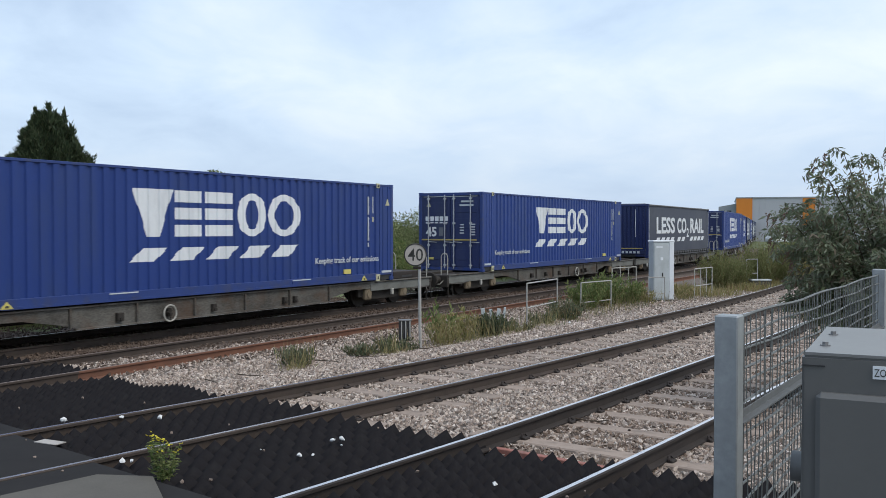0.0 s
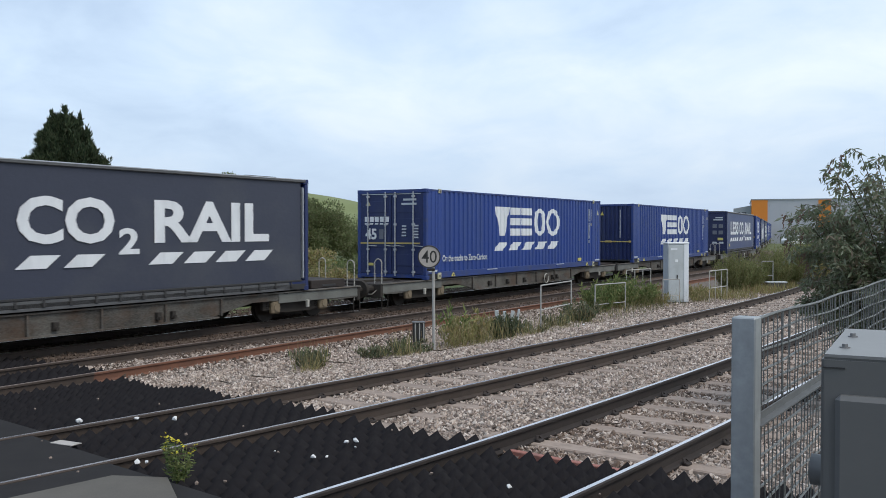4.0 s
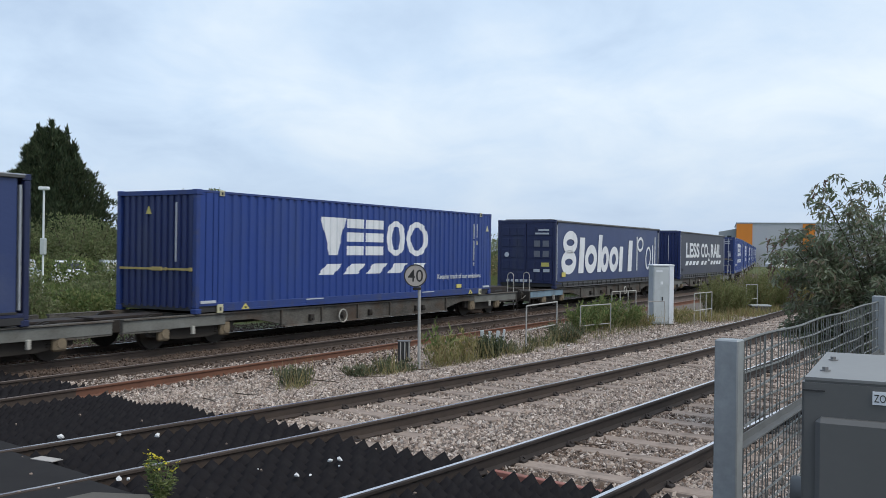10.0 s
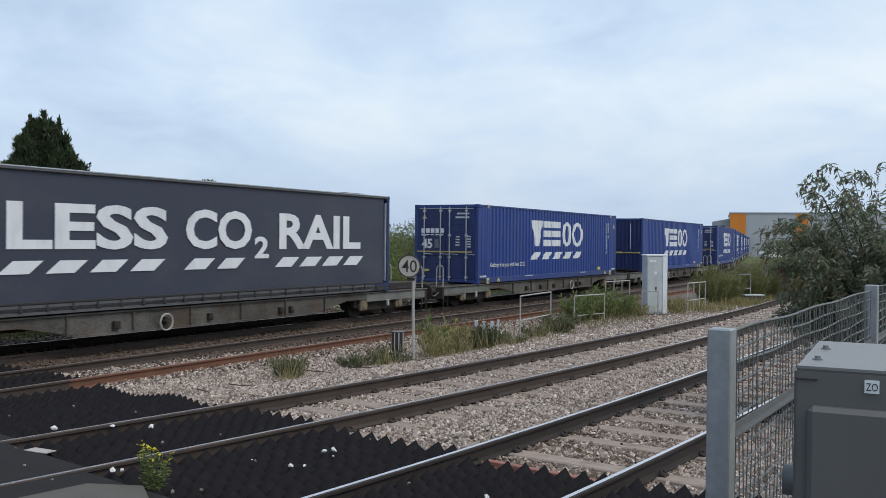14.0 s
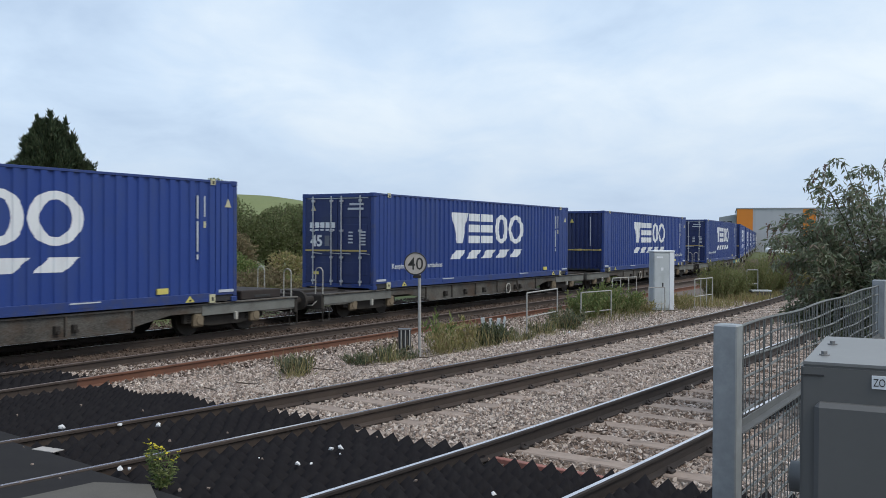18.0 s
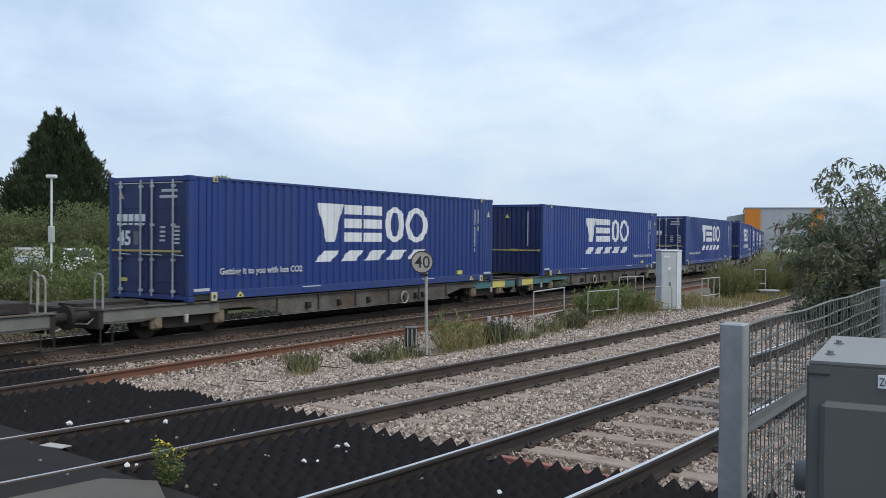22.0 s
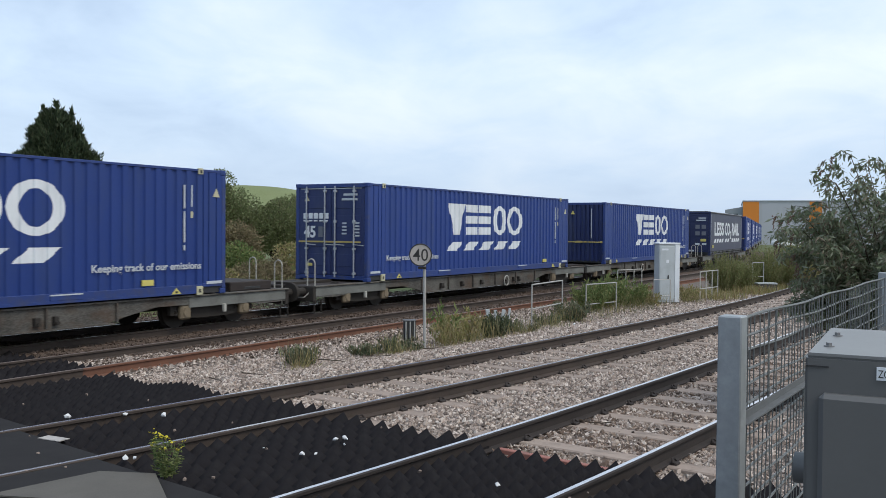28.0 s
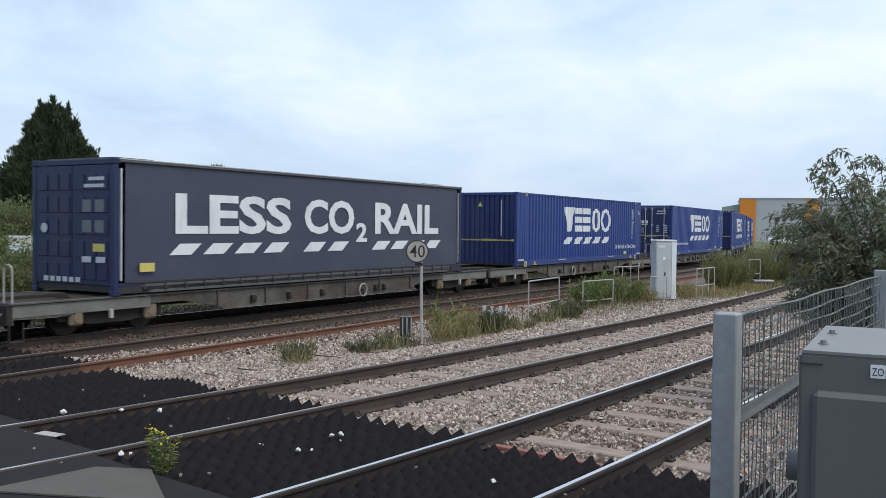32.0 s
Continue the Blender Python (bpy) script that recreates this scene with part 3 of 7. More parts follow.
for side in (-0.7525, 0.7525):
    rail(line_a, side, -14, 70, 0.5, M_RAILSIDE, M_RAILBRIGHT, "dark brown steel running rail with a bright worn head")
    rail(line_b, side, -16, 75, 0.5, M_RAILBROWN, M_RAILHEAD, "dark brown steel running rail with a bright worn head")
    rail(line_t, side, -40, 150, 1.0, M_RAILBROWN, M_RAILPOLISHED, "dark steel goods-line rail under the train")
    if side < 0:
        rail(line_s, side, -25, -0.5, 0.5, M_RAILBROWN, M_RUSTHEAD, "dull siding rail let into the crossing")
        rail(line_s, side, -0.5, 110, 1.0, M_RUST, M_RUSTHEAD, "rusty orange disused siding rail on low ballast")
    else:
        rail(line_s, side, -25, 110, 1.0, M_RAILBROWN, M_RUSTHEAD, "dark rusted siding rail sunk in dirty ballast")


def sleeper_mesh():
    bm = bmesh.new()
    prism(bm, [(-0.13, -0.12), (0.13, -0.12), (0.115, 0.0), (-0.115, 0.0)], -1.25, 1.25)
    for v in bm.verts:
        v.co.z += 0.012 * (abs(v.co.y) > 0.5)
    bmesh.ops.bevel(bm, geom=[e for e in bm.edges if e.verts[0].co.z > -0.05 and e.verts[1].co.z > -0.05], offset=0.012, segments=1, affect="EDGES")
    return bm


def lay_sleepers(line, s0, s1, gap, mat, drop, label, clips):
    first = part("sleeper", sleeper_mesh(), mat)
    tagged(first, label, "sleeper", "sleepers " + mat.name)
    pad = None
    s, i = s0, 0
    while s < s1:
        p, q = line(s), line(s + 0.2)
        h = math.degrees(math.atan2(q.y - p.y, q.x - p.x))
        m = pose(p.x, p.y, p.z - drop, 0, 0, h + random.uniform(-0.6, 0.6))
        if i == 0:
            ob = first
            ob.matrix_basis = m
            if clips:
                for side in (-0.7525, 0.7525):
                    for d in (-0.1, 0.1):
                        bm = bmesh.new()
                        box(bm, -0.05, 0.05, side + d - 0.03, side + d + 0.03, 0, 0.035, 0.008)
                        tube(bm, [(-0.05, side + d, 0.03), (-0.02, side + d * 0.75, 0.06), (0.03, side + d * 0.75, 0.06), (0.05, side + d, 0.03)], 0.011, 5)
                        part("rail_clip", bm, M_RAILSIDE, first)
        else:
            ob = copy_thing(first, m)
        s += gap
        i += 1


FIRST_A, FIRST_B = 8.67, 7.35
END_A = 7.68        # the sleeper at the toothed edge
lay_sleepers(line_a, FIRST_A, 39, 0.70, M_SLEEPER, 0.172, "weathered pale concrete sleeper bedded in ballast", True)
lay_sleepers(line_a, END_A, END_A + 0.1, 0.70, M_SLEEPER, 0.165, "weathered pale concrete sleeper at the toothed guard edge", True)
lay_sleepers(line_b, FIRST_B, 45, 0.70, M_SLEEPER, 0.172, "weathered pale concrete sleeper bedded in ballast", True)
lay_sleepers(line_t, -16, 60, 0.8, M_WOODSLEEPER, 0.172, "dark timber sleeper under the goods line", False)

# ------------------------------------------------------------------ train
# Each container: length, width, height; local x runs with the track away from the camera's left, the near side is -y.
CL, CW, CH = 13.716, 2.55, 2.73
HL, HW = CL / 2, CW / 2
BASE_Z = 0.444
PITCH = 36.88
BAY = 0.86          # plain bay between each end and the inner lifting post
RIB = (CL - 2 * BAY) / 43
DEEP = 0.036


def rib_depth(x):
    """Inset of the ribbed wall at x metres from the left end; the end bays have two shallow grooves only."""
    x = min(x, CL - x) if (x < BAY or x > CL - BAY) else x
    if x < BAY:
        return 0.030 if (0.27 < x < 0.295 or 0.50 < x < 0.525 or 0.66 < x < 0.685) else (0.030 if x > BAY - 0.012 else 0.0)
    u = (x - BAY) % RIB
    if u < 0.128:
        return 0.0
    if u < 0.150:
        return DEEP * (u - 0.128) / 0.022
    if u < 0.254:
        return DEEP
    return DEEP * (RIB - u) / (RIB - 0.254)


def rib_breaks(a, b):
    bay = [0.268, 0.272, 0.293, 0.297, 0.498, 0.502, 0.523, 0.527, 0.658, 0.662, 0.683, 0.687, BAY - 0.016, BAY - 0.010]
    xs = bay + [CL - x for x in bay] + [BAY + n * RIB + d for n in range(43) for d in (0.0, 0.128, 0.150, 0.254)] + [CL - BAY]
    return [a] + sorted(x for x in xs if a + 1e-4 < x < b - 1e-4) + [b]


def ribbed_wall(bm, y, inward, z0, z1, x0=0.1, x1=CL - 0.1):
    prev = None
    for x in rib_breaks(x0, x1):
        yy = y + inward * (0.012 + rib_depth(x))
        cur = (bm.verts.new((x - HL, yy, z0)), bm.verts.new((x - HL, yy, z1)))
        if prev:
            bm.faces.new((prev[0], cur[0], cur[1], prev[1]))
        prev = cur


def ribbed_end(bm, x, inward, z0, z1, n=11):
    prev = None
    w = (CW - 0.3) / n
    for i in range(n):
        for d, k in ((0.0, 0.0), (0.46, 0.0), (0.54, 0.04), (0.92, 0.04)):
            y = -HW + 0.15 + (i + d) * w
            cur = (bm.verts.new((x + inward * k, y, z0)), bm.verts.new((x + inward * k, y, z1)))
            if prev:
                bm.faces.new((prev[0], cur[0], cur[1], prev[1]))
            prev = cur


def follow_ribs(me_bm, y_front):
    """Cuts a flat marking along the ribs and lays it on them."""
    for x in rib_breaks(0.2, CL - 0.2)[1:-1]:
        g = list(me_bm.verts) + list(me_bm.edges) + list(me_bm.faces)
        bmesh.ops.bisect_plane(me_bm, geom=g, plane_co=(x - HL, 0, 0), plane_no=(1, 0, 0))
    for v in me_bm.verts:
        v.co.y = y_front + 0.012 + rib_depth(v.co.x + HL) - 0.004


def polygon(bm, pts):
    bm.faces.new([bm.verts.new((x - HL, 0, z)) for x, z in pts])


def ring_shape(bm, cx, cz, rx, rz, t, n=28):
    o = [(cx + rx * math.cos(2 * math.pi * i / n), cz + rz * math.sin(2 * math.pi * i / n)) for i in range(n)]
    k = [(cx + (rx - t) * math.cos(2 * math.pi * i / n), cz + (rz - t * 0.62) * math.sin(2 * math.pi * i / n)) for i in range(n)]
    for i in range(n):
        j = (i + 1) % n
        polygon(bm, [o[i], o[j], k[j], k[i]])


def emblem_bm(k=0, row=None):
    """The store emblem as plain shapes: a slab, stacked bars and two rings, five slanted stripes below on their own."""
    bm = bmesh.new()
    if k == 0:
        polygon(bm, [(4.72, 1.20), (5.04, 1.20), (5.42, 2.19), (4.34, 2.19)])
    elif k == 1:
        for z in (row,):
            polygon(bm, [(5.48, z), (6.22, z), (6.22, z + 0.25), (5.48, z + 0.25)])
    elif k == 2:
        for z in (row,):
            polygon(bm, [(6.36, z), (7.22, z), (7.22, z + 0.25), (6.36, z + 0.25)])
    elif k == 3:
        ring_shape(bm, 7.84, 1.69, 0.50, 0.50, 0.26)
    elif k == 4:
        ring_shape(bm, 8.98, 1.69, 0.60, 0.51, 0.26)
    else:
        i = k - 5
        x = 4.25 + i * 1.06
        polygon(bm, [(x, 0.69), (x + 0.66, 0.69), (x + 1.02, 0.97), (x + 0.36, 0.97)])
    bmesh.ops.remove_doubles(bm, verts=bm.verts, dist=0.0005)
    bmesh.ops.translate(bm, verts=bm.verts, vec=(0, 0, 0.10))
    follow_ribs(bm, -HW)
    return bm


def container_frame(root, mat_frame, mat_bottom=None):
    """Posts, rails and corner castings, alike on every container."""
    for y in (-HW, HW - 0.07):
        part("bottom_rail", boxed(-HL + 0.70, HL - 0.70, y, y + 0.07, 0.03, 0.22, 0.008), mat_bottom or mat_frame, root)
        part("rail_lip", boxed(-HL + 0.90, HL - 0.90, y - 0.008 if y < 0 else y + 0.07, y if y < 0 else y + 0.078, 0.03, 0.085, 0.003), mat_bottom or mat_frame, root)
        part("top_rail", boxed(-HL + 0.1, HL - 0.1, y + 0.004, y + 0.064, CH - 0.065, CH - 0.01, 0.006), mat_frame, root)
        for x in (-HL + 0.12, HL - 0.70):
            part("end_bay_rail", boxed(x, x + 0.58, y, y + 0.07, 0.165, 0.24, 0.006), mat_frame, root)
            # no hole here: a black panel paints the dark of the opening
            part("end_bay_recess", boxed(x + 0.03, x + 0.58, y + 0.035, y + 0.06, 0.03, 0.165), M_BLACK, root, "black panel painting the shade of the opening under the end bay")
    for x in (-HL, HL - 0.12):
        for y in (-HW, HW - 0.12):
            part("corner_post", boxed(x, x + 0.12, y, y + 0.12, 0.12, CH - 0.12, 0.012), mat_frame, root)
    for x in (-HL + 0.005, HL - 0.085):
        part("end_header", boxed(x, x + 0.08, -HW + 0.12, HW - 0.12, CH - 0.12, CH - 0.012, 0.008), mat_frame, root)
    cast = None
    for x in (-HL - 0.004, HL - 0.176 + 0.004):
        for y in (-HW - 0.004, HW - 0.158):
            for z in (0.0, CH - 0.118):
                m = pose(x, y, z)
                if cast is None:
                    bm = boxed(0, 0.176, 0, 0.162, 0, 0.118, 0.012)
                    disc(bm, (0.09, -0.001, 0.06), 0.04, 0.006, 10)
                    cast = part("corner_casting", bm, mat_frame, root)
                    cast.matrix_basis = m
                else:
                    again(cast, root, m)


def marks(root):
    """Yellow plates, warning triangles and white guide strips on the near side."""
    y = -HW - 0.002
    for x in (0.762, CL - 0.762):
        part("lift_plate", boxed(x - 0.07 - HL, x + 0.07 - HL, y - 0.012, y + 0.03, CH - 0.12, CH + 0.010, 0.006), M_PALEPLATE, root, "yellow plate at the lifting point")
        part("foot_plate", boxed(x - 0.11 - HL, x + 0.07 - HL, y - 0.012, y + 0.03, 0.00, 0.19, 0.006), M_PALEPLATE, root, "yellow plate at the lifting point")
        part("plate_slot", boxed(x - 0.05 - HL, x + 0.01 - HL, y - 0.016, y, 0.05, 0.13), M_BLACK, root)
        part("plate_slot", boxed(x - 0.03 - HL, x + 0.03 - HL, y - 0.016, y, CH - 0.10, CH - 0.03), M_BLACK, root)
    for x in (1.55, CL - 1.45):
        bm = bmesh.new()
        prism(bm, [(x - 0.13 - HL, 0.05), (x + 0.13 - HL, 0.05), (x - HL, 0.18)], y - 0.016, y + 0.004)
        part("warning_triangle", bm, M_YELLOW, root, "small yellow warning triangle")
        part("triangle_core", boxed(x - 0.035 - HL, x + 0.035 - HL, y - 0.020, y - 0.010, 0.07, 0.11), M_BLACK, root)
    bm = bmesh.new()
    prism(bm, [(CL - 0.39 - HL, 2.13), (CL - 0.19 - HL, 2.13), (CL - 0.29 - HL, 2.32)], y + 0.002, y + 0.03)
    part("warning_triangle", bm, M_PALEPLATE, root, "small pale yellow warning triangle")
    part("yellow_label", boxed(CL - 2.35 - HL, CL - 2.05 - HL, y - 0.002, y + 0.03, 0.26, 0.38), M_YELLOW, root, "yellow data label")
    for a, b in ((1.86, 2.36), (1.14, 1.80), (0.97, 1.08)):
        part("white_strip", boxed(CL - 1.235 - HL, CL - 1.195 - HL, y + 0.004, y + 0.03, a, b), M_SMALLTEXT, root, "white vertical marking strip")
    part("white_strip", boxed(CL - 1.025 - HL, CL - 0.990 - HL, y + 0.004, y + 0.03, 1.90, 2.36), M_SMALLTEXT, root, "white vertical marking strip")
    part("yellow_tag", boxed(CL - 1.04 - HL, CL - 0.975 - HL, y + 0.004, y + 0.03, 1.66, 1.80), M_PALEPLATE, root, "small pale yellow tag")
    part("white_label", boxed(0.14 - HL, 0.60 - HL, y - 0.008, y + 0.02, 0.225, 0.285), M_SMALLTEXT, root)
    part("white_label", boxed(CL - 0.58 - HL, CL - 0.12 - HL, y - 0.008, y + 0.02, 0.225, 0.285), M_SMALLTEXT, root)
    for x in (4.1, 9.6):
        part("fork_pocket", boxed(x - 0.35 - HL, x + 0.35 - HL, y - 0.010, y + 0.02, 0.090, 0.17), M_FRAME_BLUE, root)
        part("pocket_edge", boxed(x - 0.35 - HL, x + 0.35 - HL, y - 0.014, y, 0.175, 0.200), M_SMALLTEXT, root, "pale edge strip over a fork pocket")


def bars(root, x, z, n, size, gap, y=None, end=None, seed=1):
    """Unreadable small print as plain bars; on the near side, or on the left end."""
    rnd = random.Random(seed)
    for i in range(n):
        w = size[0] * rnd.uniform(0.7, 1.0)
        zz = z - i * gap
        if end is None:
            b = boxed(x - HL, x + w - HL, y - 0.008, y + 0.004, zz, zz + size[1])
        else:
            b = boxed(end - 0.008, end + 0.004, x, x + w, zz, zz + size[1])
        part("print_bar", b, M_SMALLTEXT, root)


def door_end(root, mat, x):
    """Two door leaves with locking bars on the left end."""
    xo = x - 0.012
    for i, y0 in enumerate((-HW + 0.13, 0.01)):
        y1 = y0 + HW - 0.14
        bm = boxed(xo + 0.02, xo + 0.07, y0, y1, 0.16, CH - 0.13, 0.006)
        for z in (0.58, 1.12, 1.66, 2.20):
            box(bm, xo + 0.008, xo + 0.024, y0 + 0.10, y1 - 0.10, z - 0.175, z + 0.175, 0.006)
        door = part("door_leaf", bm, mat, root)
        for d in (0.28, 0.86):
            yy = y0 + (y1 - y0) * (d if i == 0 else d - 0.12)
            rod = part("locking_bar", tubed([(xo - 0.03, yy, 0.10), (xo - 0.03, yy, CH - 0.08)], 0.019, 8), M_ROD, door, "galvanised locking bar")
            for z in (0.22, 0.9, 1.66, CH - 0.22):
                part("bar_bracket", boxed(xo - 0.045, xo + 0.01, yy - 0.05, yy + 0.05, z - 0.03, z + 0.03, 0.005), M_ROD, rod)
            part("bar_handle", tubed([(xo - 0.055, yy, 1.02), (xo - 0.055, yy - 0.35, 1.0)], 0.012, 6), M_ROD, rod)
    for z in (0.10, CH - 0.06):
        part("door_sill", boxed(x - 0.004, x + 0.1, -HW + 0.13, HW - 0.13, z - 0.06, z + 0.05, 0.006), M_FRAME_BLUE, root)
    part("door_header_strip", boxed(x - 0.012, x, -HW + 0.2, HW - 0.2, CH - 0.155, CH - 0.135), M_ROD, root)
    part("yellow_door_strap", boxed(x - 0.042, x - 0.024, -HW + 0.22, HW - 0.15, 1.07, 1.115), M_GOLD, root, "faded yellow reflective strip")


def box_container(doors, label):
    """A ribbed steel container with emblem shapes on its near side."""
    root = thing("shipping_container", label=label, category="container", group="containers on the train")
    for y, inward, nm in ((-HW, 1, "near_wall"), (HW, -1, "far_wall")):
        bm = bmesh.new()
        ribbed_wall(bm, y, inward, 0.20, CH - 0.05)
        part("side_wall", bm, M_BLUE, root)
    bm = bmesh.new()
    n = 46
    prev = None
    for i in range(n + 1):
        for d, k in ((0.0, 0.0), (0.5, 0.0), (0.6, -0.018), (0.9, -0.018)):
            x = -HL + 0.1 + (i + d) * (CL - 0.2) / (n + 1)
            cur = (bm.verts.new((x, -HW + 0.04, CH - 0.025 + k)), bm.verts.new((x, HW - 0.04, CH - 0.025 + k)))
            if prev:
                bm.faces.new((prev[0], cur[0], cur[1], prev[1]))
            prev = cur
    part("roof", bm, M_FRAME_BLUE, root)
    part("underfloor", boxed(-HL + 0.05, HL - 0.05, -HW + 0.08, HW - 0.08, 0.06, 0.15), M_BLACK, root)
    # end walls and doors take the blue with shade mixed into it
    bm = bmesh.new()
    ribbed_end(bm, HL - 0.03, -1, 0.12, CH - 0.1)
    part("end_wall", bm, M_BLUE_SHADED, root)
    container_frame(root, M_FRAME_BLUE)
    x = -HL
    if doors:
        door_end(root, M_BLUE_SHADED, x)
        # emblem and length mark on the door, small print as bars
        for i in range(5):
            part("emblem_block", boxed(x - 0.022, x - 0.010, HW - 0.30 - i * 0.19 - 0.14, HW - 0.30 - i * 0.19, 1.74, 1.90), M_WHITE, root)
            part("emblem_dash", boxed(x - 0.022, x - 0.010, HW - 0.30 - i * 0.19 - 0.12, HW - 0.30 - i * 0.19, 1.66, 1.70), M_WHITE, root)
        o = words("45", 0.42, 0.34, 0, 0, 0, 0.006, 0.03, "length_number", M_WHITE, root)
        for v in o.data.vertices:
            v.co = Vector((x - 0.016 + v.co.y, HW - 0.32 - v.co.x, 1.20 + v.co.z))
        bars(root, -HW + 0.35, 2.38, 2, (0.62, 0.06), 0.13, end=x - 0.012, seed=3)
        bars(root, -HW + 0.28, 1.60, 5, (0.20, 0.045), 0.088, end=x - 0.012, seed=4)
        bars(root, -HW + 0.72, 1.59, 4, (0.16, 0.045), 0.096, end=x - 0.012, seed=5)
        part("yellow_label", boxed(x - 0.02, x - 0.01, HW - 0.62, HW - 0.42, 0.40, 0.48), M_YELLOW, root)
        part("grey_plate", boxed(x - 0.02, x - 0.010, HW - 1.00, HW - 0.84, 1.22, 1.52), M_DIMPRINT, root, "dim grey data plate")
        bm = bmesh.new()
        prism(bm, [(-0.09, 2.24), (0.09, 2.24), (0.0, 2.40)], 0, 0.01)
        o = part("warning_triangle", bm, M_PALEPLATE, root, "small yellow warning triangle")
        o.matrix_basis = pose(x - 0.012, HW - 0.42, 0, 0, 0, -90)
    else:
        bm = bmesh.new()
        ribbed_end(bm, x + 0.03, 1, 0.12, CH - 0.1)
        part("end_wall", bm, M_BLUE_SHADED, root)
        part("end_strap", boxed(x + 0.006, x + 0.024, -HW + 0.14, HW - 0.06, 0.945, 0.995), M_GOLD, root, "faded yellow strap across the end wall")
        bm = boxed(x - 0.006, x + 0.02, -0.22, 0.12, 0.925, 1.015, 0.012)
        part("strap_keeper", boxed(x - 0.010, x + 0.02, -0.38, -0.30, 0.935, 1.005, 0.01), M_GOLD, root)
        part("strap_end", boxed(x - 0.010, x + 0.02, -HW + 0.12, -HW + 0.22, 0.925, 1.015, 0.012), M_GOLD, root)
        part("strap_buckle", bm, M_GOLD, root)
        part("vent_pipe", boxed(x + 0.008, x + 0.03, -HW + 0.63, -HW + 0.66, 1.14, 2.45), M_SMALLTEXT, root, "white vertical strip on the end wall")
        bm = bmesh.new()
        prism(bm, [(-0.09, 2.20), (0.09, 2.20), (0.0, 2.38)], 0, 0.01)
        o = part("warning_triangle", bm, M_YELLOW, root, "small yellow warning triangle")
        o.matrix_basis = pose(x + 0.018, 0.25, 0, 0, 0, -90)
    for k, row in ((0, None), (1, 1.20), (1, 1.565), (1, 1.93), (2, 1.20), (2, 1.565), (2, 1.93), (3, None), (4, None)):
        part("emblem_shape", emblem_bm(k, row), M_WHITE, root, "white emblem shape on the ribbed wall")
    for k in range(5, 10):
        part("emblem_stripe", emblem_bm(k), M_WHITE, root, "slanted white stripe")
    marks(root)
    return root


SLOGANS = {}


def slogan(root, text, x, w):
    key = (text, x)
    if key not in SLOGANS:
        SLOGANS[key] = words(text, w, 0.20, x - HL, 0.52, -HW - 0.001, 0.005, 0.02, "slogan", M_SMALLTEXT, root)
    else:
        again(SLOGANS[key], root, Matrix())


def curtain_wave(x, z, seed):
    v = noise.noise(Vector((x * 0.45, z * 0.5, seed))) * 0.010 + noise.noise(Vector((x * 1.7, z * 0.35, seed + 4))) * 0.003
    return v


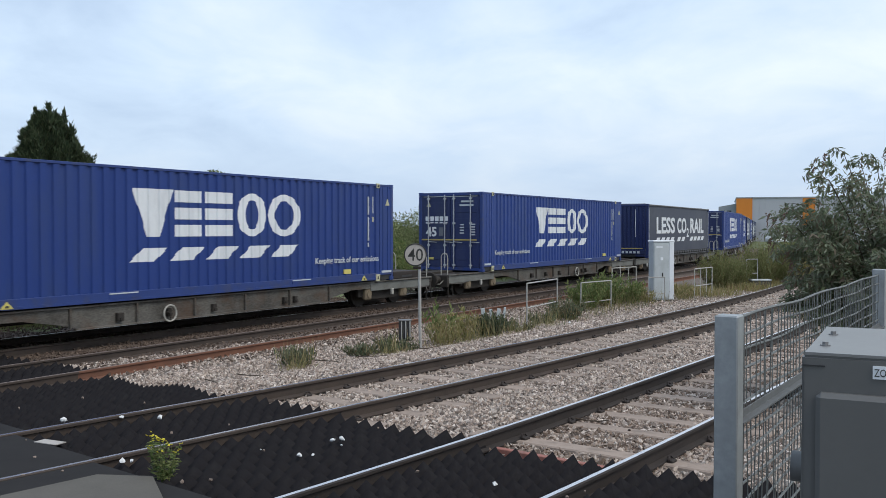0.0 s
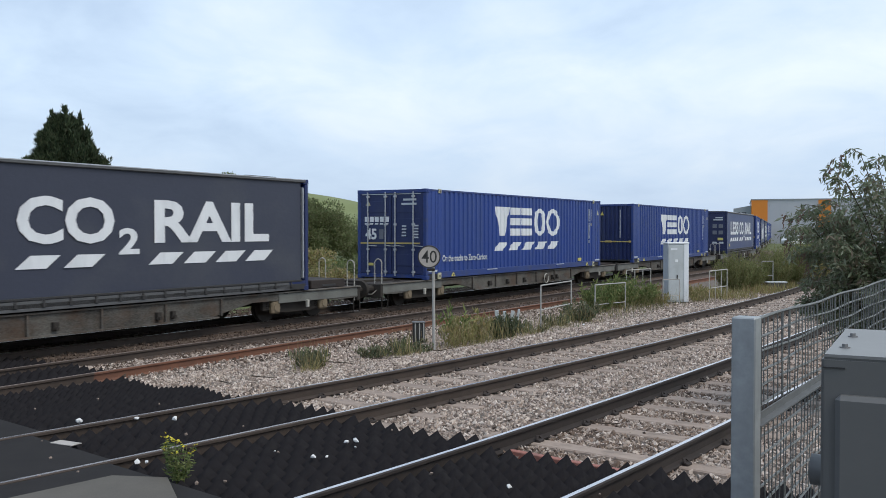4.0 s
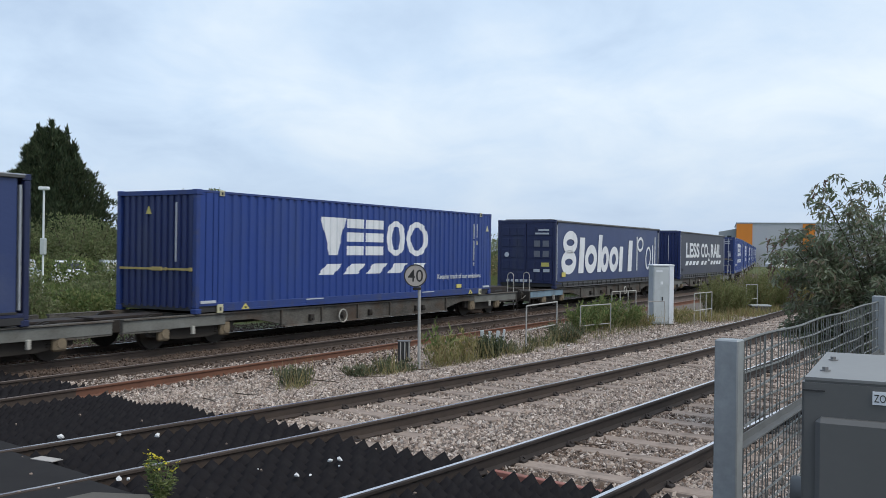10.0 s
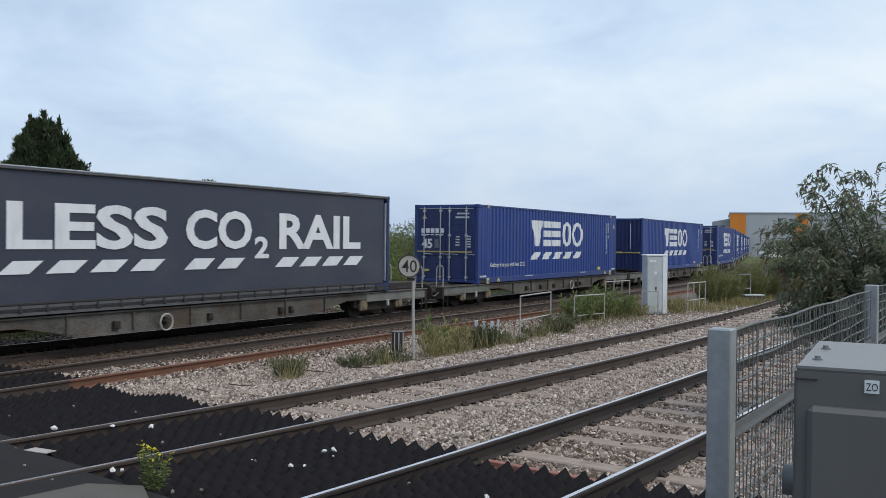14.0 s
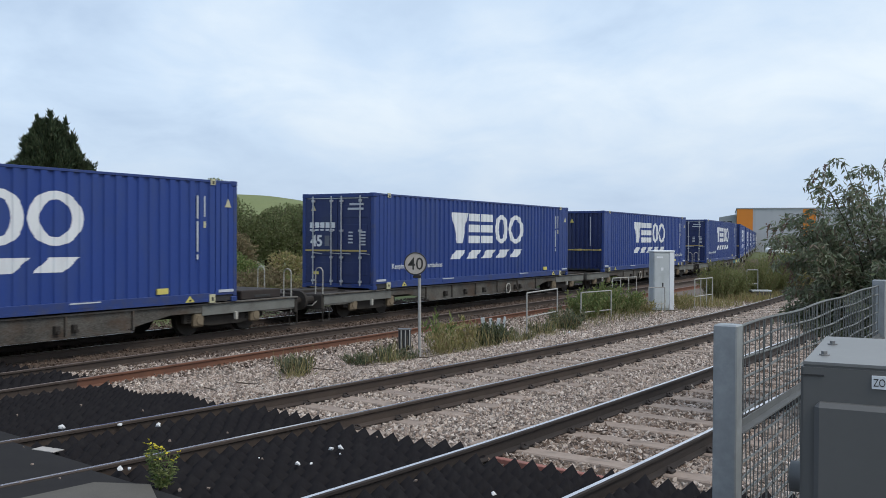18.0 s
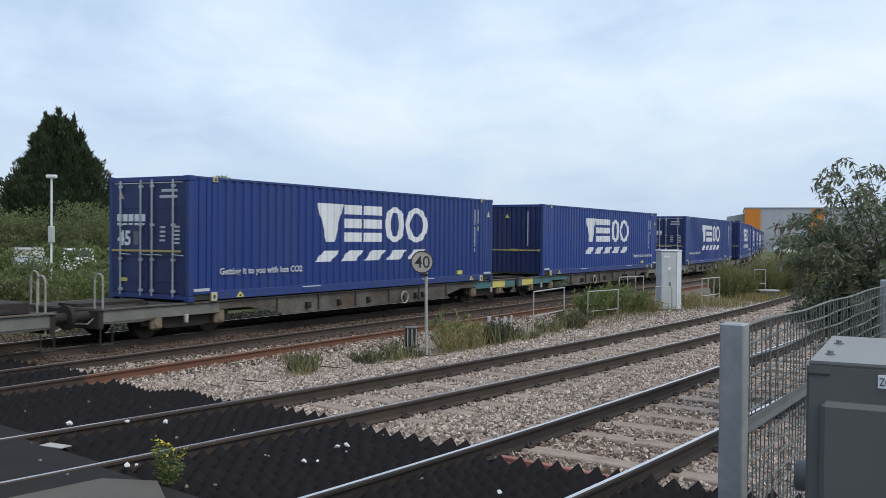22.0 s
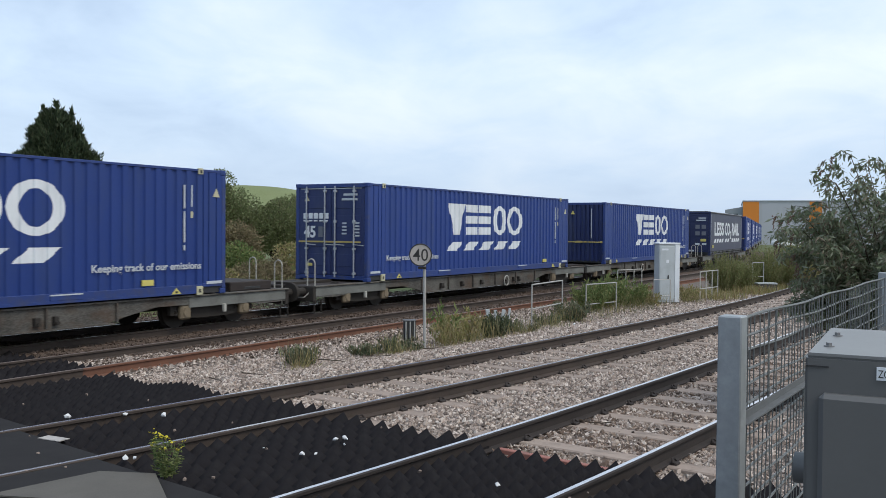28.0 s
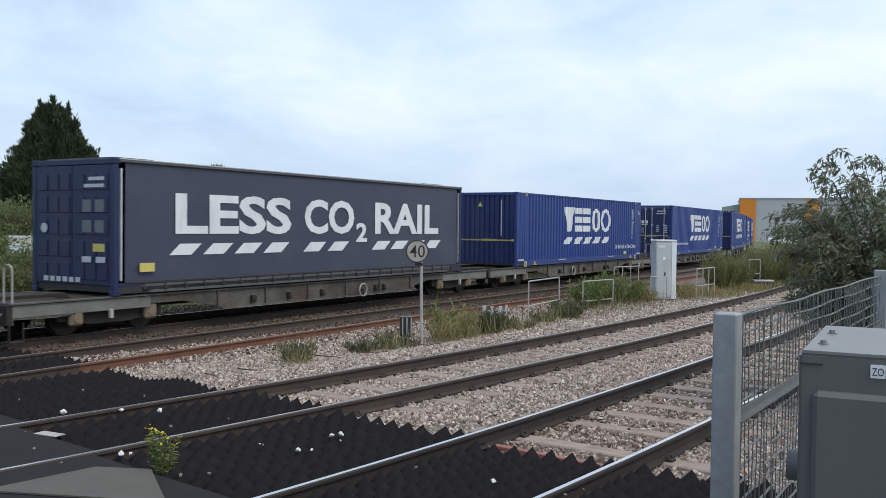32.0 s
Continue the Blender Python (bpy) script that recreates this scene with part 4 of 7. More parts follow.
def curtain_container(doors, mat, lettering, label, seed):
    """A curtain-sided container: fabric side, roof rail, row of straps and buckles."""
    root = thing("curtain_container", label=label, category="container", group="containers on the train")
    y = -HW
    for sgn in (-1, 1):
        bm = bmesh.new()
        nx, nz = 90, 14
        g = [[None] * (nz + 1) for _ in range(nx + 1)]
        for i in range(nx + 1):
            for j in range(nz + 1):
                x = -HL + 0.30 + i * (CL - 0.55) / nx
                z = 0.24 + j * (CH - 0.24 - 0.07) / nz
                g[i][j] = bm.verts.new((x, sgn * (HW - 0.035 + (curtain_wave(x, z, seed) if sgn < 0 else 0)), z))
        for i in range(nx):
            for j in range(nz):
                q = (g[i][j], g[i + 1][j], g[i + 1][j + 1], g[i][j + 1])
                bm.faces.new(q if sgn < 0 else q[::-1])
        part("curtain", bm, mat, root, "", True)
        part("roof_rail", boxed(-HL + 0.12, HL - 0.12, sgn * (HW - 0.03) - 0.05, sgn * (HW - 0.03) + 0.05, CH - 0.085, CH - 0.005, 0.015), M_ROOFRAIL, root, "grey roof rail over the curtain")
        part("rail_edge", boxed(-HL + 0.12, HL - 0.12, sgn * (HW + 0.012) - 0.012, sgn * (HW + 0.012) + 0.012, CH - 0.028, CH - 0.004, 0.004), M_ROD, root, "pale strip along the edge of the roof rail")
        part("bottom_rail", boxed(-HL + 0.1, HL - 0.1, sgn * (HW - 0.05) - 0.05, sgn * (HW - 0.05) + 0.05, 0.03, 0.17, 0.01), M_BLACK, root)
    buckle = None
    for i in range(23):
        x = -HL + 0.75 + i * 0.56
        if buckle is None:
            bm = boxed(-0.025, 0.025, y - 0.018, y + 0.03, 0.08, 0.27, 0.008)
            box(bm, -0.04, 0.04, y - 0.034, y - 0.014, 0.09, 0.17, 0.006)
            buckle = part("curtain_buckle", bm, M_BLACK, root, "black strap and buckle")
            buckle.matrix_basis = pose(x, 0, 0)
        else:
            again(buckle, root, pose(x, 0, 0))
    part("strap_line", boxed(-HL + 0.3, HL - 0.25, y - 0.012, y + 0.02, 0.225, 0.27, 0.006), M_BLACK, root)
    for x in (-HL + 0.16, HL - 0.22):
        part("pole_strip", boxed(x, x + 0.035, y - 0.006, y + 0.05, 0.3, CH - 0.2), M_SMALLTEXT if x < 0 else M_ROD, root, "pale curtain pole strip")
    bm = boxed(-HL + 0.05, HL - 0.05, -HW + 0.08, HW - 0.08, CH - 0.06, CH - 0.005, 0.01)
    for i in range(5):
        box(bm, -HL + 0.2 + i * 2.9, -HL + 1.2 + i * 2.9, -HW + 0.25, HW - 0.25, CH - 0.02, CH + 0.03 * (i in (0, 4)) + 0.002)
    part("roof", bm, M_ROOFRAIL, root)
    part("underfloor", boxed(-HL + 0.05, HL - 0.05, -HW + 0.1, HW - 0.1, 0.06, 0.24), M_BLACK, root)
    bm = bmesh.new()
    ribbed_end(bm, HL - 0.03, -1, 0.12, CH - 0.1)
    part("end_wall", bm, M_NAVY_END if doors else M_BLUE_SHADED, root)
    container_frame(root, M_NAVY_END if doors else M_BLUE_SHADED, M_ROOFRAIL)
    x = -HL
    if doors:
        # panelled rear doors with pale panels and plates
        for y0, y1 in ((-HW + 0.13, -0.01), (0.01, HW - 0.13)):
            bm = boxed(x + 0.01, x + 0.06, y0, y1, 0.2, CH - 0.13, 0.006)
            for c in range(3):
                for r in range(5):
                    a = y0 + 0.06 + c * (y1 - y0 - 0.08) / 3
                    b = a + (y1 - y0 - 0.08) / 3 - 0.07
                    box(bm, x - 0.012, x + 0.012, a, b, 0.30 + r * 0.45, 0.30 + r * 0.45 + 0.33, 0.008)
            part("door_leaf", bm, M_NAVY_END, root)
        for z in (1.25, 1.66):
            for a in (-HW + 0.28, -HW + 0.66):
                part("pale_panel", boxed(x - 0.022, x - 0.012, a, a + 0.26, z, z + 0.245), M_DIMPRINT, root, "dim grey notice plate")
        for a in (-HW + 0.24, -HW + 0.66):
            part("pale_panel", boxed(x - 0.022, x - 0.012, a, a + 0.27, 0.65, 0.77), M_SMALLTEXT, root, "dim grey notice plate")
        part("yellow_label", boxed(x - 0.022, x - 0.012, -HW + 0.26, -HW + 0.60, 0.87, 1.03), M_YELLOW, root)
        bm = bmesh.new()
        disc(bm, (x - 0.016, HW - 0.42, 1.33), 0.10, 0.008, 16, "x")
        part("round_plate", bm, M_SMALLTEXT, root)
        bars(root, -HW + 0.28, 2.29, 2, (0.6, 0.07), 0.14, end=x - 0.012, seed=8)
        for i in range(6):
            part("print_block", boxed(x - 0.02, x - 0.008, HW - 0.55 - i * 0.2, HW - 0.42 - i * 0.2, 0.24, 0.34), M_SMALLTEXT, root)
    else:
        bm = bmesh.new()
        ribbed_end(bm, x + 0.03, 1, 0.34, CH - 0.1, 11)
        part("end_wall", bm, M_BLUE_SHADED, root)
        part("end_sill", boxed(x, x + 0.06, -HW + 0.12, HW - 0.12, 0.17, 0.37, 0.01), M_NAVY_END, root)
        for a, b in ((-HW + 0.12, -0.62), (0.42, HW - 0.12)):
            part("sill_foot", boxed(x, x + 0.06, a, b, 0.06, 0.168, 0.008), M_NAVY_END, root)
        part("end_strap", boxed(x - 0.008, x + 0.004, -HW + 0.3, HW - 0.3, 0.46, 0.50), M_GOLD, root, "faded yellow strip")
        for i in range(9):
            part("print_block", boxed(x - 0.012, x + 0.002, HW - 0.5 - i * 0.2, HW - 0.38 - i * 0.2, 0.23, 0.34), M_SMALLTEXT, root)
        part("vent_pipe", boxed(x + 0.008, x + 0.03, -HW + 0.655, -HW + 0.68, 1.06, 2.46), M_SMALLTEXT, root)
    part("yellow_label", boxed(0.62 - HL, 1.0 - HL, y - 0.030, y - 0.020, 0.46, 0.64), M_YELLOW if doors else mat, root, "yellow data label")
    yf = y + 0.021
    if lettering == "slogan":
        for text, x0, x1, z0, z1 in (("LESS", 1.60, 5.33, 1.22, 2.10), ("CO", 5.84, 7.92, 1.22, 2.10), ("2", 8.02, 8.52, 1.00, 1.52), ("RAIL", 8.90, 12.30, 1.22, 2.10)):
            words(text, x1 - x0, z1 - z0, x0 - HL, z0, yf, 0.006, 0.03, "lettering", M_WHITE, root)
        x0s = [1.43, 2.40, 3.37, 4.34, 5.80, 6.78, 8.75, 9.68, 10.60, 11.52]
        for q in x0s:
            bm = bmesh.new()
            prism(bm, [(q - HL, 0.78), (q + 0.62 - HL, 0.78), (q + 0.92 - HL, 1.02), (q + 0.30 - HL, 1.02)], yf - 0.006, yf)
            part("slanted_stripe", bm, M_WHITE, root, "slanted white stripe")
    else:
        # the haulier's emblem as plain slanted slabs and thin bars
        def slab(x0, x1, z0, z1, lean=0.14):
            bm = bmesh.new()
            k = lean / 1.3
            prism(bm, [(x0 + z0 * k - HL, z0), (x1 + z0 * k - HL, z0), (x1 + z1 * k - HL, z1), (x0 + z1 * k - HL, z1)], yf - 0.006, yf)
            part("emblem_shape", bm, M_WHITE, root, "white emblem shape on the curtain")

        def oval(cx, cz, rx, rz, t):
            bm = bmesh.new()
            n = 28
            rings = [[bm.verts.new((cx + (cz - 1) * 0.0 + (rx - q) * math.cos(a) + (rz - q) * math.sin(a) * 0.12 - HL, yy, cz + (rz - q) * math.sin(a))) for a in (2 * math.pi * i / n for i in range(n))] for q, yy in ((0, yf), (0, yf - 0.006), (t, yf - 0.006), (t, yf))]
            for a, b in zip(rings, rings[1:]):
                for i in range(n):
                    bm.faces.new((a[i], a[(i + 1) % n], b[(i + 1) % n], b[i]))
            part("emblem_shape", bm, M_WHITE, root, "white emblem shape on the curtain")

        oval(1.58, 1.85, 0.76, 0.48, 0.34)
        oval(1.44, 1.05, 0.78, 0.50, 0.36)
        slab(2.42, 2.98, 0.58, 2.08)
        oval(3.92, 1.17, 0.70, 0.61, 0.36)
        slab(4.62, 5.06, 0.60, 2.24)
        oval(5.62, 1.16, 0.50, 0.58, 0.31)
        oval(6.80, 1.16, 0.60, 0.58, 0.33)
        slab(7.42, 7.88, 0.58, 1.75)
        slab(8.66, 9.22, 0.58, 2.05)
        slab(10.04, 10.17, 0.61, 2.25, 0.0)
        oval(10.62, 1.88, 0.46, 0.36, 0.13)
        oval(11.86, 1.21, 0.42, 0.58, 0.12)
        slab(12.53, 12.66, 0.63, 1.86, 0.0)
        slab(12.92, 13.05, 0.65, 2.28, 0.0)
    return root


# ---- wagons: one half of a twin flat wagon; local x with the track, z = 0 at the rail top
DECK = BASE_Z - T_Z


def bogie(root, x):
    """A two-axle bogie with its wheels and axle boxes."""
    bg = part("bogie_frame", bmesh.new(), M_BOGIE, root)
    bm = bmesh.new()
    for y in (-1.0, 1.0):
        prism(bm, [(-1.25, 0.30), (-1.25, 0.50), (-0.5, 0.56), (0.5, 0.56), (1.25, 0.50), (1.25, 0.30), (0.45, 0.20), (-0.45, 0.20)], y - 0.05, y + 0.05)
    box(bm, -0.3, 0.3, -1.0, 1.0, 0.28, 0.55, 0.02)
    bm.to_mesh(bg.data)
    bm.free()
    bg.matrix_basis = pose(x, 0, 0)
    for d in (-0.9, 0.9):
        for y in (-0.7525, 0.7525):
            bm = bmesh.new()
            disc(bm, (0, 0, 0), 0.365, 0.12, 24)
            disc(bm, (0, 0.04 if y < 0 else -0.04, 0), 0.39, 0.03, 24)
            disc(bm, (0, -0.07 if y < 0 else 0.07, 0), 0.12, 0.05, 12)
            w = part("wheel", bm, M_WHEEL, bg)
            w.matrix_basis = pose(d, y, 0.365)
        for y in (-1.10, 1.10):
            bm = boxed(d - 0.15, d + 0.15, y - 0.07, y + 0.07, 0.20, 0.52, 0.04)
            disc(bm, (d, y - 0.07 if y < 0 else y + 0.07, 0.36), 0.10, 0.04, 12)
            part("axle_box", bm, M_AXLEBOX, bg, "dull ochre axle box cover")
        for q in (-0.2, 0.2):
            coil = [(d + q + 0.055 * math.cos(a), -1.02 + 0.055 * math.sin(a), 0.27 + a * 0.0075) for a in (0.8 * i for i in range(36))]
            part("spring", tubed(coil, 0.014, 4), M_BOGIE, bg)
    return bg


def wagon_half(accent, accent_first, label, outer):
    root = thing("flat_wagon", label=label, category="wagon", group="wagons of the train")
    L0, L1 = (-HL - 2.24, HL + 1.92) if outer < 0 else (-HL - 1.92, HL + 2.24)
    top = DECK - 0.004
    side = [(L0 + 0.05, top - 0.30), (L0 + 0.05, top - 0.02), (L1 - 0.02, top - 0.02), (L1 - 0.02, top - 0.30), (L1 - 1.0, top - 0.32), (HL - 0.2, top - 0.20), (HL - 1.9, top - 0.20), (HL - 2.6, top - 0.32), (HL - 3.2, top - 0.44), (-HL + 3.2, top - 0.44), (-HL + 2.6, top - 0.32), (-HL + 1.9, top - 0.20), (-HL + 0.2, top - 0.20), (L0 + 1.0, top - 0.32)]
    for y in (-1.18, 1.10):
        bm = bmesh.new()
        prism(bm, side, y, y + 0.08)
        part("side_beam", bm, M_WAGON, root, "weathered grey-brown side beam")
        bm = bmesh.new()
        o = -0.05 if y < 0 else 0.08
        prism(bm, [(-HL + 3.0, top - 0.46), (HL - 3.0, top - 0.46), (HL - 3.0, top - 0.425), (-HL + 3.0, top - 0.425)], y + o - 0.02, y + o + 0.07)
        part("beam_flange", bm, M_WAGON, root)
        part("top_flange", boxed(L0 + 0.05, L1 - 0.02, y + (-0.05 if y < 0 else 0.0), y + (0.08 if y < 0 else 0.13), top - 0.035, top, 0.006), M_WAGON, root)
        for x0, x1 in ((L0 + 0.06, -HL + 1.0), (HL - 1.0, L1 - 0.03)):
            pt = accent if (accent and ((x0 < 0) == accent_first)) else M_WAGON_LIGHT
            pl = part("end_panel", boxed(x0, x1, y - 0.012 if y < 0 else y + 0.08, y if y < 0 else y + 0.092, top - 0.27, top - 0.045, 0.004), pt, root, "worn painted end panel of the beam")
            if accent and pt is accent and accent is M_WAGON_TEAL and y < 0:
                a = x0 + (0.25 if x0 < 0 else 1.2)
                if x0 < 0:
                    part("end_panel", boxed(x1 + 0.01, x1 + 1.5, y - 0.012, y, top - 0.19, top - 0.045, 0.004), pt, root, "worn painted end panel of the beam")
                part("yellow_patch", boxed(a, a + 0.9, y - 0.018, y - 0.011, top - 0.27, top - 0.045), M_YELLOW, pl, "yellow painted patch")
    # ribs, brackets and brake gear along the deep middle
    rb = None
    for i in range(6):
        x = -HL + 2.9 + i * 1.58
        if rb is None:
            bm = bmesh.new()
            prism(bm, [(-0.02, top - 0.42), (0.02, top - 0.42), (0.02, top - 0.04), (-0.02, top - 0.04)], -1.235, -1.18)
            rb = part("beam_rib", bm, M_WAGON, root)
            rb.matrix_basis = pose(x, 0, 0)
        else:
            again(rb, root, pose(x, 0, 0))
    for x, w in ((-2.9, 0.16), (-1.6, 0.10), (-0.3, 0.12), (2.1, 0.12), (2.5, 0.10)):
        bm = boxed(x, x + w, -1.27, -1.18, top - 0.36, top - 0.20, 0.01)
        disc(bm, (x + w / 2, -1.28, top - 0.32), 0.04, 0.05, 10)
        part("brake_bracket", bm, M_BOGIE, root)
    bx = 1.45 if outer < 0 else -1.58
    bm = bmesh.new()
    ring = [(bx + 0.17 * math.cos(a), -1.30, top - 0.30 + 0.17 * math.sin(a)) for a in (2 * math.pi * i / 20 for i in range(21))]
    tube(bm, ring, 0.018, 6, cap=False)
    hw = part("brake_wheel", bm, M_HOOP, root, "white-rimmed hand brake wheel")
    for a in (0.6, 2.7, 4.8):
        part("brake_wheel_spoke", tubed([(bx, -1.30, top - 0.30), (bx + 0.165 * math.cos(a), -1.30, top - 0.30 + 0.165 * math.sin(a))], 0.010, 5), M_BOGIE, hw)
    part("brake_shaft", tubed([(bx, -1.31, top - 0.30), (bx, -1.15, top - 0.30)], 0.025, 8), M_BOGIE, root)
    for y in (-0.45, 0.45):
        part("centre_beam", boxed(L0 + 0.1, L1 - 0.1, y - 0.08, y + 0.08, top - 0.33, top - 0.06, 0.01), M_BOGIE, root)
    for i in range(9):
        x = -HL + 0.3 + i * (CL - 0.6) / 8
        part("cross_beam", boxed(x - 0.08, x + 0.08, -1.1, 1.1, top - 0.18, top - 0.01), M_WAGON, root)
    for x0, x1, w in ((L0, -HL - 0.02, 1.1 if outer < 0 else 0.3), (HL + 0.02, L1, 0.3 if outer < 0 else 1.1)):
        part("end_deck", boxed(x0 + 0.06, x1, -w, w, top - 0.06, top - 0.012, 0.006), M_RAILSIDE, root, "rusty brown end platform")
    for x in (-HL + 0.762, HL - 0.762):
        for y in (-1.16, 1.16):
            part("twist_lock", boxed(x - 0.07, x + 0.07, y - 0.06, y + 0.06, top - 0.05, top + 0.003, 0.01), M_BOGIE, root)
    for x in (-HL + 0.15, HL - 0.15):
        bogie(root, x)
    for x in (-HL - 0.02, HL + 0.02):
        bm = boxed(x - 0.04, x + 0.04, -1.26, -1.19, top - 0.42, top - 0.24, 0.01)
        part("tie_bracket", bm, M_HOOP, root, "pale lashing bracket")
    return root


def outer_end(root, sgn):
    """Buffers, hook, pipe and handrail hoops at an outer end."""
    x = sgn * (HL + 2.24)
    z = DECK - 0.15
    part("headstock", boxed(min(x, x - sgn * 0.12), max(x, x - sgn * 0.12), -1.2, 1.2, DECK - 0.40, DECK - 0.03, 0.01), M_BOGIE, root)
    for y in (-0.87, 0.87):
        b = part("buffer", tubed([(x, y, z), (x + sgn * 0.42, y, z)], 0.10, 12), M_BOGIE, root)
        bm = bmesh.new()
        disc(bm, (x + sgn * 0.46, y, z), 0.24, 0.07, 20, "x")
        part("buffer_head", bm, M_BOGIE, b)
    part("draw_hook", boxed(min(x, x + sgn * 0.42), max(x, x + sgn * 0.42), -0.06, 0.06, z - 0.10, z + 0.05, 0.03), M_BOGIE, root)
    part("brake_hose", tubed([(x, -0.35, z - 0.05), (x + sgn * 0.15, -0.36, z - 0.25), (x + sgn * 0.35, -0.33, z - 0.32), (x + sgn * 0.50, -0.28, z - 0.22)], 0.022, 6), M_HOOP, root, "pale curved brake hose")
    part("brake_hose", tubed([(x, 0.38, z - 0.05), (x + sgn * 0.16, 0.40, z - 0.28), (x + sgn * 0.34, 0.36, z - 0.34), (x + sgn * 0.48, 0.30, z - 0.20)], 0.020, 6), M_HOOP, root, "pale curved brake hose")
    part("coupling_link", tubed([(x + sgn * 0.36, -0.05, z - 0.02), (x + sgn * 0.44, -0.06, z - 0.16), (x + sgn * 0.50, 0.0, z - 0.24), (x + sgn * 0.44, 0.06, z - 0.16), (x + sgn * 0.36, 0.05, z - 0.02)], 0.022, 6), M_BOGIE, root)
    for y in (-1.12, 1.12):
        xx = x - sgn * 0.16
        pts = [(xx, y, DECK - 0.4)] + [(xx, y + (0.12 - 0.12 * math.cos(a)) * (1 if y < 0 else -1), DECK + 0.56 + 0.12 * math.sin(a)) for a in (math.pi * i / 6 for i in range(7))] + [(xx, y + (0.24 if y < 0 else -0.24), DECK - 0.2)]
        part("handrail_hoop", tubed(pts, 0.016, 6), M_HOOP, root, "pale shunter's handrail hoop")
    if sgn > 0:
        part("end_box", boxed(x - 1.75, x - 0.35, -0.95, 0.85, DECK - 0.02, DECK + 0.20, 0.02), M_RAILSIDE, root, "low rusty brown equipment box on the end platform")
        part("box_handhold", boxed(x - 1.30, x - 0.75, -0.958, -0.945, DECK + 0.02, DECK + 0.08, 0.006), M_BLACK, root)
    else:
        part("end_ladder", boxed(x + 0.2, x + 1.9, -0.30, 0.30, DECK - 0.02, DECK + 0.05, 0.01), M_BOGIE, root, "low dark walkway on the end platform")
    part("uncoupling_lever", tubed([(x - sgn * 0.05, -1.10, DECK - 0.12), (x + sgn * 0.06, -0.95, DECK - 0.30), (x + sgn * 0.06, -0.30, DECK - 0.32), (x + sgn * 0.02, -0.10, DECK - 0.16)], 0.016, 6), M_HOOP, root, "pale bent uncoupling lever")
    part("end_step", boxed(x - sgn * 0.18 - 0.16, x - sgn * 0.18 + 0.16, -1.24, -1.06, DECK - 0.72, DECK - 0.69, 0.006), M_BOGIE, root)
    for d in (-0.14, 0.14):
        part("step_hanger", boxed(x - sgn * 0.18 + d - 0.012, x - sgn * 0.18 + d + 0.012, -1.22, -1.19, DECK - 0.70, DECK - 0.36, 0.004), M_BOGIE, root)


TRAIN = []       # (thing, place along the train of its middle, height)
S19 = 0.59     # left end of the eleventh container at 19 s


def place_of(i):
    """Left end of the i-th container along the line at 19 s."""
    pair, second = divmod(i - 11, 2)
    return S19 + pair * PITCH + (17.74 if second else 0.0)


def build_train():
    blue = "dark blue ribbed steel container, white emblem"
    protos = {
        "doors": box_container(True, blue + ", locked double doors"),
        "plain": box_container(False, blue + ", yellow strap on its end"),
        "grey": curtain_container(False, M_CURTAIN_GREY, "slogan", "dark grey curtain-sided container with white slogan lettering", 2.0),
        "grey_doors": curtain_container(True, M_CURTAIN_SLATE, "slogan", "slate blue-grey curtain-sided container with panelled doors and white slogan", 7.0),
        "navy_doors": curtain_container(True, M_CURTAIN_BLUE, "slogan", "navy curtain-sided container with panelled doors and white slogan", 11.0),
        "haulier": curtain_container(True, M_CURTAIN_BLUE, "emblem", "navy curtain-sided container with large white haulier emblem shapes", 5.0),
    }
    kinds = {2: "grey", 5: "navy_doors", 7: "haulier", 8: "grey", 19: "grey_doors"}
    keep, zero, less = "Keeping track of our emissions", "On the tracks to Zero-Carbon", "Getting it to you with less CO2"
    texts = {0: keep, 1: keep, 3: zero, 6: keep, 9: less, 11: keep, 12: zero, 13: less, 14: keep, 15: less, 16: keep, 17: keep, 18: less, 20: zero, 21: keep, 23: zero}
    used = set()
    for i in range(25):
        k = kinds.get(i, "doors" if i % 2 else "plain")
        if k in used:
            ob = copy_thing(protos[k], Matrix())
        else:
            ob = protos[k]
            used.add(k)
        TRAIN.append((ob, place_of(i) + HL, BASE_Z, i))
    for (ob, s, z, i) in TRAIN:
        if i in texts:
            slogan(ob, texts[i], 0.91 if i % 2 else 10.15, 2.82)
    wl = "low grimy flat wagon carrying a container"
    halves = {}
    for i in range(25):
        odd = i % 2 == 1
        acc = {7: "s", 13: "t", 14: "t", 22: "t", 23: "t"}.get(i)
        key = (odd, acc if not (i == 14) else "t1")
        if key not in halves:
            m = {"t": M_WAGON_TEAL, "t1": M_WAGON_TEAL, "s": M_WAGON_SKY, None: None}[key[1]]
            w = wagon_half(m, key[1] in ("t1", "s"), wl + (" with worn painted ends" if m else ""), -1 if odd else 1)
            outer_end(w, -1 if odd else 1)
            halves[key] = w
            ob = w
        else:
            ob = copy_thing(halves[key], Matrix())
        TRAIN.append((ob, place_of(i) + HL, T_Z, i))


build_train()


# small hurries and delays of the train, second by second, in metres
LAG = [-0.23, -0.21, -0.18, -0.04, -0.1, -0.15, -0.21, -0.13, -0.19, -0.17, -0.25, -0.31, -0.11, -0.14, -0.21, -0.24, -0.27, -0.3, -0.17, -0.04, -0.21, -0.18, -0.14, -0.19, -0.14, -0.15, -0.17, -0.19, -0.21, -0.17, -0.27, -0.33, -0.0]


def travelled(t):
    """How far the train still has to go at t seconds to stand as it does at 19 s."""
    d = 19.0 - t
    return 10.968 * d - 0.01821 * d * d + float(np.interp(t, range(33), LAG))


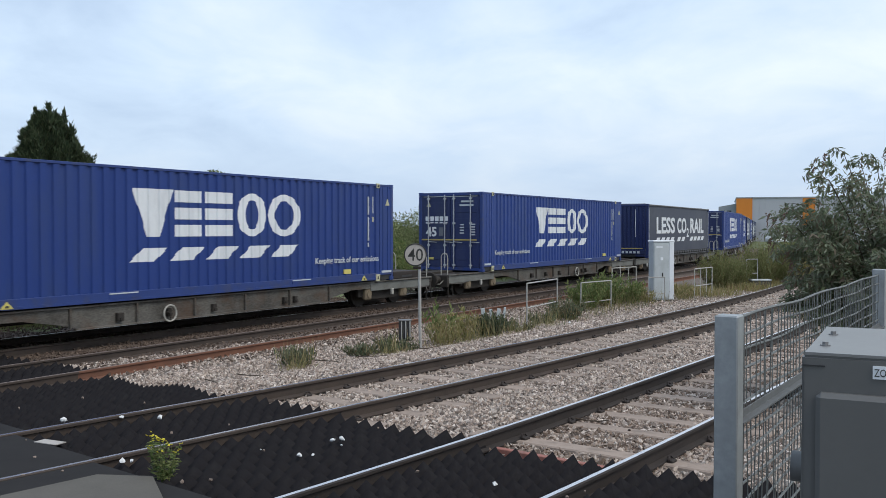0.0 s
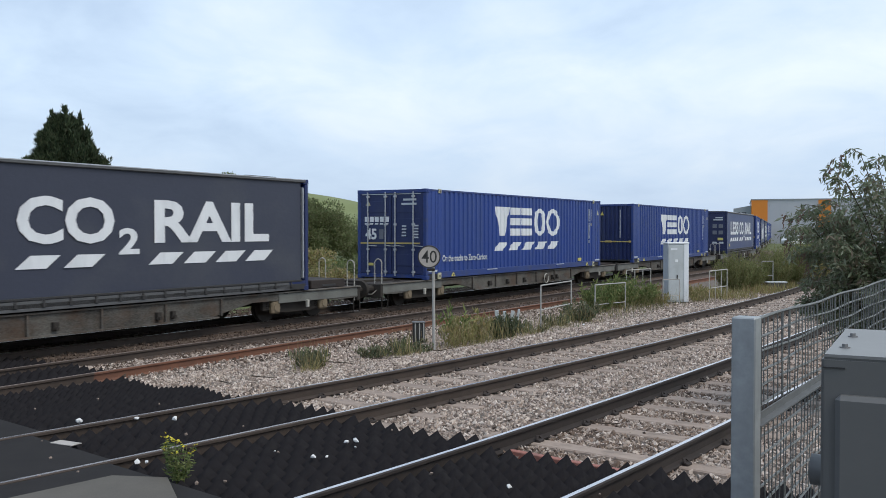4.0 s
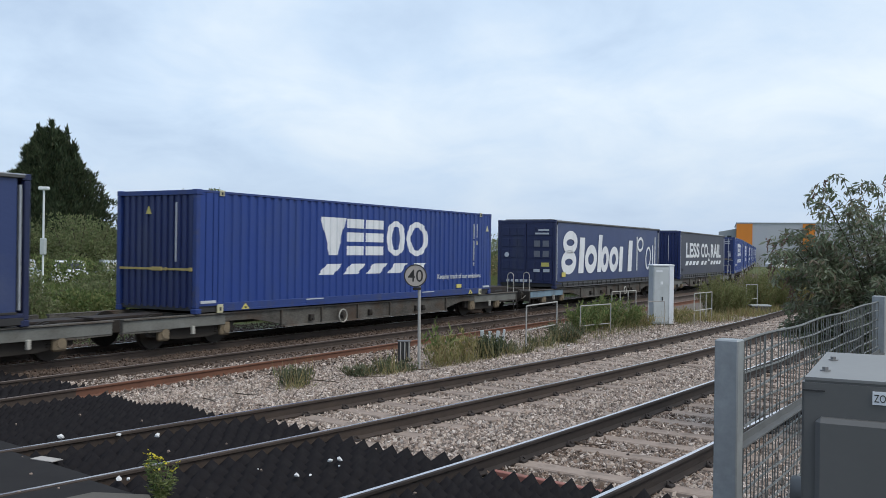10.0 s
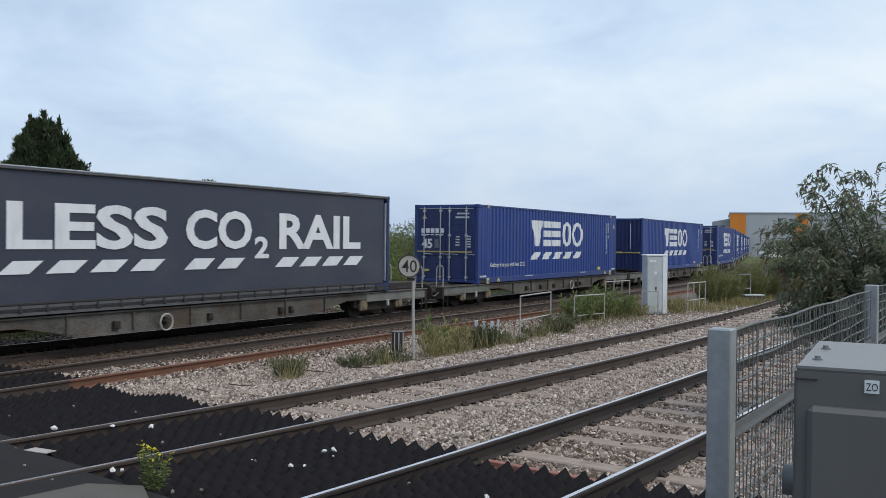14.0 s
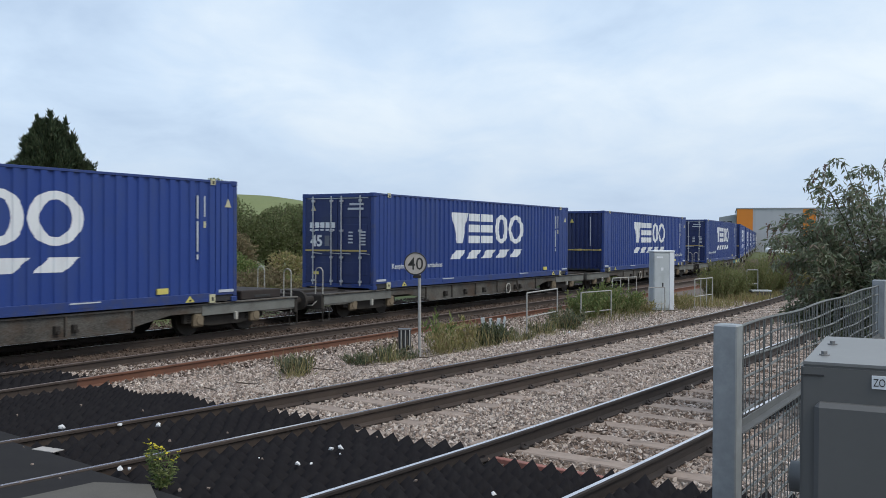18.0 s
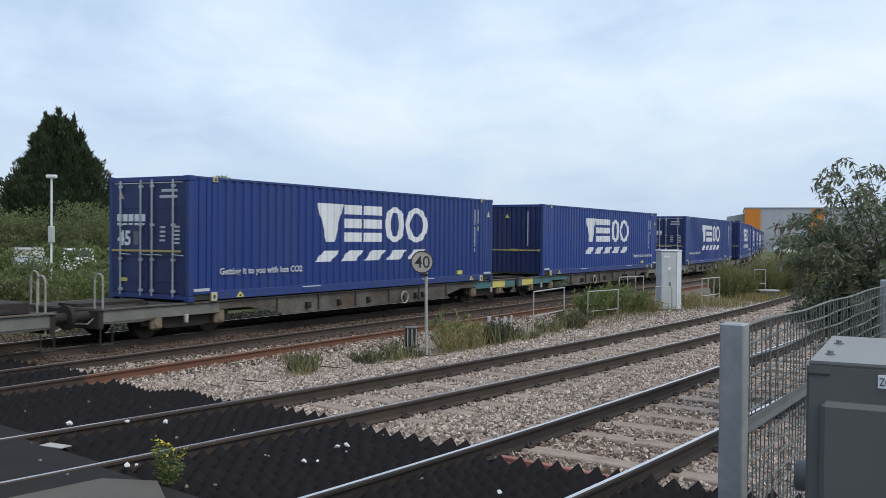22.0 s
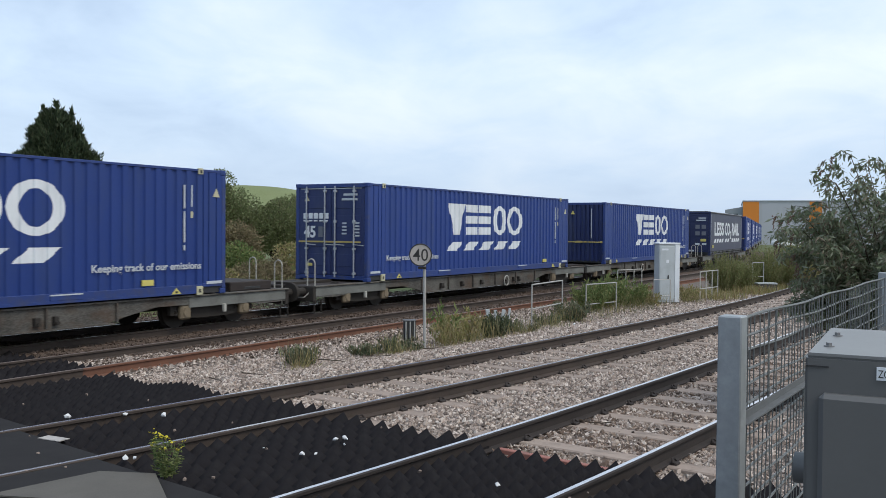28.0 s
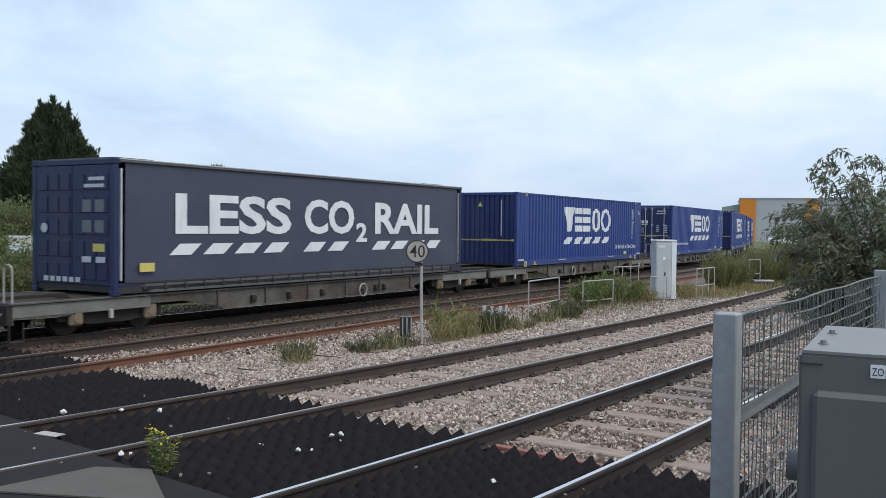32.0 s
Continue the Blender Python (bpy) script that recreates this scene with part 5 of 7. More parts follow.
def motions():
    for ob, s_mid, z, i in TRAIN:
        rows = []
        for k in range(33):
            s = s_mid + travelled(k)
            a, b = line_t(s - 5.3), line_t(s + 5.3)
            c = (a + b) / 2
            rows.append((float(k), pose(c.x, c.y, z, 0, 0, math.degrees(math.atan2(b.y - a.y, b.x - a.x)))))
        walk(ob, rows)


# ------------------------------------------------------------------ level crossing: guards, deck, road
EDGE_A = Vector((-4.39, 12.24, 0))       # toothed edge of the guards, far end
EDGE_D = Vector((5.05, -3.90, 0)).normalized()
ROAD_A = Vector((-4.33, 9.03, 0))        # edge of the road deck, far end
ROAD_D = Vector((2.03, -1.92, 0)).normalized()


def cut_at(line, side, origin, direction):
    """Where a line along the track crosses a straight edge."""
    best = None
    for i in range(400):
        s = -14 + i * 0.08
        p = line(s, side)
        c = direction.x * (p.y - origin.y) - direction.y * (p.x - origin.x)
        if best is None or abs(c) < best[0]:
            best = (abs(c), s)
    return best[1]


def guard_ridge(line, side, top, width, height, parent, more=0.0):
    """One row of rubber pyramids that runs with the rails from the road to the toothed edge."""
    s1 = cut_at(line, side, EDGE_A, EDGE_D) + more + (-0.2 * side if line is line_a else 0.0) + random.uniform(-0.015, 0.015)
    s0 = cut_at(line, side, ROAD_A, ROAD_D)
    n = max(2, round((s1 - s0) / width))
    v, f = [], []
    for i in range(n + 1):
        s = s0 + (s1 - s0) * i / n
        p, q = line(s, side), line(s + 0.1, side)
        d = (q - p).normalized()
        w = Vector((-d.y, d.x, 0))
        for a, z in ((-width / 2, top - height), (width / 2, top - height), (width / 2, top - height - 0.03), (-width / 2, top - height - 0.03)):
            v.append((p.x + w.x * a, p.y + w.y * a, z))
    for i in range(n):
        # the last row is cut off upright at its peaks
        p = line(s0 + (s1 - s0) * (i + (0.97 if i == n - 1 else 0.5)) / n, side)
        k = len(v)
        v.append((p.x + random.uniform(-0.006, 0.006), p.y + random.uniform(-0.006, 0.006), top + random.uniform(-0.008, 0.004)))
        a = i * 4
        f += [(a, a + 4, k), (a + 4, a + 5, k), (a + 5, a + 1, k), (a + 1, a, k), (a + 1, a + 5, a + 6), (a + 1, a + 6, a + 2), (a + 4, a, a + 3), (a + 4, a + 3, a + 7)]
    e = n * 4
    f += [(e, e + 3, e + 2), (e, e + 2, e + 1), (0, 1, 2), (0, 2, 3)]
    arrays("guard_strip", v, f, M_GUARD, parent, True)


def guard_panel(line, first, last, top, label, pitch=0.184, height=0.125, more=0.0):
    root = thing("trespass_guard", label=label, category="crossing guard", group="trespass guards")
    n = max(1, round((last - first) / pitch))
    for i in range(n):
        off = first + (i + 0.5) * (last - first) / n
        # beside the far rail the guard slopes down with the ground
        p = line(8.0, off)
        z = min(top, float(ground_height(p.x, p.y)) + height + 0.02) if last > 3 else top
        guard_ridge(line, off, z, (last - first) / n * 1.02, height, root, more + (0.27 * max(0.0, off - 1.4) if last > 3 else 0.0))
    return root


guard_panel(line_a, -0.70, 0.70, -0.02, "black pyramid-topped rubber trespass guard between the rails", more=-0.14)
guard_panel(line_b, -0.70, 0.70, -0.02, "black pyramid-topped rubber trespass guard between the rails", more=0.16)
guard_panel(line_b, -2.72, -0.80, -0.02, "black pyramid-topped rubber trespass guard between two tracks")
guard_panel(line_b, 0.80, 5.0, -0.03, "black pyramid-topped rubber trespass guard beside the far rail", more=0.07)
guard_panel(line_a, -2.3, -0.80, -0.03, "black pyramid-topped rubber trespass guard beside the near rail", more=-0.14)
guard_panel(line_s, -0.70, 0.70, -0.31, "black pyramid-topped rubber trespass guard in the old siding", height=0.125, more=1.25)
guard_panel(line_s, 0.80, 2.45, -0.33, "black pyramid-topped rubber trespass guard beside the goods line", height=0.125, more=1.25)


def edge_plate(line, a, b, z, label):
    """A painted plate on the ballast along the toothed edge, between two rails."""
    p = line(cut_at(line, a, EDGE_A, EDGE_D), a)
    q = line(cut_at(line, b, EDGE_A, EDGE_D), b)
    d = q - p
    m = pose(p.x, p.y, z, 0, 0, math.degrees(math.atan2(d.y, d.x)))
    o = part("edge_plate", boxed(0.02, d.length - 0.02, 0.02, 0.09, -0.06, 0.028, 0.006), M_REDPLATE)
    o.matrix_basis = m
    return tagged(o, label, "edge plate")


edge_plate(line_a, 0.66, -0.66, -0.150, "faded red plate along the toothed edge of a guard")


def strip(name, line, a, b, s0, s1, z, mat, parent=None, thick=0.12):
    """A flat deck piece between two offsets from a track."""
    bm = bmesh.new()
    n = max(2, int((s1 - s0) / 1.0) + 1)
    rows = []
    for i in range(n):
        s = s0 + (s1 - s0) * i / (n - 1)
        p, q = line(s, a), line(s, b)
        rows.append([bm.verts.new((p.x, p.y, z)), bm.verts.new((q.x, q.y, z)), bm.verts.new((q.x, q.y, z - thick)), bm.verts.new((p.x, p.y, z - thick))])
    for u, w in zip(rows, rows[1:]):
        for j in range(4):
            bm.faces.new((u[j], u[(j + 1) % 4], w[(j + 1) % 4], w[j]))
    bm.faces.new(rows[0])
    bm.faces.new(rows[-1][::-1])
    bmesh.ops.recalc_face_normals(bm, faces=bm.faces)
    return part(name, bm, mat, parent)


crossing = thing("crossing_deck", label="dark grey rubber level crossing deck between the rails", category="level crossing")
for line, a, b, z in ((line_a, -0.70, 0.70, -0.012), (line_b, -0.70, 0.70, -0.012), (line_b, -2.72, -0.80, -0.012), (line_b, 0.80, 2.2, -0.015)):
    e = cut_at(line, (a + b) / 2, ROAD_A, ROAD_D)
    for k in range(5):
        strip("deck_panel", line, a, b, e - 1.8 * (k + 1) + 0.012, e - 1.8 * k - 0.012, z, M_DECK, crossing)
e = cut_at(line_s, 0, ROAD_A, ROAD_D)
for a, b in ((-0.70, 0.70), (0.83, 2.45)):
    for k in range(4):
        strip("deck_panel", line_s, a, b, e - 1.8 * (k + 1) + 0.012, e - 1.8 * k - 0.012, -0.285, M_DECK, crossing)
e = cut_at(line_a, -1.5, ROAD_A, ROAD_D)
tagged(strip("road", line_a, -9.5, -0.83, e - 9, e, -0.014, M_ASPHALT, None, 0.2), "worn grey asphalt road leading onto the crossing", "road", kind="structure")
# pale concrete edge beside the plant, and the worn paint mark
bm = bmesh.new()
bm.faces.new([bm.verts.new(p) for p in ((-3.23, 6.47, -0.008), (-1.87, 6.26, -0.008), (-2.23, 7.08, -0.008), (-2.68, 7.13, -0.008))])
r = bmesh.ops.extrude_face_region(bm, geom=list(bm.faces))
bmesh.ops.translate(bm, verts=[v for v in r["geom"] if isinstance(v, bmesh.types.BMVert)], vec=(0, 0, 0.012))
bmesh.ops.recalc_face_normals(bm, faces=bm.faces)
tagged(part("concrete_slab", bm, M_CONCRETE), "worn pale concrete slab at the road edge", "slab")
tagged(part("paint_mark", boxed(-0.15, 0.12, -0.06, 0.06, 0.0, 0.006, 0.0, pose(-3.51, 8.26, -0.012, 0, 0, -26)), M_SIGNFACE), "worn white paint mark on the crossing deck", "road marking")


def scrap(x, y, z, size, seed, label="crumpled white scrap of litter"):
    rnd = random.Random(seed)
    bm = bmesh.new()
    bmesh.ops.create_icosphere(bm, subdivisions=1, radius=size)
    for v in bm.verts:
        v.co *= rnd.uniform(0.5, 1.2)
        v.co.z *= 0.7
    bmesh.ops.translate(bm, verts=bm.verts, vec=(x, y, z + size * 0.3))
    return tagged(part("litter", bm, M_PAPER), label, "litter", "litter on the crossing")


for i, (x, y, z, q) in enumerate(((-0.92, 8.45, -0.03, 0.035), (-1.00, 8.40, -0.03, 0.028), (-0.90, 8.22, -0.03, 0.017), (-1.22, 7.84, -0.03, 0.031), (-1.11, 7.87, -0.03, 0.018), (-2.88, 9.39, -0.03, 0.046), (-3.81, 9.28, -0.03, 0.041), (-2.64, 7.59, -0.02, 0.037), (-2.57, 7.61, -0.02, 0.023), (-3.28, 9.42, -0.03, 0.032), (0.40, 6.95, -0.03, 0.028), (-1.59, 8.06, -0.03, 0.011), (-2.09, 8.74, -0.03, 0.011), (3.15, 22.65, -0.42, 0.055))):
    scrap(x, y, z, q, 40 + i)

def crumb(x, y, z, size, seed):
    rnd = random.Random(seed)
    bm = bmesh.new()
    bmesh.ops.create_icosphere(bm, subdivisions=1, radius=size)
    for v in bm.verts:
        v.co *= rnd.uniform(0.6, 1.2)
    bmesh.ops.translate(bm, verts=bm.verts, vec=(x, y, z))
    return tagged(part("stone", bm, M_STONE), "single ballast stone kicked onto the crossing", "stone", "stray stones")


for i, (x, y, z) in enumerate(((-3.78, 8.35, -0.01), (-3.42, 7.72, -0.01), (-3.26, 7.14, -0.01), (-3.01, 7.28, -0.01), (-2.56, 8.70, -0.02), (-2.10, 9.06, -0.02), (-1.78, 7.06, -0.02), (-1.98, 7.0, -0.02), (-1.55, 8.0, -0.02), (-0.20, 7.3, -0.02), (-0.62, 8.9, -0.02), (-4.55, 9.9, -0.02), (-4.1, 10.5, -0.02), (-3.3, 10.2, -0.02), (0.9, 6.6, -0.02), (1.05, 6.75, -0.02))):
    crumb(x, y, z, 0.012 + 0.008 * ((i * 7) % 5) / 4, 300 + i)

# ------------------------------------------------------------------ foreground: fence, cabinet
FX, FY, FH = 0.824, 2.658, 57.65


def fence_post(m, top, width, label):
    root = thing("fence_post", m, label, "fence post", "fence posts")
    h = width / 2
    bm = boxed(-h, h, -h, h, -0.25, top, 0.004)
    part("post_body", bm, M_GALV, root)
    return root


post_one = fence_post(pose(FX, FY, 0, 0, 0, FH), 1.661, 0.067, "galvanised square steel fence post with a flat cap")
fd = Vector((math.cos(radians(FH)), math.sin(radians(FH)), 0))
second = Vector((FX, FY, 0)) + fd * 3.23
fence_post(pose(second.x, second.y, 0, 0, 0, FH), 1.674, 0.070, "galvanised square steel fence post beside the bush")


def mesh_panel(origin, length, top, label, seed):
    """Welded mesh: each wire is a part, the top wires a little bent."""
    rnd = random.Random(seed)
    root = thing("mesh_fence_panel", pose(origin.x, origin.y, 0, 0, 0, FH), label, "fence", "mesh fence panels")
    n = int(length / 0.05)
    ups = []
    for k in range(4):
        pts = []
        ph = rnd.uniform(0, 6)
        for i in range(13):
            z = -0.15 + (top - 0.01 + 0.15) * i / 12
            pts.append((0.002 * math.sin(ph + i * 1.1), 0.004 * math.sin(ph * 2 + i * 0.8) + 0.012 * max(0, z - 1.34) * math.sin(ph * 5), z))
        b = tubed(pts, 0.0021, 5)
        ups.append(b)
    meshes = []
    for b in ups:
        o = part("upright_wire", b, M_MESHWIRE, root)
        meshes.append(o)
    used = set()
    for i in range(n):
        k = rnd.randrange(4)
        m = pose(0.06 + i * 0.05 + rnd.uniform(-0.004, 0.004), 0, 0, 0, 0, 0)
        if k not in used:
            meshes[k].matrix_basis = m
            used.add(k)
        else:
            again(meshes[k], root, m)
    for j in range(int((top + 0.1) / 0.052)):
        z = top - 0.008 - j * 0.052
        ph = rnd.uniform(0, 6)
        sag = 0.0025 if j < 5 else 0.0015
        pts = [(0.04 + (length - 0.06) * i / 40, 0.003 + 0.004 * math.sin(ph + i * 0.5), z + sag * math.sin(ph + i * 0.45) - 0.003 * math.sin(math.pi * i / 40) * (j < 6)) for i in range(41)]
        part("level_wire", tubed(pts, 0.0042 if j else 0.0048, 5), M_MESHWIRE, root)
    bm = bmesh.new()
    prism(bm, [(0.03, 1.341), (length - 0.03, 1.341), (length - 0.03, 1.346), (0.03, 1.346)], -0.036, -0.006)
    prism(bm, [(0.03, 1.346), (length - 0.03, 1.346), (length - 0.03, 1.367), (0.03, 1.367)], -0.011, -0.006)
    part("middle_rail", bm, M_DULLGALV, root, "dull galvanised angle rail along the mesh")
    return root


mesh_panel(Vector((FX, FY, 0)), 3.23, 1.652, "dull galvanised welded mesh fence panel with bent top wires", 5)
mesh_panel(second, 3.23, 1.662, "dull galvanised welded mesh fence panel running into the bush", 6)


def build_cabinet():
    root = thing("equipment_cabinet", pose(0.738, 1.901, 0, 0, 0, -27), "dark grey lineside equipment cabinet with pale flat lid", "cabinet")
    W, D, H = 0.90, 0.56, 1.655
    bm = bmesh.new()
    prism(bm, [(0.0, -0.19), (W, -0.19), (W, H - 0.006), (0.0, H - 0.006)], 0, D)
    bmesh.ops.bevel(bm, geom=list(bm.edges), offset=0.005, segments=2, affect="EDGES")
    part("cabinet_body", bm, M_CABINET, root)
    bm = bmesh.new()
    prism(bm, [(0.003, H - 0.006), (W - 0.003, H - 0.006), (W - 0.006, H), (0.006, H)], 0.003, D - 0.003)
    part("lid", bm, M_LID, root, "pale grey weathered flat lid")
    bm = boxed(0.028, W - 0.03, -0.022, 0.01, -0.05, H - 0.079, 0.010)
    part("door", bm, M_CABINET, root, "flush dark grey door panel")
    part("seam", boxed(0.002, 0.045, -0.003, 0.002, H - 0.028, H - 0.025), M_BLACK, root)
    for x, y in ((0.035, 0.13), (0.035, 0.36), (0.85, 0.13), (0.85, 0.40)):
        bm = bmesh.new()
        disc(bm, (x, y, H + 0.005), 0.007, 0.008, 6, "z")
        disc(bm, (x, y, H + 0.001), 0.011, 0.003, 12, "z")
        part("lid_bolt", bm, M_LID, root)
    plate = part("label_plate", boxed(0.133, 0.160, -0.004, 0.002, H - 0.046, H - 0.020), M_WHITE, root, "white label plate")
    words("ZO", 0.0215, 0.0155, 0.1360, H - 0.0410, -0.004, 0.001, 0.0, "label_letters", M_SIGNBLACK, plate)
    bm = tubed([(0.09, 0.10, 1.392), (-0.028, 0.105, 1.392)], 0.033, 20)
    bmesh.ops.bevel(bm, geom=[e for e in bm.edges if e.calc_face_angle(0) > 0.6], offset=0.010, segments=2, affect="EDGES")
    part("cable_stub", bm, M_CABINET, root, "round dark grey cable stub", True)
    return root


build_cabinet()

# ------------------------------------------------------------------ lineside things between the tracks


def speed_sign():
    root = thing("speed_sign", pose(-0.42, 17.23, -0.139) @ Matrix.Scale(0.974, 4), "round weathered white speed sign with black 40 on a pole", "speed sign")
    part("pole", tubed([(0.02, 0, -0.62), (0, 0, 1.5), (-0.005, 0, 1.78)], 0.030, 12), M_POLE, root, "pale grey steel pole")
    bm = bmesh.new()
    disc(bm, (-0.075, -0.045, 1.61), 0.212, 0.012, 40)
    face = part("sign_face", bm, M_SIGNFACE, root)
    ring = [(-0.075 + 0.208 * math.cos(a), -0.053, 1.61 + 0.208 * math.sin(a)) for a in (2 * math.pi * i / 40 for i in range(41))]
    bm = bmesh.new()
    tube(bm, ring, 0.011, 6, cap=False)
    part("sign_rim", bm, M_SIGNBLACK, root, "thin black rim")
    words("40", 0.29, 0.235, -0.220, 1.492, -0.052, 0.003, 0.004, "sign_number", M_SIGNBLACK, root)
    for z in (1.52, 1.70):
        part("sign_clamp", boxed(-0.04, 0.04, -0.045, 0.04, z - 0.015, z + 0.015, 0.004), M_GALV, root)
    part("sign_bracket", boxed(-0.12, 0.035, -0.05, 0.035, 1.335, 1.385, 0.01), M_BOGIE, root, "dark bracket under the disc")
    return root


speed_sign()


def black_box():
    root = thing("trackside_box", pose(-0.71, 17.73, -0.43, 0, 0, 10) @ Matrix.Scale(0.964, 4), "small black ribbed trackside box on a short stake", "trackside box")
    part("box_body", boxed(-0.115, 0.115, -0.10, 0.10, 0.20, 0.60, 0.015), M_BLACK, root)
    for x in (-0.085, 0.0, 0.085):
        part("box_rib", boxed(x - 0.012, x + 0.012, -0.122, -0.098, 0.21, 0.59, 0.005), M_POLE, root)
    part("box_lid", boxed(-0.125, 0.125, -0.115, 0.11, 0.595, 0.615, 0.006), M_CABINET, root)
    part("stake", boxed(-0.03, 0.03, -0.03, 0.03, -0.05, 0.17), M_BOGIE, root)


black_box()


def hoop_rail(a, b, h, bars_up, mid, label, z0=-0.44, mat=None):
    """A low tubular handrail between two feet."""
    mat = mat or M_HOOP
    a, b = Vector((*a, z0)), Vector((*b, z0))
    root = thing("handrail_frame", None, label, "handrail", "lineside handrails")
    r = 0.017
    for p in (a, b):
        part("rail_post", tubed([p - Vector((0, 0, 0.1)), (p.x, p.y, h)], r, 8), mat, root)
    part("top_bar", tubed([(a.x, a.y, h), (b.x, b.y, h)], r, 8), mat, root)
    if mid is not None:
        part("middle_bar", tubed([(a.x, a.y, mid), (b.x, b.y, mid)], r * 0.9, 8), mat, root)
    for i in range(bars_up):
        p = a.lerp(b, (i + 1) / (bars_up + 1))
        part("rail_post", tubed([p - Vector((0, 0, 0.1)), (p.x, p.y, h)], r, 8), mat, root)
    return root


hoop_rail((2.01, 21.79), (2.98, 23.79), 0.62, 0, 0.04, "plain galvanised tubular handrail beside the siding", mat=M_POLE)
hoop_rail((3.90, 25.84), (4.96, 27.02), 0.40, 0, -0.16, "plain galvanised tubular handrail behind weeds", mat=M_POLE)
hoop_rail((5.65, 30.57), (6.69, 31.72), 0.61, 2, None, "pale tubular handrail with inner uprights")
hoop_rail((6.53, 29.13), (7.11, 29.40), 0.38, 0, -0.14, "dull tubular handrail before the pale cabinet", mat=M_POLE)
hoop_rail((8.35, 30.46), (9.34, 31.86), 0.59, 2, 0.02, "pale tubular handrail with three panels")
hoop_rail((11.9, 36.0), (12.38, 36.15), 0.73, 0, 0.18, "pale low handrail in the grass", mat=M_POLE)
hoop_rail((14.63, 41.09), (15.44, 41.29), 0.76, 0, 0.18, "pale low handrail in the grass")


def pale_cabinet():
    root = thing("lineside_cabinet", pose(6.82, 29.73, -0.43, 0, 0, 8) @ Matrix.Scale(0.950, 4), "tall pale grey lineside equipment cabinet with white edge", "cabinet")
    W, D, H = 0.72, 0.45, 2.02
    part("cabinet_body", boxed(0, W, 0, D, 0.06, H, 0.012), M_WHITECAB, root)
    part("cabinet_roof", boxed(-0.025, W + 0.025, -0.03, D + 0.02, H, H + 0.06, 0.015), M_WHITE, root, "white overhanging roof")
    d = part("door", boxed(0.03, W - 0.18, -0.018, 0.004, 0.12, H - 0.06, 0.006), M_WHITECAB, root)
    part("door_handle", boxed(0.30, 0.34, -0.04, -0.016, 0.85, 0.98, 0.006), M_BLACK, d)
    part("door_label", boxed(0.10, 0.32, -0.022, -0.016, H - 0.2, H - 0.14), M_WHITE, d)
    part("door_label", boxed(0.25, 0.34, -0.022, -0.016, H - 0.62, H - 0.52), M_WHITE, d)
    part("edge_strip", boxed(W - 0.16, W + 0.010, -0.020, 0.03, 0.06, H, 0.012), M_WHITE, root, "white corner strip")
    part("plinth", boxed(-0.03, W + 0.03, -0.03, D + 0.03, -0.1, 0.06, 0.01), M_CONCRETE, root)


pale_cabinet()


def trough(m):
    root = thing("cable_trough_box", m, "grey concrete cable box with a pale lid in the grass", "cable box")
    part("box_body", boxed(0, 0.75, 0, 0.4, -0.2, 0.34, 0.01), M_CONCRETE, root)
    part("box_lid", boxed(-0.03, 0.78, -0.03, 0.43, 0.34, 0.40, 0.01), M_WHITECAB, root)


trough(pose(12.06, 35.79, -0.43) @ Matrix.Scale(0.956, 4))
for i, (x, y, w, h, mat) in enumerate(((0.93, 20.0, 0.085, 0.63, M_WHITECAB), (1.06, 20.02, 0.075, 0.61, M_WHITECAB), (1.19, 20.06, 0.08, 0.62, M_WHITECAB), (1.29, 20.1, 0.05, 0.65, M_WHITECAB))):
    root = thing("marker_stub", pose(x, y, -0.44, 0, (-4, 0, 5, 8)[i], 0), "short white plastic marker plate among weeds", "marker", "marker stubs")
    part("plate", boxed(-w / 2, w / 2, -0.012, 0.012, h - 0.24, h, 0.008), mat, root)
    part("stake", boxed(-0.012, 0.012, 0.012, 0.03, -0.05, h - 0.04, 0.004), M_BOGIE, root)

# ------------------------------------------------------------------ plants
RNG = np.random.default_rng(7)


def kites(p, d, length, width, rng, fold=0.25):
    """Leaves as folded kites: places, directions, lengths and widths."""
    n = len(p)
    d = d / np.maximum(np.linalg.norm(d, axis=1, keepdims=True), 1e-6)
    r = rng.normal(size=(n, 3))
    w = np.cross(d, r)
    w /= np.maximum(np.linalg.norm(w, axis=1, keepdims=True), 1e-6)
    u = np.cross(w, d)
    L, W = np.asarray(length).reshape(-1, 1), np.asarray(width).reshape(-1, 1)
    base = p
    mid = p + d * L * 0.45
    v = np.stack([base, mid + w * W + u * W * fold, p + d * L, mid - w * W + u * W * fold], 1)
    f = np.arange(n * 4).reshape(n, 4)
    return v.reshape(-1, 3), f


def leaf_object(name, v, f, mat, parent):
    return arrays(name, v, f, mat, parent)


def limb(bm, a, b, r0, r1, rnd, bend=0.12):
    a, b = Vector(a), Vector(b)
    pts = [a.lerp(b, t) + Vector((rnd.uniform(-1, 1), rnd.uniform(-1, 1), rnd.uniform(-0.5, 0.5))) * bend * (b - a).length * (0 < t < 1) for t in (0, 0.33, 0.66, 1)]
    tube(bm, pts, r0, 6, r1, cap=False)
    return pts


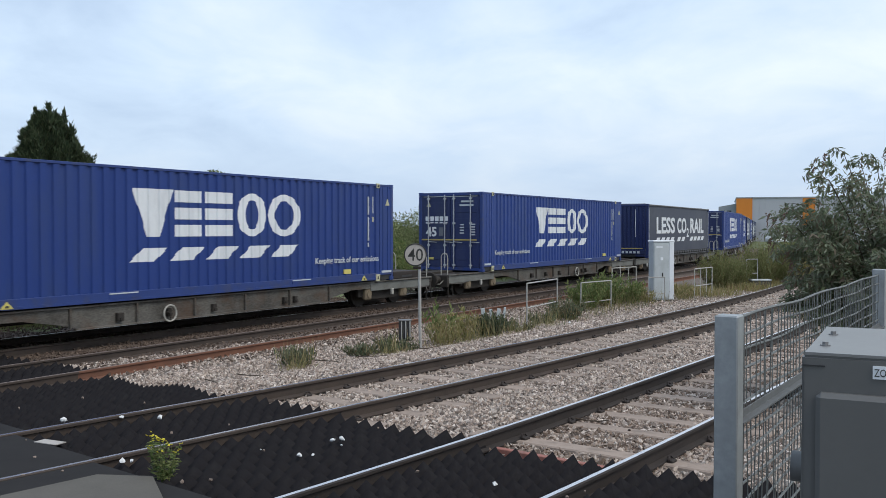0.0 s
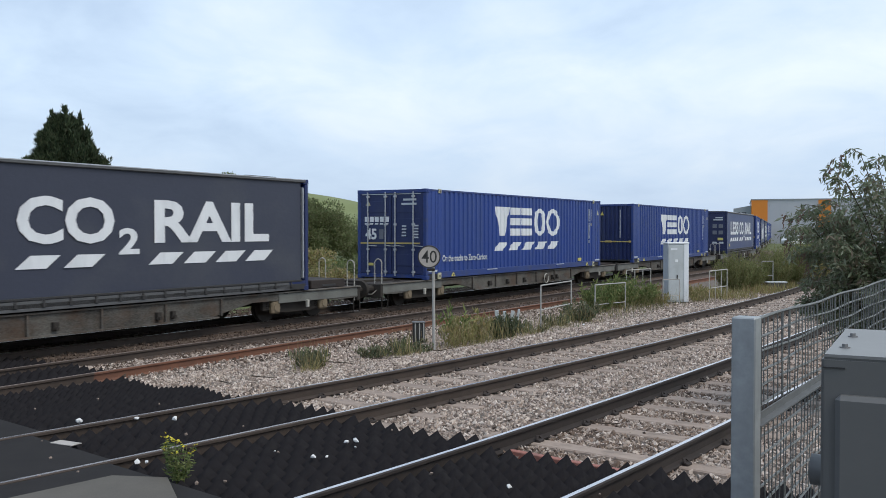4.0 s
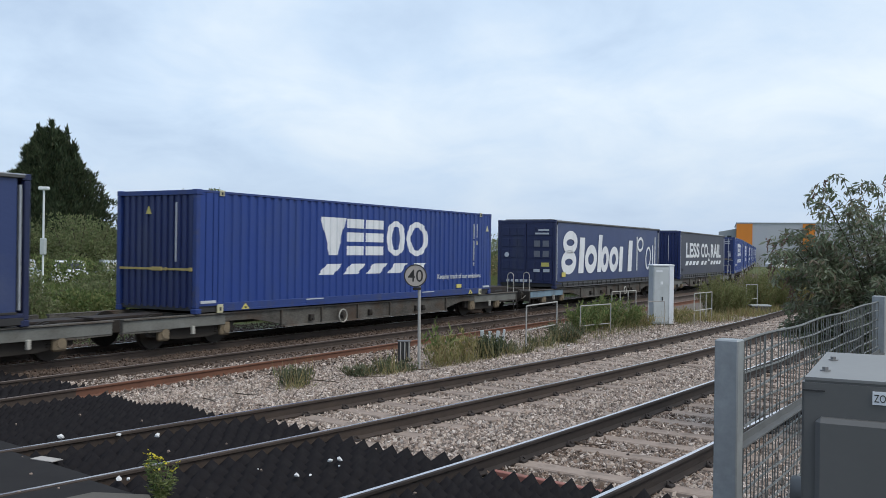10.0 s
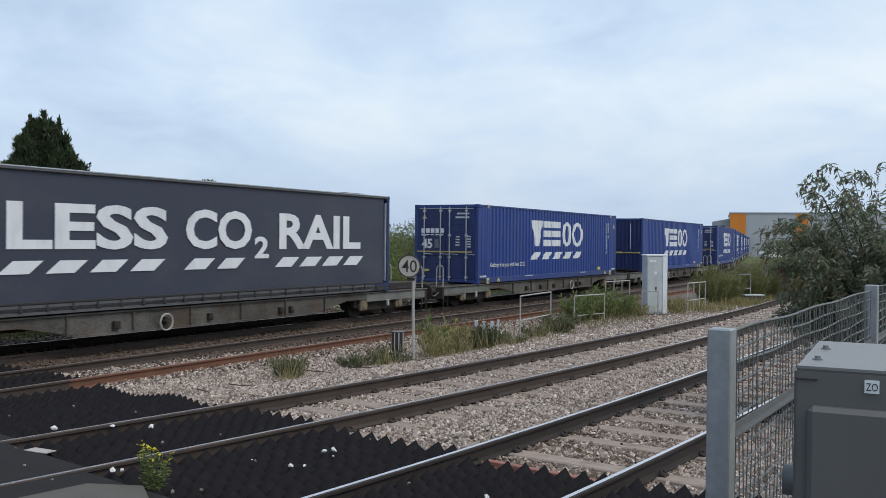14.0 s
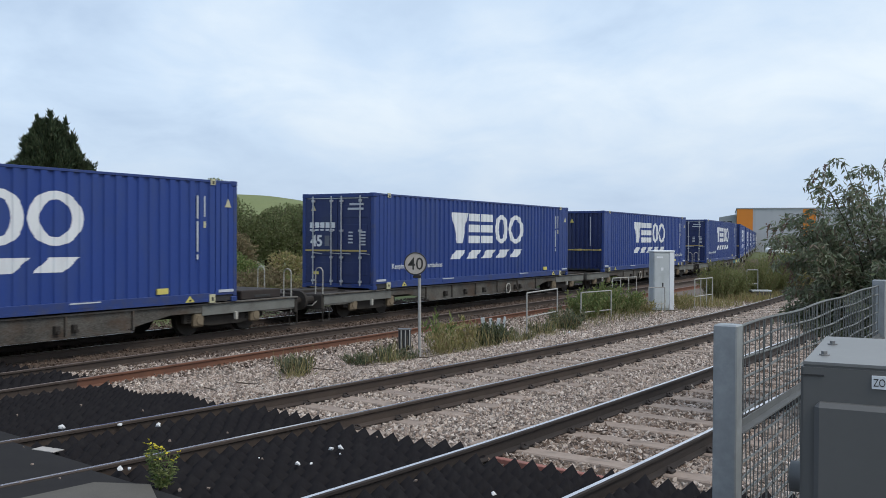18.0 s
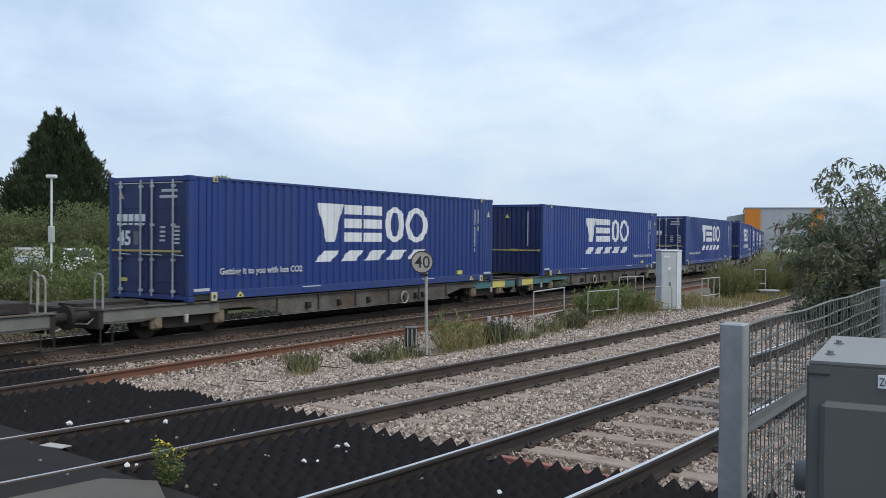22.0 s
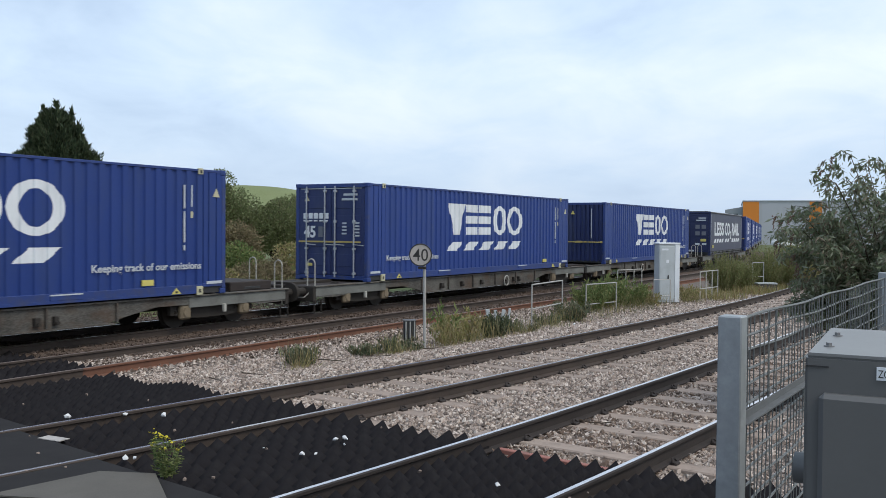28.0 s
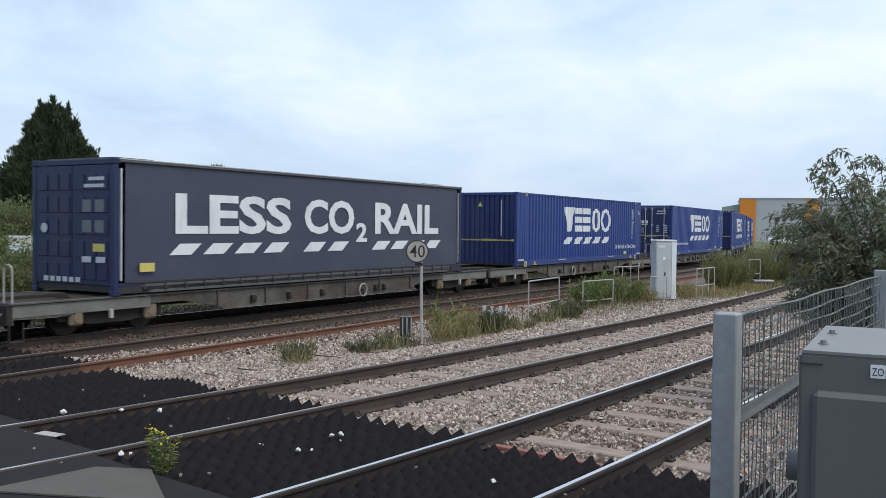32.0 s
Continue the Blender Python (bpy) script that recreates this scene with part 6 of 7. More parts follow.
def broad_bush(x, y, z, w, h, n, mat, label, seed, leaf=0.28, category="bush", name="bush", lumps=14):
    """A shrub or small tree: stems with limbs and a crown of many small leaf clumps."""
    rnd = random.Random(seed)
    rng = np.random.default_rng(seed)
    root = thing(name, pose(x, y, z), label, category)
    bm = bmesh.new()
    cs = []
    for i in range(lumps):
        a = rnd.uniform(0, 2 * math.pi)
        q = math.sqrt(rnd.random()) * w * 0.40
        zz = h * rnd.uniform(0.22, 0.80) * (1 - 0.30 * (q / (w * 0.40)) ** 2)
        cs.append((q * math.cos(a), q * math.sin(a) * 0.8, zz))
        limb(bm, (rnd.uniform(-0.1, 0.1) * w * 0.3, 0, -0.2), (cs[-1][0], cs[-1][1], zz + 0.1 * h), 0.018 * h, 0.004 * h, rnd)
    part("trunk", bm, M_BARK, root)
    c = np.array(cs)
    k = rng.integers(0, lumps, n)
    rad = w * rng.uniform(0.15, 0.24, lumps)[k]
    d = rng.normal(size=(n, 3))
    d /= np.linalg.norm(d, axis=1, keepdims=True)
    rr = rad * (0.55 + 0.5 * rng.random(n) ** 0.6)
    p = c[k] + d * rr[:, None] * np.array([1, 1, 0.75])
    p[:, 2] = np.maximum(p[:, 2], 0.02)
    dirs = d * 0.8 + rng.normal(size=(n, 3)) * 0.6 + np.array([0, 0, 0.25])
    v, f = kites(p, dirs, leaf * rng.uniform(0.6, 1.3, n), leaf * 0.30 * rng.uniform(0.6, 1.3, n), rng)
    leaf_object("crown", v, f, mat, root)
    return root


def conifer(x, y, z, h, label):
    rng = np.random.default_rng(11)
    root = thing("conifer_tree", pose(x, y, z), label, "tree")
    part("trunk", tubed([(0, 0, -0.5), (0.05, 0, h * 0.5), (0, 0.05, h * 0.97)], 0.35, 10, 0.04), M_BARK, root)
    n = 46000
    t = rng.random(n) ** 0.75            # 0 at the tip
    a = rng.random(n) * 2 * math.pi
    lob = np.array([noise.noise(Vector((math.cos(q) * 1.6, math.sin(q) * 1.6, s * 5.0))) for q, s in zip(a, t)])
    fine = np.array([noise.noise(Vector((math.cos(q) * 5, math.sin(q) * 5, s * 16.0))) for q, s in zip(a, t)])
    r = 4.52 * t ** 0.72 * (1 + 0.30 * lob + 0.34 * fine) * (0.62 + 0.38 * rng.random(n) ** 0.5) + 0.12
    p = np.stack([r * np.cos(a), r * np.sin(a), h * (1 - t * 0.97) + fine * 0.4], 1)
    d = np.stack([np.cos(a) * 0.55, np.sin(a) * 0.55, np.full(n, 1.0)], 1) + rng.normal(size=(n, 3)) * 0.3
    v, f = kites(p, d, rng.uniform(0.14, 0.42, n), rng.uniform(0.025, 0.065, n), rng)
    # several leaders at the top
    m = 900
    k = rng.integers(0, 7, m)
    lx = np.array([0.0, 0.8, -0.7, 0.4, -1.3, 1.5, -0.3])[k]
    ly = np.array([0.0, 0.3, -0.4, -0.7, 0.2, -0.2, 0.8])[k]
    lz = np.array([0.55, 0.15, 0.2, -0.1, -0.7, -0.9, 0.0])[k]
    q = rng.random(m)
    p2 = np.stack([lx + rng.normal(size=m) * 0.28 * q, ly + rng.normal(size=m) * 0.28 * q, h + lz - q * 1.6], 1)
    d2 = np.stack([rng.normal(size=m) * 0.35, rng.normal(size=m) * 0.35, np.ones(m)], 1)
    v2, f2 = kites(p2, d2, rng.uniform(0.25, 0.5, m), rng.uniform(0.04, 0.08, m), rng)
    leaf_object("crown", np.concatenate([v, v2]), np.concatenate([f, f2 + len(v)]), M_CONIFER, root)
    # dense inner foliage
    bm = bmesh.new()
    rings = []
    for i in range(14):
        tt = 0.04 + i / 13 * 0.96
        rings.append([bm.verts.new((2.96 * tt ** 0.72 * (1 + 0.25 * noise.noise(Vector((math.cos(b) * 1.6, math.sin(b) * 1.6, tt * 5)))) * math.cos(b), 2.96 * tt ** 0.72 * math.sin(b), h * (1 - tt * 0.97))) for b in (2 * math.pi * j / 20 for j in range(20))])
    for u, w in zip(rings, rings[1:]):
        for j in range(20):
            bm.faces.new((u[j], w[j], w[(j + 1) % 20], u[(j + 1) % 20]))
    part("inner_foliage", bm, M_CONIFER, root)
    return root


conifer(-24.7, 58.3, -0.2, 9.3, "tall dark green dense conifer with a ragged top")

# hedgerow and small trees behind the goods line
for i, (x, y, w, h, n, mat, lab) in enumerate((
        (-29.2, 53.9, 7.3, 4.9, 2600, M_HEDGE, "dense green hedgerow bush behind the railway"),
        (-24.3, 50.2, 6.7, 3.8, 2600, M_HEDGE, "dense green hedgerow bush behind the railway"),
        (-19.9, 51.0, 6.8, 4.2, 2600, M_HEDGE, "dense green hedgerow bush behind the railway"),
        (-16.2, 53.6, 6.8, 4.4, 2600, M_HEDGE, "dense green hedgerow bush behind the railway"),
        (-14.5, 55.0, 5.0, 7.4, 2600, M_HEDGE, "rounded green small tree above the hedgerow"),
        (-11.8, 49.2, 4.4, 3.9, 1800, M_BROWNSHRUB, "brown seeded shrub at the hedgerow foot"),
        (-12.4, 57.0, 4.8, 5.8, 2600, M_HEDGE, "rounded green small tree above the hedgerow"),
        (-10.6, 58.0, 4.6, 8.4, 2600, M_HEDGE, "rounded green small tree above the hedgerow"),
        (-9.2, 59.5, 4.4, 7.8, 2400, M_HEDGE, "rounded green small tree above the hedgerow"),
        (-5.7, 63.5, 7.4, 5.2, 2400, M_HEDGE, "dense green hedgerow bush behind the railway"),
        (-0.9, 69.4, 7.9, 5.1, 2200, M_HEDGE, "dense green hedgerow bush behind the railway"),
        (4.4, 76.6, 7.9, 4.9, 2000, M_HEDGE, "dense green hedgerow bush behind the railway"),
        (9.3, 82.1, 8.5, 4.6, 2000, M_HEDGE, "dense green hedgerow bush behind the railway"),
        (16.1, 95.0, 10.1, 4.6, 1800, M_HEDGE, "dense green hedgerow bush behind the railway"))):
    broad_bush(x, y, -0.2, w, h * (0.92 if x < -12 else 0.62), n * 8, mat, lab, 100 + i, 0.15, lumps=34)

for i, (x, y, w, h, mat) in enumerate(((-20.7, 40.8, 3.9, 1.6, M_WEED), (-17.4, 42.7, 3.5, 1.75, M_WEED), (-15.0, 42.0, 3.2, 1.6, M_HEDGE), (-12.8, 42.8, 3.0, 1.2, M_WEED_DRY), (-10.2, 45.8, 3.5, 1.5, M_WEED), (-7.1, 47.8, 3.6, 1.4, M_WEED_DRY), (-3.6, 52.6, 3.9, 1.6, M_WEED), (0.5, 57.4, 4.0, 1.5, M_WEED), (-23.9, 39.3, 3.4, 1.5, M_WEED), (5.0, 63.5, 4.5, 1.6, M_WEED_DRY))):
    broad_bush(x, y, -0.2, w, h, 2600, mat, "loose green scrub behind the goods line", 200 + i, 0.14, "scrub", "scrub_bush", 9)

for i, (q, side, w, h, mat) in enumerate(((2.6, 5.6, 2.7, 1.65, M_WEED), (4.2, 5.0, 2.3, 1.40, M_HEDGE), (5.6, 5.8, 2.7, 1.60, M_HEDGE), (7.1, 5.2, 2.3, 1.30, M_WEED), (8.4, 6.2, 2.6, 1.45, M_HEDGE), (10.0, 5.3, 2.3, 1.05, M_WEED), (11.7, 6.2, 2.6, 1.20, M_WEED_DRY), (13.6, 5.4, 2.4, 0.95, M_BROWNSHRUB), (15.4, 6.3, 2.7, 1.15, M_BROWNSHRUB), (17.6, 5.6, 2.6, 1.0, M_WEED_DRY), (20.0, 6.4, 2.9, 1.2, M_HEDGE), (22.8, 5.8, 2.8, 1.0, M_WEED))):
    p = line_t(q, side)
    broad_bush(p.x, p.y, float(ground_height(p.x, p.y)), w, h, 5600, mat, "dry brown scrub beside the goods line" if mat in (M_BROWNSHRUB, M_WEED_DRY) else "loose leafy green scrub beside the goods line", 230 + i, 0.11, "scrub", "scrub_bush", 14)


def blades(name, spots, n, length, width, mat, label, seed, lean=0.35):
    """A tuft of blades round a few spots."""
    rng = np.random.default_rng(seed)
    c = np.array([(x, y) for x, y, _ in spots])
    rad = np.array([r for _, _, r in spots])
    k = rng.integers(0, len(c), n)
    q = rng.normal(size=(n, 2)) * 0.5 * rad[k][:, None]
    xy = c[k] + q
    z = ground_height(xy[:, 0], xy[:, 1])
    p = np.stack([xy[:, 0], xy[:, 1], z], 1)
    d = np.stack([rng.normal(size=n) * lean, rng.normal(size=n) * lean, np.ones(n)], 1)
    ln = length * rng.uniform(0.4, 1.1, n)
    v, f = kites(p, d, ln, width * rng.uniform(0.6, 1.4, n), rng)
    ob = arrays(name, v, f, mat)
    return tagged(ob, label, "grass", kind="stuff")


def weed(x, y, r, h, n, mat, label, seed, leaf=0.075, name="weed"):
    """A leafy weed: thin stems, each with small upright leaves."""
    n = int(n * (1.15 if mat is M_WEED_DRY else 2.6))
    rng = np.random.default_rng(seed)
    rnd = random.Random(seed)
    z = float(ground_height(x, y))
    root = thing(name, pose(x, y, z), label, "weed")
    bm = bmesh.new()
    P, D = [], []
    stems = max(6, n // 45)
    for i in range(stems):
        a = rnd.uniform(0, 6.283)
        q = rnd.random() ** 0.5 * r
        e = Vector((q * math.cos(a), q * math.sin(a), h * rnd.uniform(0.55, 1.0) * (1 - 0.35 * q / r)))
        b = Vector((e.x * 0.35, e.y * 0.35, -0.03))
        tube(bm, [b, b.lerp(e, 0.5) + Vector((rnd.uniform(-0.04, 0.04), rnd.uniform(-0.04, 0.04), 0)), e], 0.008, 4, 0.003, cap=False)
        for j in range(n // stems):
            t = rnd.uniform(0.15, 1.0)
            p = b.lerp(e, t)
            P.append((p.x + rnd.gauss(0, 0.04), p.y + rnd.gauss(0, 0.04), p.z + rnd.gauss(0, 0.02)))
            b2 = rnd.uniform(0, 6.283)
            D.append((math.cos(b2), math.sin(b2), rnd.uniform(0.2, 2.6)))
    part("stem_tuft", bm, M_WEED_DRY, root)["kind"] = "stuff"
    P, D = np.array(P), np.array(D)
    v, f = kites(P, D, leaf * rng.uniform(0.6, 1.4, len(P)), leaf * 0.13 * rng.uniform(0.7, 1.4, len(P)), rng)
    leaf_object("leaves", v, f, mat, root)
    return root


# weeds between the main line and the siding
weed(-2.49, 15.59, 0.36, 0.40, 260, M_WEED_BLUE, "grey-green weed tuft growing in the ballast", 1, 0.11)
weed(-0.91, 17.33, 0.53, 0.33, 300, M_WEED_BLUE, "low grey-green weeds by the sign", 2, 0.10)
weed(-1.56, 17.01, 0.43, 0.23, 200, M_WEED_BLUE, "low grey-green weeds by the sign", 3, 0.10)
weed(-0.08, 18.25, 0.44, 0.73, 240, M_WEED_DRY, "tall yellowing weeds behind the speed sign", 4, 0.13)
weed(0.45, 19.17, 0.49, 0.93, 260, M_WEED_DRY, "tall yellowing weeds behind the speed sign", 5, 0.14)
weed(0.25, 19.39, 0.43, 0.95, 160, M_WEED_DRY, "tall weeds with yellow stems and browning leaves", 6, 0.15)
weed(-0.02, 18.6, 0.40, 1.15, 60, M_WEED, "thin tall weeds with a few broad leaves", 16, 0.17)
weed(1.00, 19.75, 0.42, 0.66, 900, M_WEED_DARK, "dense blue-green weed clump in ballast", 7, 0.09)
weed(1.67, 20.89, 0.49, 0.36, 220, M_WEED_BLUE, "low blue-green weeds in ballast", 8, 0.10)
weed(2.48, 22.59, 0.48, 0.36, 220, M_WEED_BLUE, "low blue-green weeds in ballast", 9, 0.10)
weed(3.19, 23.74, 0.57, 0.72, 700, M_WEED_BLUE, "dense blue-green weed clump beside a handrail", 10, 0.10)
weed(4.14, 26.6, 0.66, 1.09, 700, M_WEED, "dense bright green weed clump beside a handrail", 11, 0.13)
weed(5.02, 27.9, 0.76, 1.23, 800, M_WEED, "dense bright green weed clump beside a handrail", 12, 0.13)
weed(5.72, 28.6, 0.62, 1.00, 600, M_WEED, "green weed clump before the pale cabinet", 13, 0.13)
weed(6.37, 29.34, 0.57, 0.57, 400, M_WEED_DRY, "dry grass and weeds by the cabinet", 14, 0.12)
weed(8.01, 30.64, 0.67, 0.62, 400, M_WEED_DRY, "dry grass and weeds by the cabinet", 15, 0.12)
weed(10.5, 35.0, 0.85, 1.85, 1500 * 2, M_SOFT, "tall soft green lineside weeds among grass", 31, 0.085)
weed(11.4, 36.0, 0.8, 1.6, 1200 * 2, M_SOFT, "tall soft green lineside weeds among grass", 32, 0.085)
weed(12.7, 37.0, 0.85, 2.2, 1600 * 2, M_SOFT, "tall soft green lineside weeds beside the bush", 33, 0.085)
weed(14.0, 38.0, 0.9, 2.5, 1600 * 2, M_SOFT, "tall soft green lineside weeds beside the bush", 34, 0.085)
for i, (x, y, w, h, mat) in enumerate(((16.6, 44.6, 2.6, 1.3, M_WEED_DRY), (19.2, 50.2, 3.6, 1.6, M_HEDGE), (23.5, 57.7, 5.0, 2.0, M_HEDGE))):
    broad_bush(x, y, -0.44, w, h, 7000, mat, "leafy green lineside shrub among grass", 300 + i, 0.13, "shrub", "lineside_shrub", 16)

grass_spots = [(8.8 + i * 0.878 + random.uniform(-0.6, 0.6), 31.6 + i * 1.323 + random.uniform(-0.9, 0.9), 1.1) for i in range(22)]
tufts = [(-2.35, 14.92, 0.30), (-0.95, 16.6, 0.4), (0.0, 17.6, 0.4), (0.5, 18.3, 0.45), (0.9, 18.9, 0.5), (1.6, 19.9, 0.5), (2.5, 22.0, 0.5), (3.2, 23.4, 0.6), (3.9, 25.0, 0.7), (4.7, 26.4, 0.7), (5.6, 27.6, 0.7), (6.4, 28.8, 0.6), (7.9, 30.2, 0.7)]
blades("grass_tuft", tufts, 700, 0.25, 0.005, M_WEED_DRY, "loose tufts of dry yellowing grass in the ballast", 25, 0.55)
blades("dry_stalk", tufts, 800, 0.62, 0.004, M_WEED_DRY, "thin pale dry grass stalks in the ballast", 26, 0.22)
blades("grass", grass_spots, 9000, 0.42, 0.012, M_WEED_DRY, "pale yellow-green tall lineside grass", 21)
blades("low_grass", [(0.21 + i * 0.712 + random.uniform(-0.3, 0.3), 18.7 + i * 1.168 + random.uniform(-0.3, 0.5), 0.7) for i in range(12)], 700, 0.22, 0.007, M_WEED_BLUE, "thin low grass and weeds in the ballast", 22)
blades("low_grass", [(-20.8 + i * 1.41 + random.uniform(-0.8, 0.8), 36.6 + i * 1.48 + random.uniform(-1.5, 1.5), 1.6) for i in range(24)], 26000, 0.7, 0.018, M_WEED, "rough green grass behind the goods line", 23)
verge = [line_t(2 + i * 1.3 + random.uniform(-0.5, 0.5), random.uniform(3.9, 10.0)) for i in range(52)]
blades("tall_grass", [(p.x, p.y, 1.7) for p in verge], 72000, 0.80, 0.014, M_SOFT, "tall rough grass and weeds along the far side of the goods line", 27)


def ragwort():
    rng = np.random.default_rng(5)
    rnd = random.Random(5)
    root = thing("ragwort_plant", pose(-2.15, 7.15, -0.03) @ Matrix.Scale(0.91, 4), "green flowering weed with small yellow flower heads", "weed")
    bm = bmesh.new()
    P, D, F = [], [], []
    for i in range(11):
        a = rnd.uniform(0, 6.283)
        e = Vector((0.16 * math.cos(a) * rnd.random() ** 0.5, 0.16 * math.sin(a) * rnd.random() ** 0.5, rnd.uniform(0.24, 0.40)))
        pts = [Vector((e.x * 0.2, e.y * 0.2, -0.04)), Vector((e.x * 0.55, e.y * 0.6, e.z * 0.5)), e]
        st = tubed(pts, 0.005, 5, 0.0025)
        part("stem", st, M_WEED, root)
        for j in range(34):
            t = rnd.uniform(0.0, 0.92)
            p = pts[0].lerp(e, t)
            b = rnd.uniform(0, 6.283)
            P.append((p.x + rnd.gauss(0, 0.018), p.y + rnd.gauss(0, 0.018), max(0.01, p.z)))
            D.append((math.cos(b), math.sin(b), rnd.uniform(-0.3, 0.6)))
        for j in range(rnd.randint(2, 5)):
            F.append((e.x + rnd.gauss(0, 0.022), e.y + rnd.gauss(0, 0.022), e.z + rnd.gauss(0.005, 0.012)))
    bm.free()
    P, D = np.array(P), np.array(D)
    v, f = kites(P, D, rng.uniform(0.03, 0.075, len(P)), rng.uniform(0.007, 0.014, len(P)), rng)
    leaf_object("leaves", v, f, M_WEED, root)
    first = None
    for q in F:
        if first is None:
            b = bmesh.new()
            for k in range(9):
                a = 2 * math.pi * k / 9
                c, s = math.cos(a), math.sin(a)
                vs = [b.verts.new(w) for w in ((c * 0.003, s * 0.003, 0), (c * 0.010 - s * 0.004, s * 0.010 + c * 0.004, 0.002), (c * 0.016, s * 0.016, 0.001), (c * 0.010 + s * 0.004, s * 0.010 - c * 0.004, 0.002))]
                b.faces.new(vs)
            bmesh.ops.create_icosphere(b, subdivisions=1, radius=0.006)
            first = part("flower_head", b, M_FLOWER, root, "small yellow flower head")
            first.matrix_basis = pose(*q)
        else:
            again(first, root, pose(*q, rnd.uniform(-40, 40), rnd.uniform(-40, 40), 0))


ragwort()


def big_bush():
    """The tall arching bush that hangs over the fence: long arched stems with narrow drooping leaves."""
    rng = np.random.default_rng(31)
    rnd = random.Random(31)
    root = thing("overhanging_bush", pose(5.36, 10.54, -0.2), "large grey-green arching bush with narrow drooping leaves", "bush")
    P, D, L, heads = [], [], [], []
    for i in range(230):
        a = rnd.uniform(0, 6.283)
        low = i % 10 < 8
        reach = (1.42 if low else 1.2) * rnd.random() ** 0.5
        top = rnd.uniform(0.9, 2.30) if low else rnd.uniform(2.3, 2.75)
        e = Vector((reach * math.cos(a), reach * math.sin(a) * 0.85, top))
        pts = [Vector((rnd.uniform(-0.5, 0.5), rnd.uniform(-0.5, 0.5), -0.1))]
        for t in (0.3, 0.55, 0.8, 1.0):
            pts.append(Vector((e.x * t ** 1.1, e.y * t ** 1.1, top * math.sin(t * 1.65) / math.sin(1.5) * (0.99 if t < 1 else 0.985))) + Vector((rnd.uniform(-0.06, 0.06), rnd.uniform(-0.06, 0.06), rnd.uniform(-0.05, 0.05))))
        part("stem", tubed(pts, 0.011, 5, 0.003), M_BARK, root) if i < 60 else None
        for j in range(310 if low else 80):
            t = rnd.uniform(0.10, 1.0) ** 0.75 * 3.999
            k = int(t)
            p = pts[k].lerp(pts[k + 1], t - k)
            d = (pts[k + 1] - pts[k]).normalized()
            side = Vector((rnd.gauss(0, 1), rnd.gauss(0, 1), rnd.gauss(-0.3, 0.6))).normalized()
            q = d * 0.45 + side * 0.9
            w = 0.06 if t < 3.2 else 0.03
            P.append((p.x + rnd.gauss(0, w), p.y + rnd.gauss(0, w), p.z + rnd.gauss(0, 0.045)))
            D.append((q.x, q.y, q.z - 0.45))
            L.append(rnd.uniform(0.055, 0.125) * (1.0 if t < 3.4 else 0.8))
    # loose sprays that arch out of the crown, with longer hanging leaves
    for n, (x, y, z) in enumerate(((-1.08, 0.1, 3.12), (-1.26, -0.1, 2.92), (-1.02, 0.3, 2.82), (-1.33, 0.2, 2.5), (-1.62, 0.0, 2.42), (-1.75, -0.2, 2.22),
                                   (-0.9, -0.2, 2.66), (-0.42, 0.1, 3.12), (-0.2, -0.2, 3.2), (-0.55, 0.3, 2.95), (-0.7, 0.0, 2.72), (0.3, 0.4, 3.1), (-1.5, 0.3, 2.25), (-1.42, -0.3, 2.12), (-1.3, 0.1, 2.3), (-1.2, -0.2, 2.42), (-1.45, 0.0, 2.0), (-1.1, 0.2, 2.5), (-1.62, 0.1, 1.95), (-1.5, -0.1, 1.8)) * 3):
        x, y, z = x + rnd.uniform(-0.12, 0.12), y + rnd.uniform(-0.2, 0.2), z + rnd.uniform(-0.16, 0.06)
        e = Vector((x * 0.9, y, z - 0.08))
        pts = [Vector((x * 0.4, y * 0.5, z * 0.55)), Vector((x * 0.6, y * 0.7, z * 0.8)), Vector((x * 0.8, y * 0.9, z * 0.96)), e,
               e + Vector((-0.10 + rnd.uniform(-0.03, 0.03), rnd.uniform(-0.05, 0.05), -0.07))]
        if n < 14:
            part("stem", tubed(pts, 0.006, 5, 0.002), M_BARK, root)
        if n % 4 == 0:
            heads.append(pts[-1])
        for j in range(52 if z > 2.4 else 80):
            t = rnd.uniform(0.5, 3.15) if j % 6 else rnd.uniform(3.1, 3.99)
            k = int(t)
            p = pts[k].lerp(pts[k + 1], t - k)
            side = Vector((rnd.gauss(0, 0.6), rnd.gauss(0, 0.6), rnd.uniform(-1.0, 0.1)))
            P.append((p.x + rnd.gauss(0, 0.02), p.y + rnd.gauss(0, 0.02), p.z + rnd.gauss(0, 0.02)))
            D.append((side.x - 0.15, side.y, side.z - 0.15))
            L.append(rnd.uniform(0.05, 0.115))
    # browned flower spikes that droop from the tips of the sprays
    for n, q in enumerate(heads):
        bm = bmesh.new()
        tip = Vector((rnd.uniform(-0.07, -0.02), rnd.uniform(-0.03, 0.03), rnd.uniform(-0.20, -0.12)))
        for j in range(26):
            c = tip * (j / 25)
            w = 0.022 * (1 - 0.6 * j / 25)
            bmesh.ops.create_icosphere(bm, subdivisions=0, radius=w * 0.5, matrix=Matrix.Translation(c + Vector((rnd.gauss(0, w * 0.5), rnd.gauss(0, w * 0.5), 0))))
        o = part("seed_spike", bm, M_SPIKE, root, "browned drooping flower spike")
        o.matrix_basis = pose(q.x, q.y, q.z)
    P, D, L = np.array(P), np.array(D), np.array(L)
    v, f = kites(P, D, L, L * rng.uniform(0.10, 0.17, len(L)), rng, 0.4)
    leaf_object("leaves", v, f, M_BUDDLEIA, root)
    return root


